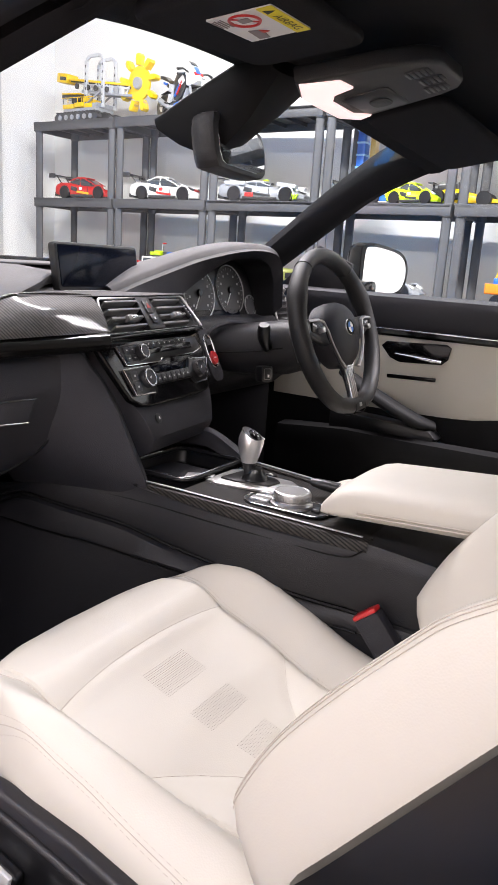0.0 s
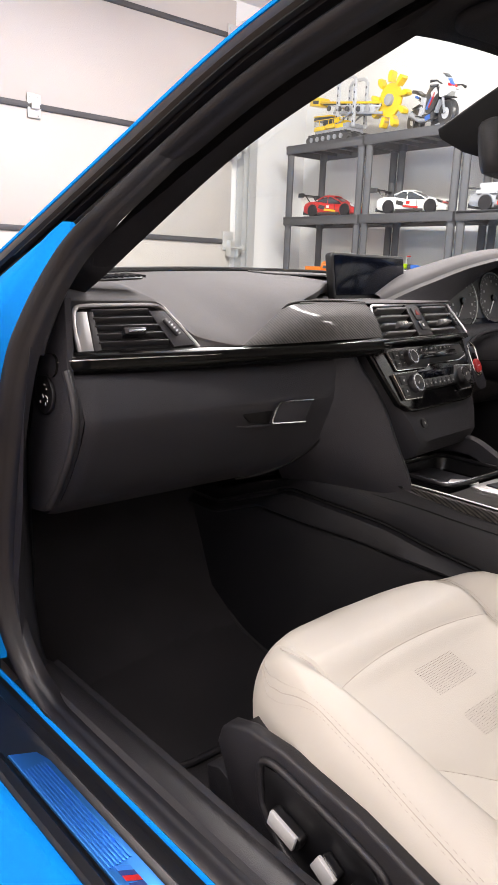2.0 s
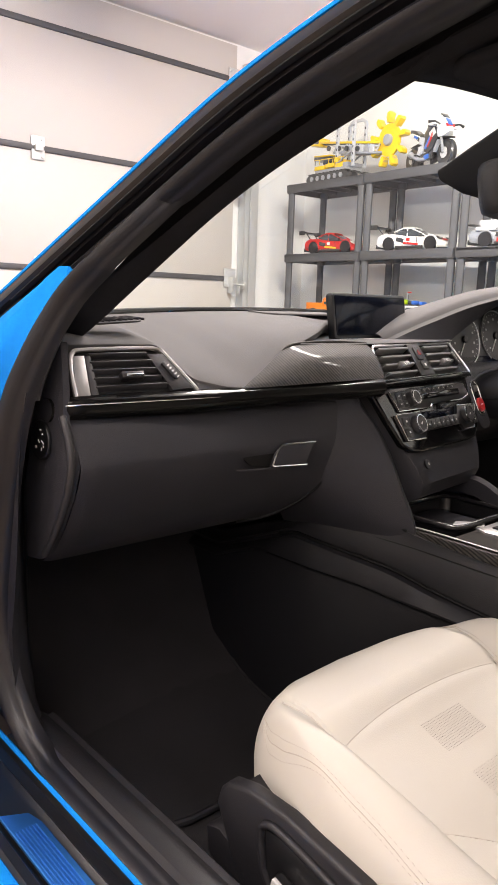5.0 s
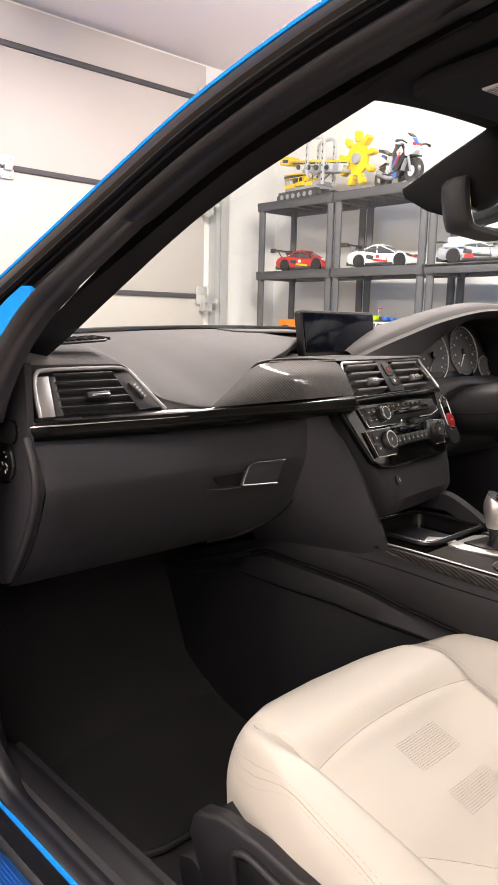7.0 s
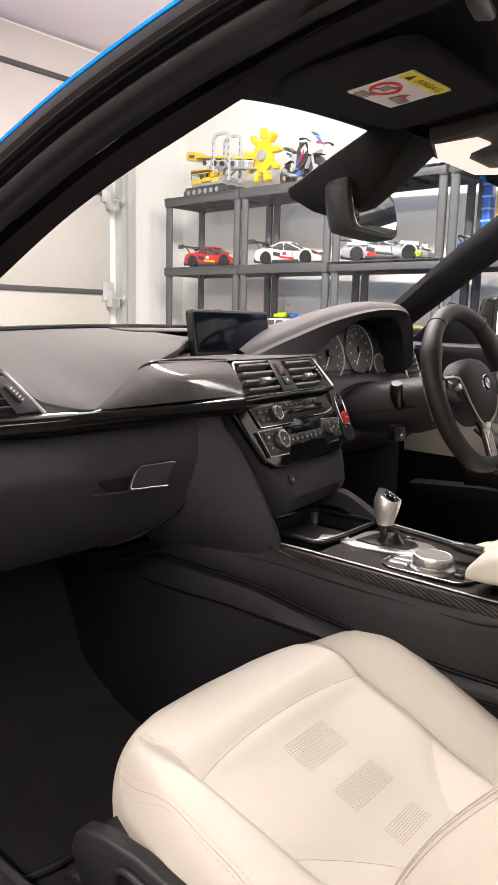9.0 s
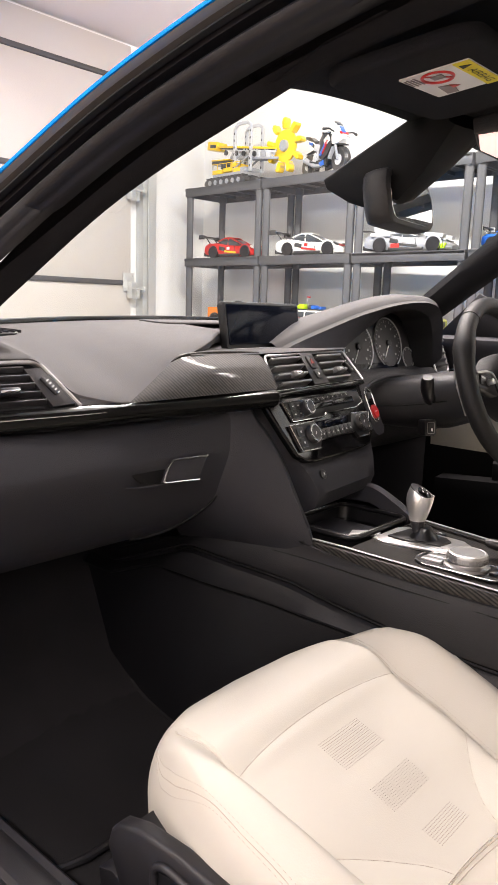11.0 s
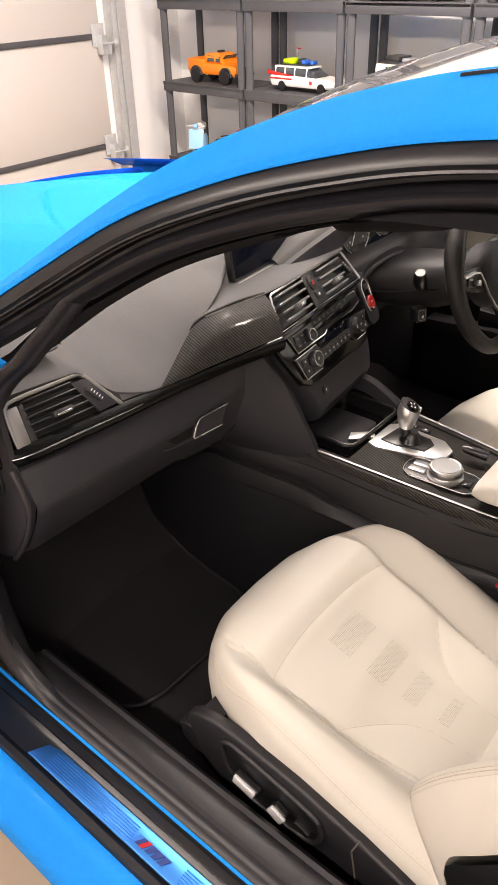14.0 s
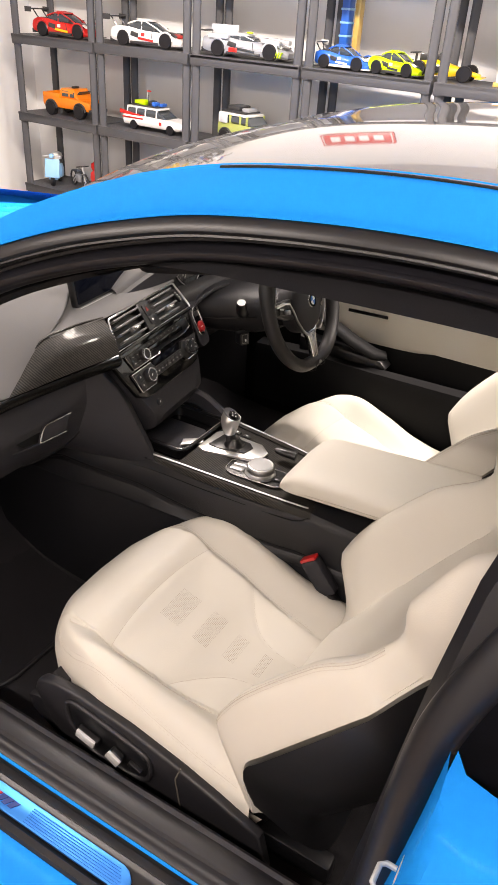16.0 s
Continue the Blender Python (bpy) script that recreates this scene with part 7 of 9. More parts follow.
rod([(0.110, -0.815, 0.79), (0.066, -0.815, 0.79), (0.060, -0.82, 0.79), (0.060, -0.842, 0.79), (0.066, -0.847, 0.79), (0.110, -0.847, 0.79)], 0.0034, 8, bm=bm)
box((0.008, 0.035, 0.075), pose(0.084, -0.83, 0.785), 0.003, bm=bm)
part("door_striker", bm, GALV, car, "steel door striker loop")
rows = [[(x, y, z) for y in (-0.68, -0.4, 0, 0.4, 0.68)] for x, z in ((0.30, 0.22), (0.34, 0.42), (0.40, 0.50), (0.75, 0.52), (0.85, 0.60), (1.02, 1.05), (1.06, 1.08))]
part("rear_bench", grid(rows), SMOOTHBLACK, car, "dark rear bench")
rows = [[(x, s * 0.66, z) for x in (0.1, 0.4, 0.7, 1.0)] for s, z in ((-1, 0.25), (-1, 0.9), (-1, 1.0))]
part("rear_side_panel", grid(rows), SMOOTHBLACK, car, "dark rear side panel")
rows = [[(x, -s * 0.66, z) for x in (0.1, 0.4, 0.7, 1.0)] for s, z in ((-1, 0.25), (-1, 0.9), (-1, 1.0))]
part("rear_side_panel", grid(rows), SMOOTHBLACK, car, "dark rear side panel")
# bulkhead ahead of the footwells
part("bulkhead", grid([[(x, y, z) for y in (-0.72, -0.3, 0, 0.3, 0.72)] for x, z in ((-1.30, 0.40), (-1.36, 0.60), (-1.34, 0.97))]), CARPET, car, "black carpeted bulkhead")
# wheels, so that the car stands on the floor
for x in (-1.55, 1.26):
    for s in (-1, 1):
        wm = pose(x, s * 0.80, 0.335, 90, 0, 0)
        tyre = part("road_wheel", lathe([(0.23, -0.12), (0.31, -0.125), (0.332, -0.105), (0.335, 0.0), (0.332, 0.105), (0.31, 0.125), (0.23, 0.12)], wm, 40), RUBBER, car, "black tyre on a dark alloy rim")
        part("rim", lathe([(0.228, -0.10), (0.235, 0.0), (0.228, 0.10)], wm, 32), SATIN, tyre)
# door opening seal all round the lower opening
SEALP = smooth_line([(0.03, -0.752, 0.50), (0.0, -0.755, 0.435), (-0.10, -0.757, 0.404), (-0.45, -0.757, 0.399), (-0.80, -0.757, 0.399), (-0.90, -0.758, 0.405), (-0.960, -0.762, 0.434), (-1.002, -0.768, 0.50), (-1.014, -0.770, 0.58), (-0.992, -0.772, 0.70), (-0.945, -0.768, 0.865), (-0.914, -0.752, 0.945), (-0.880, -0.722, 1.02), (-0.836, -0.702, 1.063)], 80) + [Vector(r[0]) for r in rail_strip([(0.047, 0.030)], -1) if r[0][0] > -0.80]


def seal_sweep(pts, prof):
    """Sweeps (towards the opening, inward) pairs; the first grows with the second table of widths."""
    rows = []
    for i, p in enumerate(pts):
        d = (pts[min(i + 1, len(pts) - 1)] - pts[max(i - 1, 0)]).normalized()
        n = d.cross(Vector((0, 1, 0))).normalized()
        w = table(i, [(0, 0.40), (26, 0.36), (34, 0.55), (44, 0.80), (56, 0.80), (66, 0.66), (79, 0.5)])
        rows.append([p + n * a * w + Vector((0, b, 0)) for a, b in prof])
    return rows


SEALN = 1 if (SEALP[50] - SEALP[49]).cross(Vector((0, 1, 0))).x > 0 else -1
part("opening_seal", grid(seal_sweep(SEALP, [(SEALN * a, b) for a, b in ((-0.014, 0.012), (-0.0135, 0.0), (-0.010, -0.008), (-0.003, -0.0115), (0.006, -0.0105), (0.014, -0.006), (0.018, 0.000), (0.021, 0.004), (0.025, 0.006), (0.029, 0.011), (0.030, 0.022))])), RUBBER, car, "thick black rubber door opening seal")
part("post_cover", grid([[p + Vector((0.0, 0.0, 0)), p + Vector((0.006, 0.02, 0.002)) * f, p + Vector((0.012, 0.035, 0.0)) * f, p + Vector((-0.03, 0.06, 0.0)) * f] for p, f in [(SEALP[i], table(i, [(62, 1.0), (70, 0.8), (79, 0.15)])) for i in range(62, 80)]]), PLASTIC, car, "black post cover inside the door seal")
rows = []
for z, xs, xk in ((0.38, -0.915, -0.950), (0.405, -0.925, -0.955), (0.44, -0.952, -0.985), (0.50, -0.968, -1.0), (0.56, -0.968, -1.004), (0.62, -0.955, -1.012), (0.68, -0.945, -1.015), (0.74, -0.938, -1.01), (0.80, -0.932, -1.0), (0.86, -0.918, -0.97), (0.90, -0.905, -0.95)):
    rows.append([(xs - 0.075, -0.752, z), (xs - 0.040, -0.754, z), (xs - 0.014, -0.756, z), (xs - 0.006, -0.756, z), (lerp(xs, xk, 0.45) + 0.004, -0.742, z), (xk + 0.004, -0.724, z), (xk - 0.006, -0.716, z), (xk - 0.05, -0.712, z)])
part("kick_cover", grid(rows), DASH, car, "black plastic cover at the foot of the windscreen post")
# emblem on the sill plate
for k, m in enumerate((BADGEBLUE, SILLDARK, REDSTART)):
    part("emblem_bar", slab([(0, 0), (0.008, 0), (0.017, 0.014), (0.009, 0.014)], 0.0015, face_at((-0.600 + 0.0082 * k, -0.829, 0.3902), (1, 0, 0), (0, 1, 0)), 0.0003), m, plate, "tricolour emblem bar", smooth=False)
for k in range(3):
    part("emblem_bar", slab([(0, 0), (0.009, 0), (0.019, 0.014), (0.006, 0.014)], 0.0015, face_at((-0.571 + 0.013 * k, -0.829, 0.3902), (1, 0, 0), (0, 1, 0)), 0.0003), SILLDARK, plate, smooth=False)

part("visor_clip", box((0.022, 0.050, 0.012), pose(-0.36, -0.368, 1.330, 0, 6, 12), 0.005, 3), GREYSLAT, car, "small grey visor clip")

# loose floor mat in the passenger footwell
mat_thing = thing("floor_mat", "black carpet floor mat with a stitched edge in the footwell", "floor mat")


def floor_z(x, y):
    return table(x, FLOORPROF) + 0.14 * max(0, (abs(y) - 0.60) / 0.10) ** 2 + 0.004 * math.sin(9 * y + 7 * x) + 0.010


rows, rim_a, rim_b = [], [], []
for k in range(25):
    x = lerp(-1.13, -0.845, k / 24)
    c = 0.085 * (1 - math.sqrt(max(0.0, 1 - max(0.0, (x + 0.93) / 0.085) ** 2)))
    ys = [lerp(-0.622 + c, -0.215 - c, j / 16) for j in range(17)]
    rows.append([(x, y, floor_z(x, y)) for y in ys])
    rim_a.append((x, ys[0], floor_z(x, ys[0]) - 0.002))
    rim_b.append((x, ys[-1], floor_z(x, ys[-1]) - 0.002))
part("mat_surface", grid(rows), MATPILE, mat_thing, "black carpet pile")
part("mat_edge", rod(rim_a + rim_b[::-1], 0.006, 8), PLASTIC, mat_thing, "black stitched mat edge")

# ---- brick-built model vehicles on the shelves ----
TM = {}


def toy_mat(name, col, rough=0.3):
    if name not in TM:
        TM[name] = mat("toy_" + name, col, rough, vary=0.05, vary_scale=30, coat=0.3)
    return TM[name]


T_RED, T_WHITE, T_GREY, T_DARK = toy_mat("red", (0.55, 0.015, 0.012)), toy_mat("white", (0.78, 0.77, 0.74)), toy_mat("grey", (0.30, 0.31, 0.33)), toy_mat("dark", (0.03, 0.03, 0.032))
T_YEL, T_BLUE, T_LIME, T_ORANGE = toy_mat("yellow", (0.85, 0.55, 0.01)), toy_mat("blue", (0.02, 0.13, 0.55)), toy_mat("lime", (0.50, 0.75, 0.01)), toy_mat("orange", (0.85, 0.22, 0.01))
T_OLIVE, T_SKY, T_GOLD, T_LGREY = toy_mat("olive", (0.34, 0.38, 0.10)), toy_mat("sky", (0.28, 0.55, 0.85)), toy_mat("gold", (0.55, 0.36, 0.10)), toy_mat("light_grey", (0.50, 0.51, 0.53))
T_GLASS = toy_mat("smoked", (0.05, 0.06, 0.07), 0.12)


def tpart(name, size, at, material, parent, r=0.003, label=""):
    return part(name, box(size, pose(*at), min(r, min(size) * 0.3)), material, parent, label)


def studs(x0, x1, y0, y1, z, material, parent, step=0.016):
    bm = bmesh.new()
    x = x0
    while x <= x1 + 1e-6:
        y = y0
        while y <= y1 + 1e-6:
            cyl(0.0045, 0.0045, 0.0034, pose(x, y, z), 8, bm=bm)
            y += step
        x += step
    return tagged(part("stud", bm, material, parent, smooth=False), kind="stuff")


def toy_wheel(x, y, r, w, parent, rim=None):
    m = pose(x, y, r, 90, 0, 0)
    t = part("wheel", lathe([(r * 0.55, -w / 2), (r * 0.92, -w / 2), (r, -w / 2 + 0.003), (r, w / 2 - 0.003), (r * 0.92, w / 2), (r * 0.55, w / 2)], m, 22), RUBBER, parent, "black toy tyre")
    own = T_GREY if rim in (None, T_DARK) else rim
    for sgn in (-1, 1):
        part("rim", lathe([(r * 0.60, sgn * w * 0.40), (r * 0.54, sgn * w * 0.44), (r * 0.50, sgn * w * 0.26), (0.001, sgn * w * 0.24)], m, 16), MATTE, t)
        bm = bmesh.new()
        for k in range(5):
            a = 2 * math.pi * k / 5 + 0.3
            box((r * 0.50, r * 0.11, w * 0.08), m @ pose(r * 0.27 * math.cos(a), r * 0.27 * math.sin(a), sgn * w * 0.36, 0, 0, math.degrees(a)), bm=bm)
        cyl(r * 0.14, r * 0.12, w * 0.10, m @ pose(0, 0, sgn * w * 0.36 - w * 0.05), 10, bm=bm)
        part("rim_spokes", bm, own, t)
    return t


def body_loft(name, stations, material, parent, label=""):
    """Stations (x, half width, z low, z high, top half width)."""
    rows = []
    for x, w, z0, z1, wt in stations:
        half = [(0, z0), (w * 0.9, z0), (w, lerp(z0, z1, 0.25)), (w, lerp(z0, z1, 0.6)), (lerp(w, wt, 0.6), lerp(z0, z1, 0.9)), (wt, z1), (0, z1)]
        rows.append([(x, y, z) for y, z in half] + [(x, -y, z) for y, z in reversed(half[1:-1])])
    return part(name, capped(rows), material, parent, label, angle=30)


def race_car(m, main, trim, label, L=0.40, wing=True, stripe=None, rim=None, low=False, second=None):
    """A long sports car with its nose along +x."""
    c = thing("model_car", label, "toy car", "model cars on the shelves", at=m)
    h = 0.132 if not low else 0.108
    second = second or main
    body_loft("body", [(-L / 2, 0.070, 0.030, 0.088, 0.055), (-L * 0.42, 0.080, 0.022, 0.100, 0.060), (-L * 0.25, 0.082, 0.016, 0.098, 0.062), (-L * 0.05, 0.076, 0.016, 0.084, 0.058), (L * 0.12, 0.078, 0.016, 0.080, 0.058), (L * 0.30, 0.082, 0.016, 0.078, 0.055), (L * 0.43, 0.080, 0.016, 0.060, 0.05), (L / 2, 0.055, 0.018, 0.040, 0.04)], main, c)
    body_loft("cabin", [(-L * 0.30, 0.050, 0.090, 0.100, 0.030), (-L * 0.18, 0.058, 0.086, h - 0.002, 0.036), (-L * 0.04, 0.058, 0.080, h, 0.038), (L * 0.08, 0.056, 0.076, h - 0.014, 0.034), (L * 0.22, 0.048, 0.074, 0.080, 0.030)], T_GLASS, c, "smoked windows")
    body_loft("roof", [(-L * 0.26, 0.036, h - 0.018, h - 0.008, 0.030), (-L * 0.10, 0.042, h - 0.002, h + 0.008, 0.034), (L * 0.03, 0.040, h - 0.004, h + 0.002, 0.032)], second, c)
    tpart("bonnet_vent", (0.05, 0.05, 0.006), (L * 0.30, 0, 0.079, 0, 7, 0), T_DARK, c, 0.002, "dark bonnet vent")
    tpart("engine_grille", (0.06, 0.07, 0.006), (-L * 0.36, 0, 0.100, 0, -4, 0), T_DARK, c, 0.002, "dark engine grille")
    for s in (-1, 1):
        part("pillar", rod([(-L * 0.28, s * 0.044, h - 0.020), (-L * 0.14, s * 0.050, h - 0.002), (-L * 0.02, s * 0.048, h - 0.002), (L * 0.12, s * 0.050, h - 0.028), (L * 0.22, s * 0.050, 0.080)], 0.004, 6), second, c)
        part("door_pillar", rod([(-L * 0.06, s * 0.060, 0.084), (-L * 0.07, s * 0.049, h - 0.002)], 0.0035, 6), main, c)
        tpart("door_line", (0.003, 0.003, 0.050), (L * 0.11, s * 0.0785, 0.052, 0, -10, 0), T_DARK, c, 0.001)
        tpart("side_intake", (0.050, 0.006, 0.024), (-L * 0.14, s * 0.079, 0.062, 0, 12, 0), T_DARK, c, 0.002, "dark side intake")
        tpart("side_skirt", (L * 0.40, 0.012, 0.014), (0, s * 0.080, 0.022), trim, c)
        tpart("headlight", (0.034, 0.022, 0.010), (L * 0.40, s * 0.055, 0.070, 0, 25, 0), T_WHITE if main != T_WHITE else T_DARK, c, 0.002, "small headlight")
        tpart("door_mirror", (0.012, 0.022, 0.010), (L * 0.14, s * 0.066, 0.094), T_DARK, c, 0.002)
        for x in (-L * 0.30, L * 0.31):
            toy_wheel(x, s * 0.076, 0.040, 0.030, c, rim)
            part("wheel_arch", rod([(x + 0.045 * math.cos(t), s * 0.084, 0.040 + 0.045 * math.sin(t)) for t in [math.pi * k / 10 for k in range(11)]], 0.005, 6), second if x > 0 else main, c)
    tpart("splitter", (0.06, 0.155, 0.006), (L * 0.46, 0, 0.014), trim, c, 0.002)
    tpart("diffuser", (0.04, 0.13, 0.024), (-L * 0.48, 0, 0.028), trim, c)
    if wing:
        tpart("wing", (0.045, 0.165, 0.006), (-L * 0.54, 0, 0.142, 0, -6, 0), T_DARK, c, 0.002, "black rear wing")
        for s in (-1, 1):
            part("wing_strut", rod([(-L * 0.44, s * 0.04, 0.095), (-L * 0.53, s * 0.04, 0.140)], 0.004, 6), T_DARK, c)
            tpart("wing_plate", (0.05, 0.004, 0.028), (-L * 0.54, s * 0.083, 0.140), trim, c, 0.001)
    if stripe:
        for s in (-1, 1):
            tpart("stripe", (L * 0.22, 0.003, 0.012), (L * 0.02, s * 0.0795, 0.040, 0, 6, 0), stripe, c, 0.001, "contrasting side stripe")
            tpart("number_plate", (0.024, 0.003, 0.018), (-L * 0.02, s * 0.079, 0.064), T_WHITE if main != T_WHITE else T_RED, c, 0.001, "plain square decal")
        tpart("stripe", (L * 0.12, 0.10, 0.003), (L * 0.40, 0, 0.068, 0, 18, 0), stripe, c, 0.001)
    studs(-L * 0.18, -L * 0.04, -0.016, 0.016, h + 0.005, second, c)
    return c


def proto_car(m):
    c = race_car(m, T_GREY, T_DARK, "grey brick-built prototype racer with lime accents", 0.50, False, T_DARK, T_DARK, True, T_LGREY)
    tpart("fin", (0.16, 0.006, 0.05), (-0.15, 0, 0.125), T_LGREY, c, 0.002)
    tpart("rear_wing", (0.05, 0.165, 0.006), (-0.245, 0, 0.118), T_DARK, c, 0.002)
    tpart("side_decal", (0.05, 0.003, 0.026), (-0.06, -0.084, 0.035), T_RED, c, 0.001, "pink-red square decal")
    for s in (-1, 1):
        tpart("fender", (0.11, 0.045, 0.022), (0.155, s * 0.065, 0.088, 0, 6, 0), T_LGREY, c, 0.006, "light grey front fender")
        tpart("fender", (0.12, 0.045, 0.022), (-0.15, s * 0.066, 0.096), T_LGREY, c, 0.006)
        tpart("lamp", (0.02, 0.014, 0.020), (0.205, s * 0.05, 0.045), T_WHITE, c, 0.002)
    for k in range(3):
        tpart("lime_strip", (0.006, 0.05, 0.028), (0.19 + 0.014 * k, -0.065, 0.032, 0, 20, 0), T_LIME, c, 0.001, "lime strip")
    tpart("lime_cap", (0.03, 0.02, 0.008), (0.0, 0, 0.120), T_LIME, c, 0.002)
    return c


def pickup(m):
    c = thing("model_pickup", "orange brick-built pickup truck with black wheels", "toy truck", "model cars on the shelves", at=m)
    body_loft("body", [(-0.20, 0.075, 0.055, 0.105, 0.072), (-0.19, 0.078, 0.05, 0.108, 0.075), (-0.03, 0.078, 0.05, 0.110, 0.075), (0.08, 0.078, 0.05, 0.112, 0.075), (0.19, 0.078, 0.05, 0.104, 0.074), (0.205, 0.07, 0.055, 0.095, 0.068)], T_ORANGE, c)
    body_loft("cab", [(-0.050, 0.070, 0.108, 0.160, 0.060), (-0.04, 0.070, 0.108, 0.168, 0.061), (0.06, 0.070, 0.108, 0.168, 0.061), (0.112, 0.071, 0.106, 0.114, 0.068)], T_ORANGE, c)
    for s in (-1, 1):
        tpart("side_window", (0.055, 0.004, 0.032), (-0.005, s * 0.0685, 0.138, s * 11, 0, 0), T_GLASS, c, 0.001, "smoked window")
        tpart("side_window", (0.035, 0.004, 0.030), (0.056, s * 0.0690, 0.135, s * 11, 0, 0), T_GLASS, c, 0.001, "smoked window")
        for x in (-0.125, 0.125):
            toy_wheel(x, s * 0.075, 0.042, 0.036, c, T_DARK)
            part("wheel_arch", rod([(x + 0.048 * math.cos(t), s * 0.080, 0.045 + 0.046 * math.sin(t)) for t in [math.pi * k / 10 for k in range(11)]], 0.007, 6), T_DARK, c)
        tpart("bed_rail", (0.15, 0.012, 0.03), (-0.125, s * 0.070, 0.118), T_ORANGE, c)
    tpart("bed_floor", (0.13, 0.12, 0.004), (-0.125, 0, 0.109), T_DARK, c, 0.001)
    tpart("tailgate", (0.012, 0.14, 0.03), (-0.196, 0, 0.118), T_ORANGE, c)
    tpart("windscreen", (0.004, 0.11, 0.045), (0.090, 0, 0.142, 0, 46, 0), T_GLASS, c, 0.001, "smoked windscreen")
    tpart("grille", (0.008, 0.10, 0.035), (0.205, 0, 0.080), T_DARK, c, 0.002)
    tpart("bumper", (0.025, 0.15, 0.018), (0.208, 0, 0.055), T_DARK, c)
    tpart("roof_lamp", (0.02, 0.05, 0.012), (0.02, 0, 0.174), T_DARK, c, 0.003)
    studs(0.12, 0.18, -0.05, 0.05, 0.107, T_ORANGE, c)
    return c


def wagon(m):
    c = thing("model_wagon", "white brick-built estate wagon with red fins and roof gear", "toy car", "model cars on the shelves", at=m)
    body_loft("body", [(-0.23, 0.062, 0.035, 0.080, 0.058), (-0.215, 0.072, 0.028, 0.084, 0.066), (-0.10, 0.074, 0.026, 0.082, 0.068), (0.10, 0.074, 0.026, 0.078, 0.068), (0.20, 0.072, 0.028, 0.074, 0.064), (0.23, 0.066, 0.034, 0.062, 0.058)], T_WHITE, c)
    body_loft("cabin", [(-0.205, 0.060, 0.080, 0.118, 0.052), (-0.19, 0.062, 0.080, 0.122, 0.054), (0.03, 0.062, 0.078, 0.122, 0.054), (0.10, 0.062, 0.076, 0.082, 0.058)], T_GLASS, c, "smoked windows")
    tpart("roof", (0.25, 0.112, 0.010), (-0.075, 0, 0.125), T_WHITE, c)
    for s in (-1, 1):
        for x in (-0.19, -0.12, -0.05, 0.035):
            tpart("pillar", (0.008, 0.006, 0.044), (x, s * 0.060, 0.102, s * 8, 0, 0), T_WHITE, c, 0.001)
        body_loft("fin", [(-0.245, 0.004, 0.082, 0.106, 0.003), (-0.15, 0.004, 0.080, 0.092, 0.003), (-0.06, 0.004, 0.080, 0.084, 0.003)], T_RED, c, "red tail fin").location = (0, s * 0.066, 0)
        tpart("red_line", (0.16, 0.004, 0.008), (-0.14, s * 0.074, 0.066), T_RED, c, 0.001)
        tpart("emblem", (0.018, 0.003, 0.018), (0.075, s * 0.0755, 0.055), T_RED, c, 0.001, "small round-cornered red patch")
        for x in (-0.135, 0.145):
            toy_wheel(x, s * 0.064, 0.028, 0.022, c, T_WHITE)
    tpart("bumper", (0.02, 0.14, 0.012), (0.232, 0, 0.040), T_LGREY, c)
    tpart("roof_rack", (0.20, 0.08, 0.006), (-0.08, 0, 0.135), T_DARK, c, 0.001)
    for k, (x, mt, sx, sz) in enumerate(((-0.15, T_LIME, 0.05, 0.022), (-0.10, T_LIME, 0.045, 0.030), (-0.05, T_DARK, 0.035, 0.026), (-0.01, T_BLUE, 0.03, 0.024), (0.03, T_BLUE, 0.025, 0.018))):
        tpart("roof_gear", (sx, 0.05, sz), (x, 0.01 * (-1) ** k, 0.138 + sz / 2), mt, c, 0.006, "box of roof gear")
    part("aerial", rod([(-0.10, 0.02, 0.16), (-0.10, 0.02, 0.215)], 0.002, 6), T_LGREY, c)
    tpart("flag", (0.03, 0.004, 0.008), (-0.085, 0.02, 0.212), T_RED, c, 0.001)
    part("aerial", rod([(-0.06, -0.02, 0.16), (-0.06, -0.02, 0.195)], 0.002, 6), T_DARK, c)
    return c


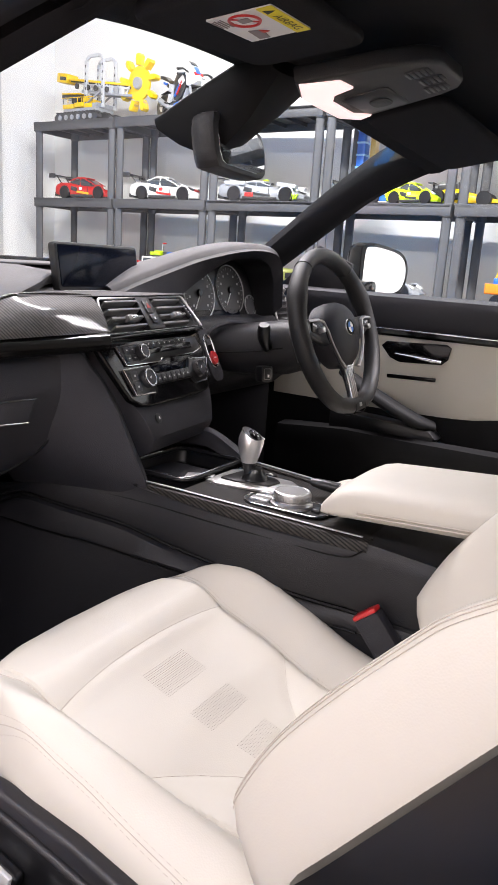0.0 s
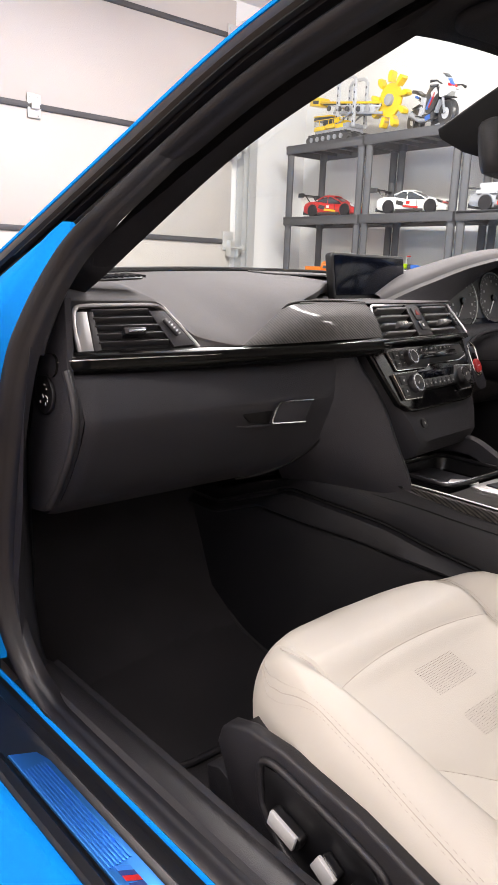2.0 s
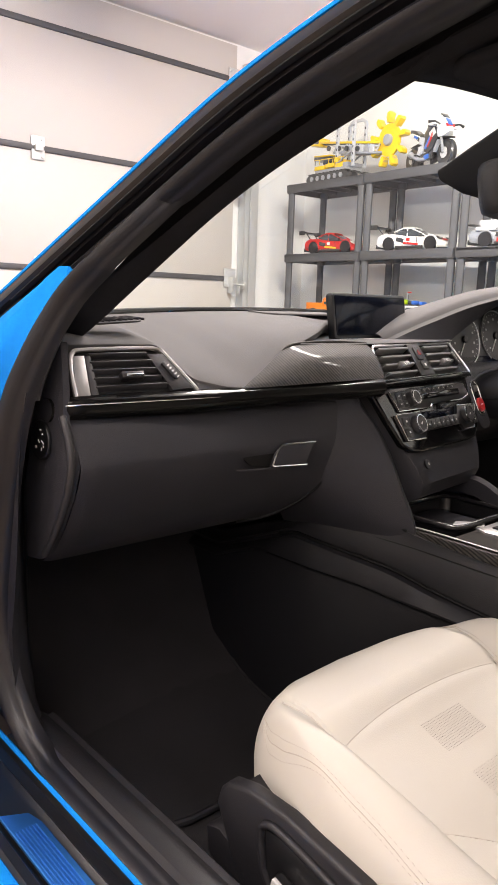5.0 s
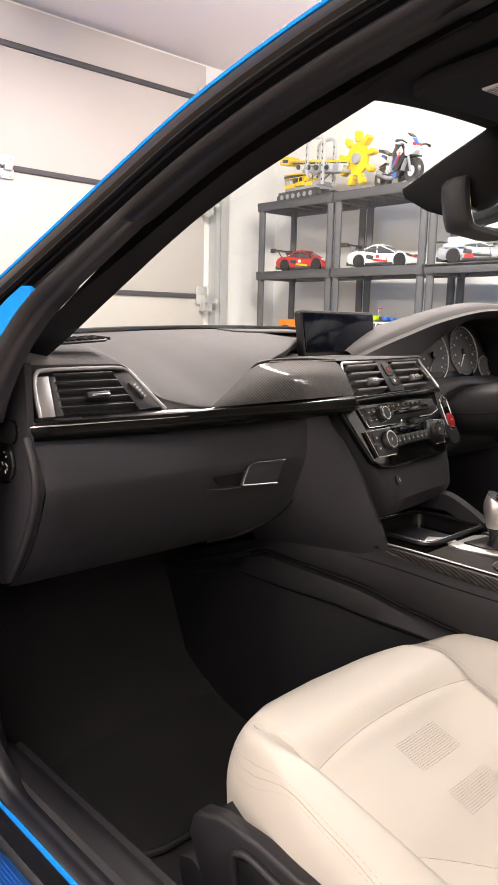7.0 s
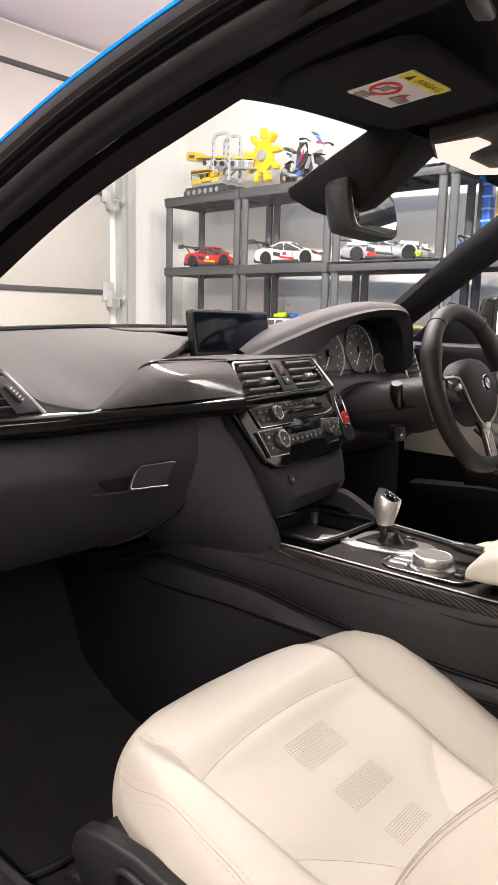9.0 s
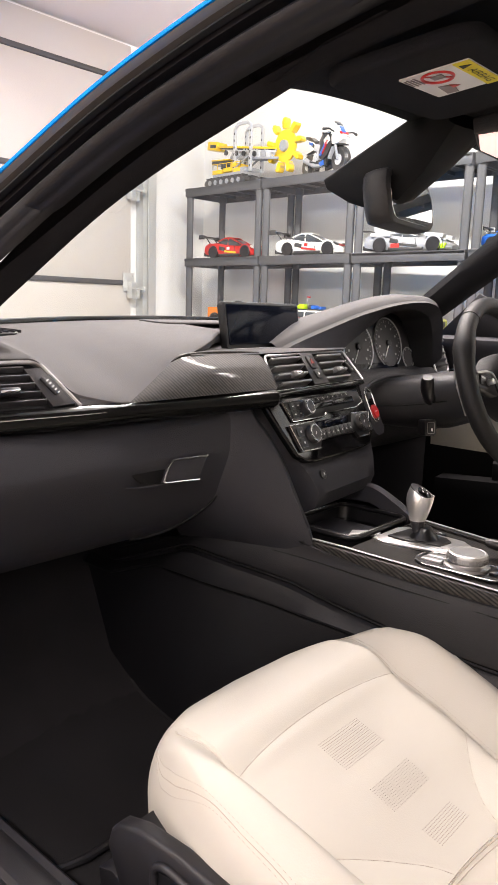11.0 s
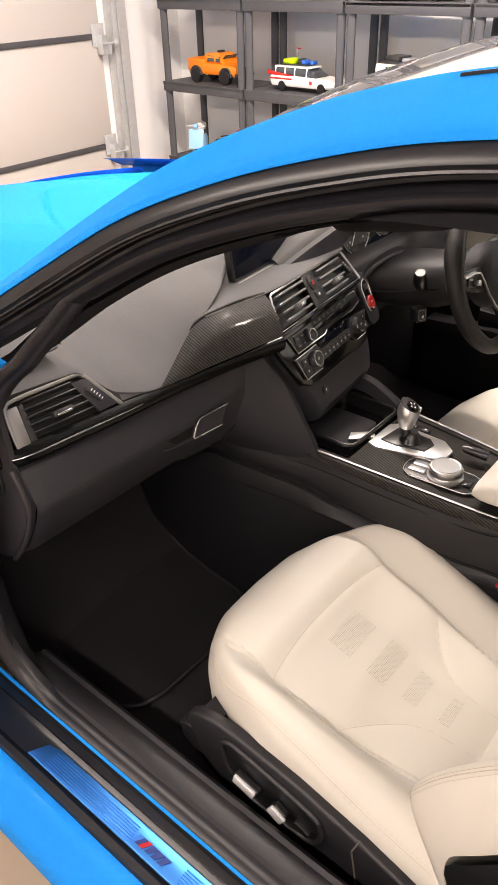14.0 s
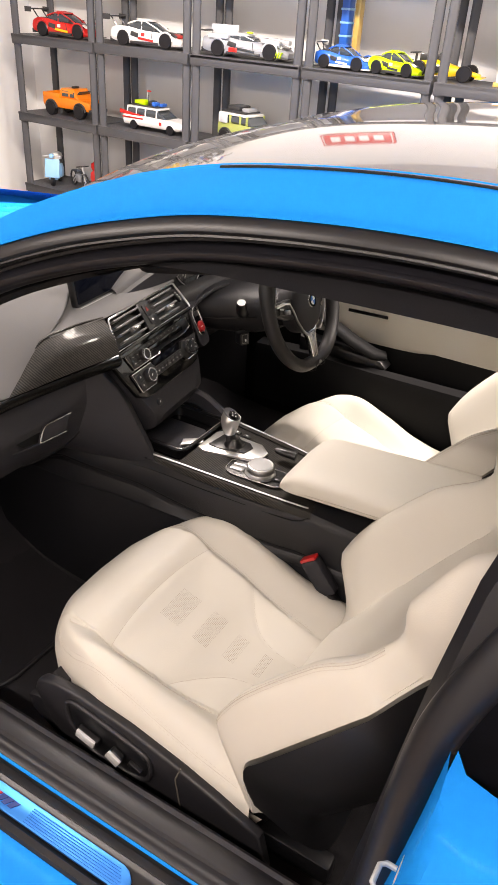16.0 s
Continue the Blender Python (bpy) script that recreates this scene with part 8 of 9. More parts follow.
def offroader(m):
    c = thing("model_offroader", "olive green brick-built off-roader with white roof and rack", "toy car", "model cars on the shelves", at=m)
    body_loft("body", [(-0.18, 0.078, 0.045, 0.115, 0.074), (-0.17, 0.082, 0.040, 0.118, 0.078), (0.06, 0.082, 0.040, 0.118, 0.078), (0.17, 0.080, 0.040, 0.110, 0.076), (0.185, 0.072, 0.048, 0.10, 0.07)], T_OLIVE, c)
    body_loft("cabin", [(-0.175, 0.072, 0.116, 0.160, 0.068), (0.03, 0.072, 0.116, 0.160, 0.068), (0.07, 0.074, 0.114, 0.122, 0.072)], T_GLASS, c, "smoked windows")
    tpart("roof", (0.21, 0.150, 0.012), (-0.07, 0, 0.166), T_WHITE, c)
    for s in (-1, 1):
        for x in (-0.17, -0.09, -0.015, 0.035):
            tpart("pillar", (0.014, 0.008, 0.05), (x, s * 0.072, 0.140), T_OLIVE if x > -0.1 else T_WHITE, c, 0.001)
        for x in (-0.115, 0.115):
            toy_wheel(x, s * 0.078, 0.042, 0.034, c, T_GREY)
            part("wheel_arch", rod([(x + 0.048 * math.cos(t), s * 0.084, 0.045 + 0.046 * math.sin(t)) for t in [math.pi * k / 10 for k in range(11)]], 0.006, 6), T_DARK, c)
        tpart("side_box", (0.05, 0.012, 0.045), (-0.13, s * 0.082, 0.140), T_LGREY, c, 0.003, "light grey side box")
    tpart("roof_rack", (0.17, 0.13, 0.010), (-0.07, 0, 0.180), T_DARK, c)
    tpart("luggage", (0.09, 0.10, 0.026), (-0.09, 0, 0.196), T_DARK, c, 0.006, "dark luggage pack")
    tpart("luggage", (0.05, 0.08, 0.018), (-0.01, 0, 0.192), T_GREY, c, 0.005)
    tpart("grille", (0.008, 0.10, 0.03), (0.186, 0, 0.078), T_DARK, c, 0.002)
    tpart("bumper", (0.022, 0.16, 0.018), (0.19, 0, 0.048), T_DARK, c)
    tpart("spare_wheel", (0.03, 0.08, 0.08), (-0.195, 0, 0.10), T_DARK, c, 0.02)
    studs(0.08, 0.15, -0.05, 0.05, 0.112, T_OLIVE, c)
    return c


def digger(m):
    """Bucket-wheel excavator: crawlers, portal tower, sloping lattice boom and a wheel of separate buckets."""
    c = thing("model_excavator", "yellow and grey brick-built bucket wheel excavator", "toy excavator", at=m)

    def bar(name, a, b, size, material, label=""):
        a, b = Vector(a), Vector(b)
        d = b - a
        return part(name, box((d.length, size[0], size[1]), face_at((a + b) / 2, d, (0, 1, 0) if abs(d.normalized().y) < 0.9 else (0, 0, 1)), min(size) * 0.2), material, c, label)

    def boom_z(x):
        return 0.258 - 0.125 * (x + 0.24)

    for y in (-0.085, 0.0, 0.085):
        part("track", slab([(-0.17, 0.0), (0.17, 0.0), (0.20, 0.018), (0.20, 0.036), (0.17, 0.052), (-0.17, 0.052), (-0.20, 0.036), (-0.20, 0.018)], 0.040, face_at((0, y + 0.02, 0), (1, 0, 0), (0, 0, 1)), 0.003), T_DARK, c, "black crawler track")
        for k in range(11):
            tpart("track_pad", (0.020, 0.046, 0.006), (-0.17 + 0.034 * k, y, 0.053), T_DARK, c, 0.001)
    for k in range(6):
        part("track_roller", cyl(0.014, 0.014, 0.008, pose(-0.14 + 0.056 * k, -0.105, 0.026, 90, 0, 0), 12), T_GREY, c)
    tpart("undercarriage", (0.30, 0.15, 0.022), (0, 0, 0.068), T_GREY, c)
    for x, w, z, mt in ((-0.12, 0.10, 0.094, T_YEL), (-0.02, 0.08, 0.100, T_YEL), (0.07, 0.07, 0.092, T_YEL), (-0.06, 0.05, 0.120, T_DARK), (0.03, 0.05, 0.122, T_YEL), (0.13, 0.05, 0.090, T_GREY)):
        tpart("deck_block", (w, 0.13, 0.024), (x, 0, z), mt, c, 0.003)
    for k in range(7):
        tpart("deck_rail", (0.004, 0.004, 0.030), (-0.16 + 0.045 * k, -0.068, 0.124), T_YEL if k % 2 else T_DARK, c, 0.001)
    bar("deck_rail", (-0.17, -0.068, 0.140), (0.12, -0.068, 0.134), (0.004, 0.004), T_YEL)
    # counterweight arm under the tail
    tpart("counterweight", (0.17, 0.085, 0.020), (-0.12, 0, 0.150, 0, 3, 0), T_DARK, c, 0.004)
    tpart("counterweight_edge", (0.17, 0.090, 0.008), (-0.12, 0, 0.166, 0, 3, 0), T_YEL, c, 0.002, "yellow edge")
    # portal tower
    for s in (-1, 1):
        for x in (0.035, 0.185):
            bar("tower_post", (x, s * 0.05, 0.075), (x, s * 0.05, 0.325), (0.016, 0.022), T_LGREY)
            for k in range(6):
                tpart("post_hole", (0.010, 0.018, 0.014), (x, s * 0.05, 0.105 + 0.038 * k), T_DARK, c, 0.002)
        bar("tower_top", (0.035, s * 0.05, 0.325), (0.065, s * 0.05, 0.345), (0.014, 0.018), T_LGREY)
        bar("tower_top", (0.065, s * 0.05, 0.345), (0.155, s * 0.05, 0.345), (0.014, 0.018), T_LGREY)
        bar("tower_top", (0.155, s * 0.05, 0.345), (0.185, s * 0.05, 0.325), (0.014, 0.018), T_LGREY)
        bar("tower_brace", (0.035, s * 0.052, 0.10), (0.185, s * 0.052, 0.17), (0.008, 0.010), T_GREY)
        # boom: yellow upper rail, grey lower rail, lattice between
        bar("boom_rail", (-0.24, s * 0.036, boom_z(-0.24)), (0.40, s * 0.036, boom_z(0.40)), (0.010, 0.012), T_YEL, "yellow boom rail")
        bar("boom_rail", (-0.02, s * 0.036, boom_z(-0.02) - 0.058), (0.42, s * 0.036, boom_z(0.42) - 0.052), (0.010, 0.014), T_GREY)
        bar("boom_rail", (-0.02, s * 0.038, boom_z(-0.02) - 0.020), (0.40, s * 0.038, boom_z(0.40) - 0.018), (0.008, 0.010), T_LGREY)
        for k in range(9):
            x = 0.0 + 0.048 * k
            tpart("lattice", (0.007, 0.008, 0.058), (x, s * 0.036, boom_z(x) - 0.030, 0, 32 * (-1) ** k, 0), T_LGREY, c, 0.001)
    tpart("tail_block", (0.10, 0.09, 0.050), (-0.20, 0, 0.256, 0, 7, 0), T_YEL, c, 0.005, "yellow tail block")
    tpart("tail_inset", (0.060, 0.094, 0.020), (-0.19, 0, 0.252, 0, 7, 0), T_DARK, c, 0.003)
    bar("belt", (-0.14, 0, boom_z(-0.14) - 0.006), (0.38, 0, boom_z(0.38) - 0.010), (0.050, 0.010), T_DARK)
    for k, x in enumerate((0.24, 0.29, 0.335)):
        tpart("gearbox", (0.040, 0.086, 0.042), (x, 0, boom_z(x) - 0.032, 0, 7, 0), T_GREY if k % 2 else T_LGREY, c, 0.005, "grey gearbox block")
    for x in (-0.05, 0.05, 0.12, 0.22):
        part("pulley", cyl(0.015, 0.015, 0.010, pose(x, -0.046, boom_z(x) - 0.035, 90, 0, 0), 14), T_DARK, c)
    hub = Vector((0.445, 0, 0.188))
    part("bucket_wheel", lathe([(0.076, -0.008), (0.087, -0.008), (0.089, 0.0), (0.087, 0.008), (0.076, 0.008)], pose(hub.x, 0, hub.z, 90, 0, 0), 30), T_YEL, c, "yellow bucket wheel")
    part("wheel_hub", cyl(0.034, 0.030, 0.060, pose(hub.x, 0.030, hub.z, 90, 0, 0), 18, 0.004), T_GREY, c)
    for k in range(5):
        a = 2 * math.pi * k / 5
        bar("wheel_spoke", (hub.x, 0, hub.z), (hub.x + 0.080 * math.cos(a), 0, hub.z + 0.080 * math.sin(a)), (0.010, 0.012), T_LGREY)
    for k in range(9):
        a = 2 * math.pi * k / 9 + 0.2
        m2 = pose(hub.x + 0.112 * math.cos(a), 0, hub.z + 0.112 * math.sin(a), 0, -math.degrees(a), 0)
        bm = slab([(-0.022, -0.012), (0.026, -0.019), (0.036, -0.010), (0.030, 0.008), (0.008, 0.014), (-0.022, 0.008)], 0.050, m2 @ pose(0, 0.025, 0, 90, 0, 0), 0.004)
        part("bucket", bm, T_YEL, c, "yellow toothed bucket")
        part("bucket_hollow", box((0.026, 0.038, 0.005), m2 @ pose(0.004, 0, 0.0105, 0, 10, 0), 0.0015), T_GOLD, c)
    return c


def motorbike(m):
    c = thing("model_motorbike", "black, white and blue brick-built racing motorbike", "toy motorbike", at=m)
    for x in (-0.15, 0.15):
        w = part("wheel", lathe([(0.050, -0.016), (0.064, -0.021), (0.074, -0.010), (0.074, 0.010), (0.064, 0.021), (0.050, 0.016)], pose(x, 0, 0.074, 90, 0, 0), 28), T_DARK, c, "black toy tyre")
        part("rim", lathe([(0.053, -0.010), (0.049, 0.0), (0.053, 0.010)], pose(x, 0, 0.074, 90, 0, 0), 24), T_GREY, w)
        for k in range(6):
            part("spoke", rod([(x, 0, 0.074), (x + 0.051 * math.cos(1.047 * k), 0, 0.074 + 0.051 * math.sin(1.047 * k))], 0.0055, 6), T_BLUE if x < 0 else T_GREY, w)
    for s in (-1, 1):
        part("fork", rod([(0.15, s * 0.026, 0.074), (0.100, s * 0.026, 0.225)], 0.008, 8), T_GREY, c, "grey fork leg")
        part("fork_cap", rod([(0.118, s * 0.026, 0.170), (0.100, s * 0.026, 0.225)], 0.0095, 8), T_DARK, c)
        tpart("swing_arm", (0.15, 0.012, 0.024), (-0.09, s * 0.028, 0.082, 0, 6, 0), T_DARK, c)
        tpart("swing_arm_plate", (0.06, 0.006, 0.020), (-0.12, s * 0.036, 0.090, 0, 6, 0), T_LGREY, c, 0.002)
        body_loft("fairing", [(-0.005, 0.004, 0.100, 0.150, 0.003), (0.03, 0.005, 0.085, 0.190, 0.004), (0.075, 0.006, 0.110, 0.215, 0.004), (0.105, 0.004, 0.150, 0.215, 0.003)], T_DARK, c, "dark fairing side").location = (0, s * 0.042, 0)
        tpart("fairing_stripe", (0.085, 0.006, 0.018), (0.052, s * 0.049, 0.155, 0, -52, 0), T_RED, c, 0.001, "red fairing stripe")
        tpart("fairing_stripe", (0.070, 0.006, 0.016), (0.030, s * 0.049, 0.140, 0, -52, 0), T_BLUE, c, 0.001, "blue fairing stripe")
        tpart("fairing_patch", (0.050, 0.006, 0.040), (0.070, s * 0.049, 0.188, 0, -30, 0), T_WHITE, c, 0.002, "white fairing patch")
        tpart("belly", (0.11, 0.010, 0.040), (0.005, s * 0.036, 0.068, 0, -8, 0), T_DARK, c, 0.004)
        tpart("belly_patch", (0.045, 0.004, 0.026), (0.015, s * 0.043, 0.068, 0, -8, 0), T_BLUE, c, 0.001)
        part("handlebar", rod([(0.095, s * 0.02, 0.228), (0.075, s * 0.085, 0.218)], 0.007, 8), T_DARK, c)
        part("brake_lever", rod([(0.092, s * 0.05, 0.225), (0.098, s * 0.092, 0.216)], 0.003, 6), T_GREY, c)
        part("mirror", rod([(0.12, s * 0.03, 0.225), (0.135, s * 0.085, 0.235), (0.125, s * 0.120, 0.228)], [0.004, 0.005, 0.009], 6), T_DARK, c)
        tpart("heel_plate", (0.03, 0.008, 0.045), (-0.055, s * 0.040, 0.110, 0, 20, 0), T_LGREY, c, 0.002)
        part("foot_rest", rod([(-0.06, s * 0.035, 0.085), (-0.065, s * 0.070, 0.085)], 0.004, 6), T_DARK, c)
        part("brake_disc", cyl(0.030, 0.030, 0.004, pose(0.15, s * 0.022 + 0.002, 0.074, 90, 0, 0), 18), T_LGREY, c)
        tpart("caliper", (0.022, 0.010, 0.030), (0.128, s * 0.026, 0.092, 0, 18, 0), T_DARK, c)
        tpart("tail_side", (0.085, 0.006, 0.022), (-0.130, s * 0.024, 0.205, 0, 20, 0), T_WHITE, c, 0.002, "white tail side")
        tpart("tail_patch", (0.040, 0.004, 0.014), (-0.120, s * 0.028, 0.200, 0, 20, 0), T_BLUE, c, 0.001)
        tpart("side_panel", (0.050, 0.008, 0.040), (-0.045, s * 0.036, 0.165, 0, 14, 0), T_LGREY, c, 0.002)
    body_loft("nose", [(0.175, 0.014, 0.185, 0.205, 0.010), (0.150, 0.034, 0.165, 0.240, 0.018), (0.115, 0.044, 0.160, 0.268, 0.022), (0.085, 0.040, 0.175, 0.262, 0.018)], T_WHITE, c, "white nose fairing")
    tpart("nose_patch", (0.050, 0.030, 0.004), (0.150, 0, 0.238, 0, 50, 0), T_BLUE, c, 0.001)
    tpart("nose_patch", (0.020, 0.060, 0.004), (0.164, 0, 0.218, 0, 58, 0), T_RED, c, 0.001)
    tpart("screen", (0.040, 0.044, 0.004), (0.112, 0, 0.276, 0, 42, 0), T_GLASS, c, 0.001, "tinted screen")
    tpart("screen_rim", (0.040, 0.052, 0.006), (0.125, 0, 0.262, 0, 42, 0), T_LGREY, c, 0.001)
    body_loft("tank", [(-0.05, 0.022, 0.170, 0.205, 0.018), (0.0, 0.040, 0.165, 0.240, 0.028), (0.050, 0.038, 0.165, 0.242, 0.026), (0.075, 0.030, 0.17, 0.23, 0.02)], T_DARK, c, "dark tank")
    tpart("tank_patch", (0.06, 0.050, 0.006), (0.02, 0, 0.243, 0, 2, 0), T_WHITE, c, 0.002)
    tpart("engine", (0.13, 0.066, 0.085), (0.0, 0, 0.115), T_DARK, c, 0.008)
    for k in range(5):
        tpart("engine_fin", (0.016, 0.076, 0.050), (-0.04 + 0.020 * k, 0, 0.118, 0, 12, 0), T_GREY if k % 2 else T_LGREY, c, 0.002)
    tpart("radiator", (0.02, 0.075, 0.07), (0.085, 0, 0.120, 0, 15, 0), T_GREY, c)
    part("chain_wheel", cyl(0.024, 0.024, 0.004, pose(-0.15, -0.024, 0.074, 90, 0, 0), 16), T_LGREY, c)
    tpart("front_guard", (0.10, 0.036, 0.008), (0.145, 0, 0.157, 0, 8, 0), T_DARK, c, 0.003)
    tpart("rear_guard", (0.08, 0.030, 0.006), (-0.145, 0, 0.156, 0, -10, 0), T_DARK, c, 0.002)
    tpart("seat", (0.09, 0.044, 0.018), (-0.065, 0, 0.200, 0, 8, 0), T_DARK, c)
    body_loft("tail", [(-0.20, 0.012, 0.238, 0.256, 0.008), (-0.14, 0.024, 0.200, 0.242, 0.016), (-0.09, 0.028, 0.170, 0.208, 0.02)], T_DARK, c, "black and white tail")
    part("exhaust", rod([(0.03, -0.03, 0.055), (-0.05, -0.046, 0.062), (-0.135, -0.052, 0.105)], [0.009, 0.012, 0.017], 10), T_GREY, c)
    for s in (-1, 1):
        part("stand", rod([(-0.11, s * 0.05, 0.0), (-0.13, s * 0.03, 0.10)], 0.004, 6), T_DARK, c)
    return c


def formula(m):
    c = thing("model_formula_car", "yellow and black brick-built open-wheel racer", "toy car", "model cars on the shelves", at=m)
    body_loft("body", [(-0.14, 0.02, 0.03, 0.07, 0.012), (-0.05, 0.05, 0.018, 0.085, 0.03), (0.03, 0.045, 0.018, 0.065, 0.03), (0.10, 0.02, 0.025, 0.05, 0.014), (0.17, 0.012, 0.022, 0.036, 0.01)], T_YEL, c)
    tpart("engine_cover", (0.10, 0.03, 0.04), (-0.08, 0, 0.085), T_DARK, c, 0.006)
    tpart("front_wing", (0.03, 0.13, 0.006), (0.17, 0, 0.022), T_YEL, c, 0.002)
    tpart("rear_wing", (0.03, 0.10, 0.006), (-0.155, 0, 0.105), T_DARK, c, 0.002)
    tpart("wing_strut", (0.01, 0.01, 0.06), (-0.15, 0, 0.075), T_DARK, c, 0.001)
    for s in (-1, 1):
        for x, r in ((-0.115, 0.038), (0.105, 0.035)):
            toy_wheel(x, s * 0.07, r, 0.034, c, T_YEL)
            part("arm", rod([(x, s * 0.015, r), (x, s * 0.06, r)], 0.003, 6), T_DARK, c)
        tpart("side_pod", (0.10, 0.02, 0.03), (-0.03, s * 0.052, 0.045), T_DARK, c, 0.006)
    part("roll_hoop", rod([(-0.03, -0.02, 0.08), (-0.03, -0.016, 0.11), (-0.03, 0.016, 0.11), (-0.03, 0.02, 0.08)], 0.004, 6), T_DARK, c)
    return c


def hauler(m):
    c = thing("model_hauler", "blue brick-built truck carried on an orange trailer", "toy truck", at=m)
    tpart("trailer_bed", (0.36, 0.12, 0.022), (0, 0, 0.075), T_ORANGE, c)
    for s in (-1, 1):
        tpart("trailer_side", (0.36, 0.008, 0.045), (0, s * 0.062, 0.09), T_ORANGE, c, 0.002)
        for x in (-0.12, -0.05, 0.02, 0.13):
            toy_wheel(x, s * 0.055, 0.032, 0.026, c, T_WHITE)
    tpart("load", (0.24, 0.09, 0.05), (-0.03, 0, 0.115), T_BLUE, c, 0.005, "blue load body")
    tpart("load_cab", (0.08, 0.09, 0.08), (0.10, 0, 0.135), T_BLUE, c, 0.006)
    tpart("cab_window", (0.004, 0.07, 0.03), (0.142, 0, 0.150), T_GLASS, c, 0.001)
    part("roll_bar", rod([(-0.14, -0.04, 0.14), (-0.12, -0.04, 0.20), (0.0, -0.04, 0.21), (0.06, -0.04, 0.17)], 0.004, 6), T_YEL, c, "yellow roll bar")
    part("roll_bar", rod([(-0.14, 0.04, 0.14), (-0.12, 0.04, 0.20), (0.0, 0.04, 0.21), (0.06, 0.04, 0.17)], 0.004, 6), T_YEL, c, "yellow roll bar")
    return c


def scooter(m):
    c = thing("model_scooter", "light blue brick-built motor scooter with a white helmet", "toy scooter", at=m)
    for x in (-0.075, 0.085):
        toy_wheel(x, 0, 0.032, 0.022, c, T_LGREY)
    body_loft("tail", [(-0.11, 0.020, 0.05, 0.10, 0.014), (-0.07, 0.036, 0.04, 0.125, 0.026), (-0.02, 0.036, 0.04, 0.125, 0.026), (0.0, 0.02, 0.05, 0.11, 0.016)], T_SKY, c, "light blue tail body")
    tpart("floor", (0.10, 0.06, 0.012), (0.03, 0, 0.045), T_SKY, c)
    tpart("leg_shield", (0.014, 0.10, 0.12), (0.085, 0, 0.115, 0, -14, 0), T_SKY, c, 0.006)
    tpart("seat", (0.10, 0.05, 0.018), (-0.05, 0, 0.135), T_DARK, c, 0.006)
    part("handlebar", rod([(0.07, -0.06, 0.19), (0.075, 0, 0.195), (0.07, 0.06, 0.19)], 0.006, 8), T_LGREY, c)
    tpart("headlight", (0.03, 0.03, 0.03), (0.085, 0, 0.195), T_SKY, c, 0.010)
    part("helmet", lathe([(0.001, 0.0), (0.030, 0.006), (0.036, 0.025), (0.030, 0.044), (0.012, 0.054), (0.001, 0.055)], pose(-0.05, 0, 0.148), 18), T_WHITE, c, "white helmet")
    return c


def bicycle(m):
    c = thing("model_motorcycle", "black brick-built old motorcycle", "toy motorbike", at=m)
    for x in (-0.085, 0.085):
        w = part("wheel", rod([(x + 0.045 * math.cos(t), 0, 0.052 + 0.045 * math.sin(t)) for t in [2 * math.pi * k / 24 for k in range(24)]], 0.007, 6, True), T_DARK, c)
        for k in range(6):
            part("spoke", rod([(x, 0, 0.052), (x + 0.04 * math.cos(k * 1.047), 0, 0.052 + 0.04 * math.sin(k * 1.047))], 0.0016, 5), T_LGREY, w)
    tpart("engine", (0.06, 0.035, 0.05), (0, 0, 0.062), T_GREY, c, 0.006)
    tpart("tank", (0.07, 0.03, 0.026), (0.015, 0, 0.108), T_DARK, c, 0.010)
    tpart("seat", (0.05, 0.03, 0.012), (-0.05, 0, 0.102), T_DARK, c, 0.005)
    part("fork", rod([(0.085, 0, 0.052), (0.055, 0, 0.14)], 0.006, 8), T_LGREY, c)
    part("handlebar", rod([(0.055, -0.045, 0.145), (0.055, 0.045, 0.145)], 0.004, 6), T_DARK, c)
    part("frame", rod([(-0.085, 0, 0.052), (-0.03, 0, 0.09), (0.05, 0, 0.115)], 0.005, 6), T_DARK, c)
    return c


def plain_figure(m):
    """A small red ornament, kept as one plain mesh."""
    bm = lathe([(0.022, 0.0), (0.026, 0.02), (0.020, 0.06), (0.030, 0.10), (0.026, 0.13), (0.012, 0.145), (0.022, 0.165), (0.020, 0.19), (0.001, 0.20)], None, 16)
    ob = part("toy_figure", bm, T_RED, None)
    ob.matrix_basis = m
    return tagged(ob, "small plain red toy ornament on the shelf", "ornament")


def kit_model(m):
    """Cluster of white, grey and gold pieces on a stand."""
    c = thing("model_walker", "white and gold brick-built machine on legs", "toy model", at=m)
    for s in (-1, 1):
        for x in (-0.07, 0.07):
            tpart("leg", (0.03, 0.03, 0.11), (x, s * 0.05, 0.055, 8 * s, 0, 0), T_WHITE, c, 0.006)
            tpart("foot", (0.05, 0.045, 0.02), (x, s * 0.055, 0.010), T_GOLD, c, 0.004)
    tpart("body", (0.20, 0.12, 0.07), (0, 0, 0.145), T_WHITE, c, 0.010)
    tpart("deck", (0.16, 0.10, 0.025), (0, 0, 0.19), T_GREY, c, 0.004)
    tpart("tower", (0.07, 0.07, 0.09), (0.03, 0, 0.24), T_LGREY, c, 0.008)
    tpart("arm", (0.16, 0.025, 0.025), (0.04, -0.06, 0.25, 0, -18, 0), T_WHITE, c, 0.005)
    tpart("gold_block", (0.06, 0.09, 0.05), (-0.07, 0, 0.215), T_GOLD, c, 0.008)
    tpart("dark_block", (0.05, 0.06, 0.06), (0.09, 0.0, 0.21), T_DARK, c, 0.006)
    return c


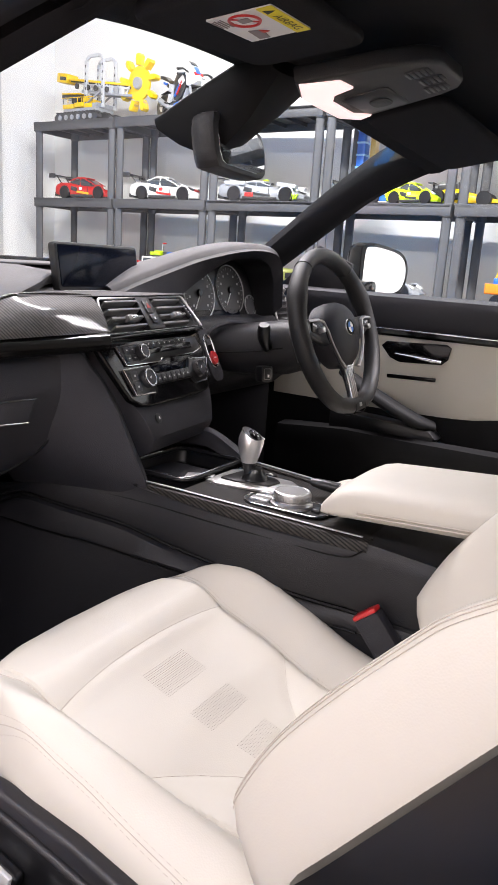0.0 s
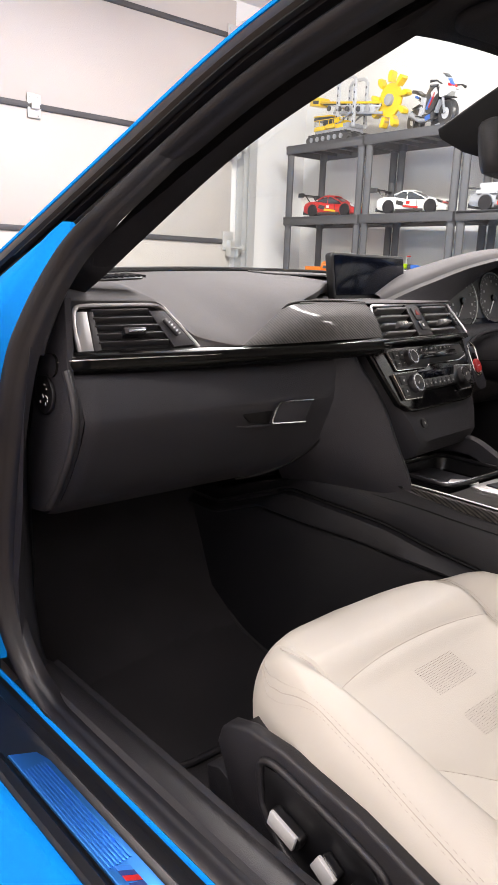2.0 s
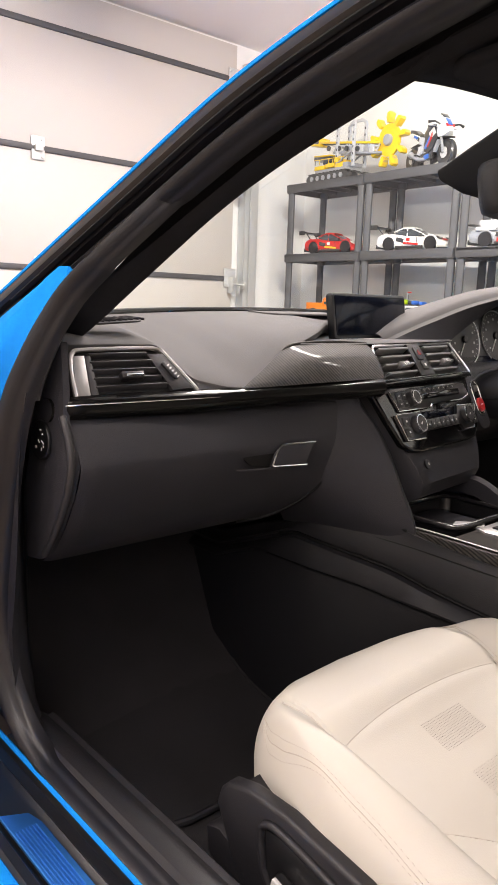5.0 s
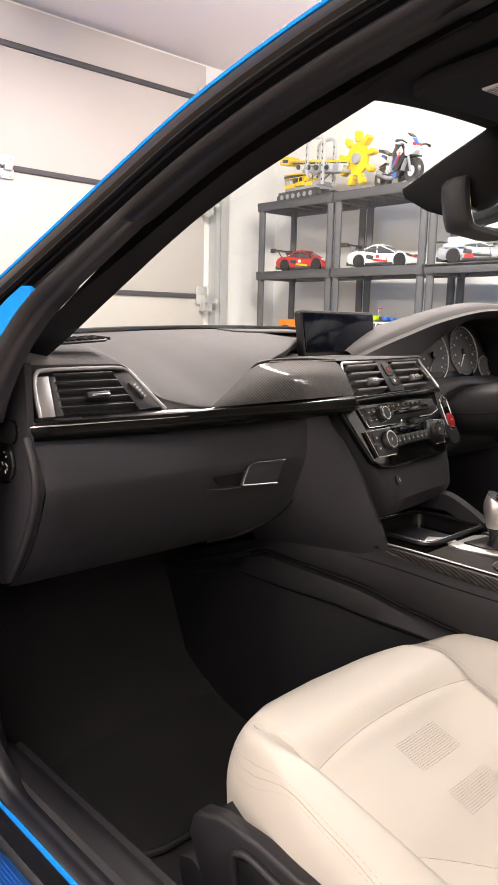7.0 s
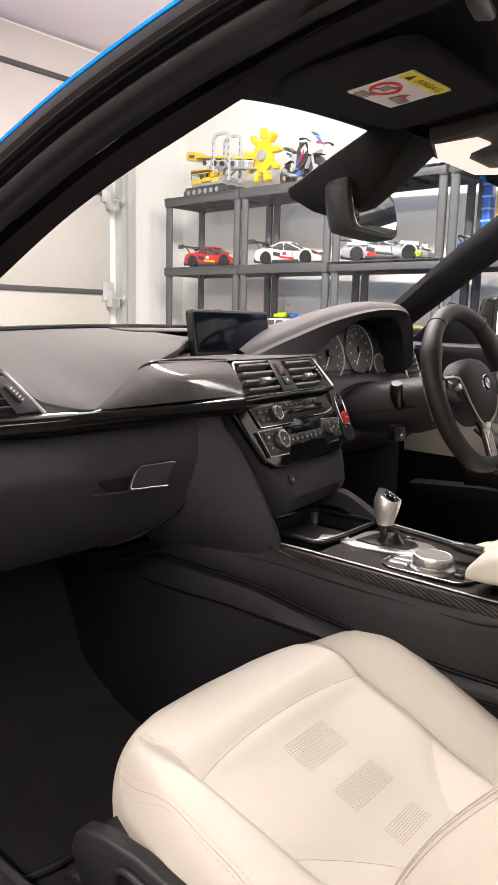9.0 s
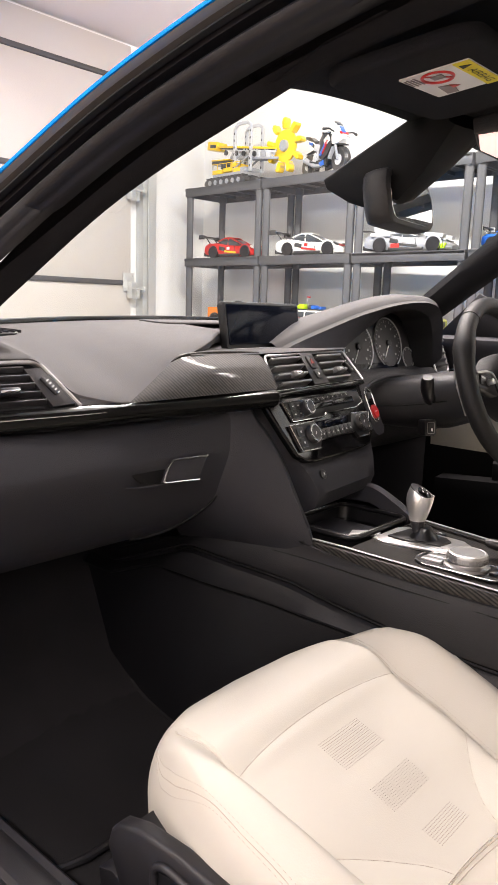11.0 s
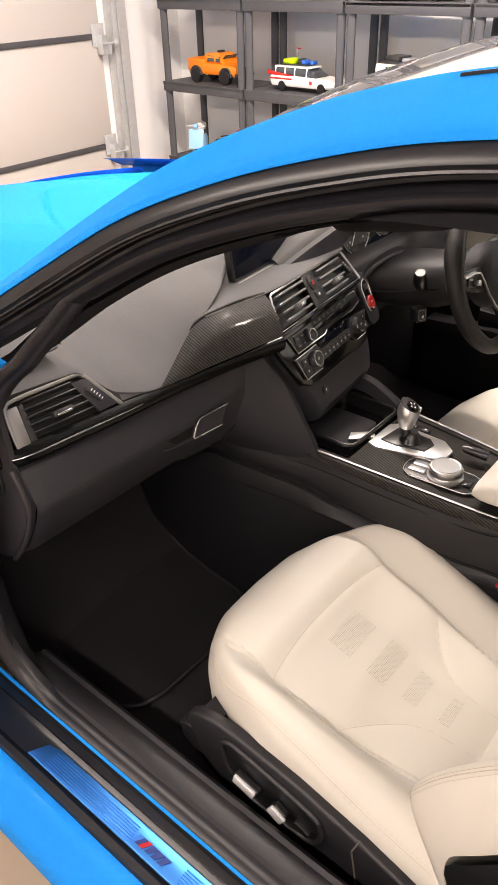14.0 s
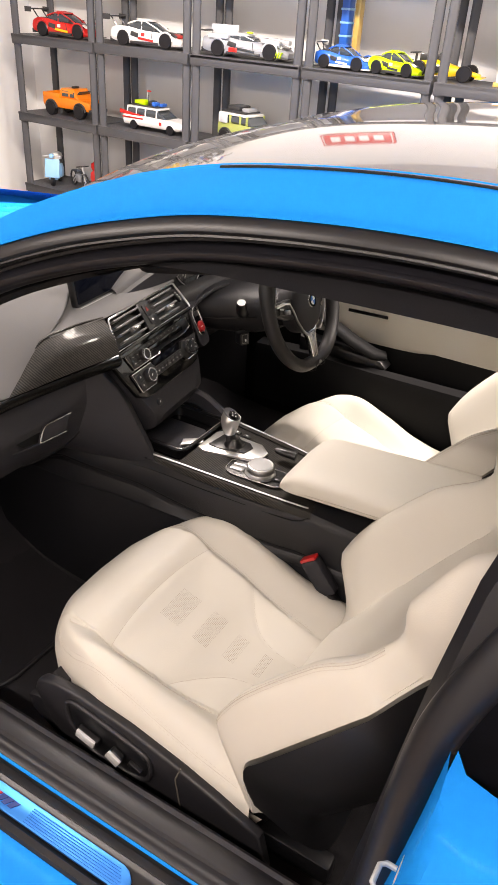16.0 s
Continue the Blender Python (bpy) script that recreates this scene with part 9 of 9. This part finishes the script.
digger(on_shelf(0.33, 0.16, 4, -3) @ Matrix.Diagonal((1.0, 1.0, 1.1, 1.0)))
motorbike(on_shelf(1.08, 0.15, 4, -16) @ Matrix.Scale(1.0, 4))
race_car(on_shelf(0.36, 0.15, 3, 6), T_RED, T_DARK, "red brick-built race car with a black rear wing", 0.44, True, T_YEL, T_DARK, False, T_RED)
race_car(on_shelf(1.02, 0.15, 3, 8), T_WHITE, T_DARK, "white brick-built race car with a black rear wing", 0.46, True, T_RED, T_DARK)
proto_car(on_shelf(1.70, 0.15, 3, 8))
race_car(on_shelf(2.29, 0.13, 3, 0) @ Matrix.Scale(0.78, 4), T_BLUE, T_WHITE, "blue and white brick-built sports car", 0.38, True, T_WHITE, T_DARK)
race_car(on_shelf(2.58, 0.12, 3, -10) @ Matrix.Scale(0.76, 4), T_LIME, T_DARK, "lime green brick-built supercar", 0.37, False, T_DARK, T_DARK)
formula(on_shelf(2.86, 0.14, 3, 6) @ pose(-0.06, 0.05, 0))
kit_model(on_shelf(3.14, 0.18, 3, 10))
hauler(on_shelf(3.15, 0.17, 2, 0))
pickup(on_shelf(0.36, 0.16, 2, 0))
wagon(on_shelf(1.06, 0.16, 2, 0))
offroader(on_shelf(1.72, 0.17, 2, -8))
race_car(on_shelf(2.45, 0.15, 2, 0), T_GREY, T_DARK, "dark grey brick-built sports car", 0.42, False, None, T_DARK)
scooter(on_shelf(0.17, 0.14, 1, -60))
bicycle(on_shelf(0.36, 0.17, 1, -20))
plain_figure(on_shelf(0.55, 0.12, 1))


def tall_model(m):
    c = thing("model_tower", "tall slim blue and brown brick-built tower", "toy model", at=m)
    tpart("base", (0.14, 0.12, 0.03), (0, 0, 0.015), T_DARK, c)
    tpart("tower", (0.045, 0.06, 0.42), (-0.03, 0, 0.24), T_BLUE, c, 0.006, "blue tower")
    tpart("tower", (0.03, 0.05, 0.36), (0.035, 0, 0.21), T_GOLD, c, 0.005, "brown tower")
    for k in range(6):
        tpart("band", (0.05, 0.065, 0.010), (-0.03, 0, 0.08 + 0.06 * k), T_SKY, c, 0.002)
    return c


tall_model(on_shelf(2.22, 0.18, 3, 0) @ pose(0.0, 0.12, 0))


# red board on the wall above the shelving, with a pale border
sign = thing("wall_sign", "plain red board with a pale border on the wall", "sign", at=pose(-1.55, 2.494, 2.10, 90, 0, 0))
part("board", slab(rounded(0.46, 0.22, 0.02), 0.02, pose(0, 0, 0), 0.003), T_RED, sign)
part("border", rod([(x, y, 0.021) for x, y in rounded(0.43, 0.19, 0.015)], 0.004, 6, True), T_WHITE, sign)
for k in range(4):
    tpart("bar", (0.06, 0.09, 0.004), (-0.135 + 0.09 * k, 0, 0.022), T_WHITE, sign, 0.001)
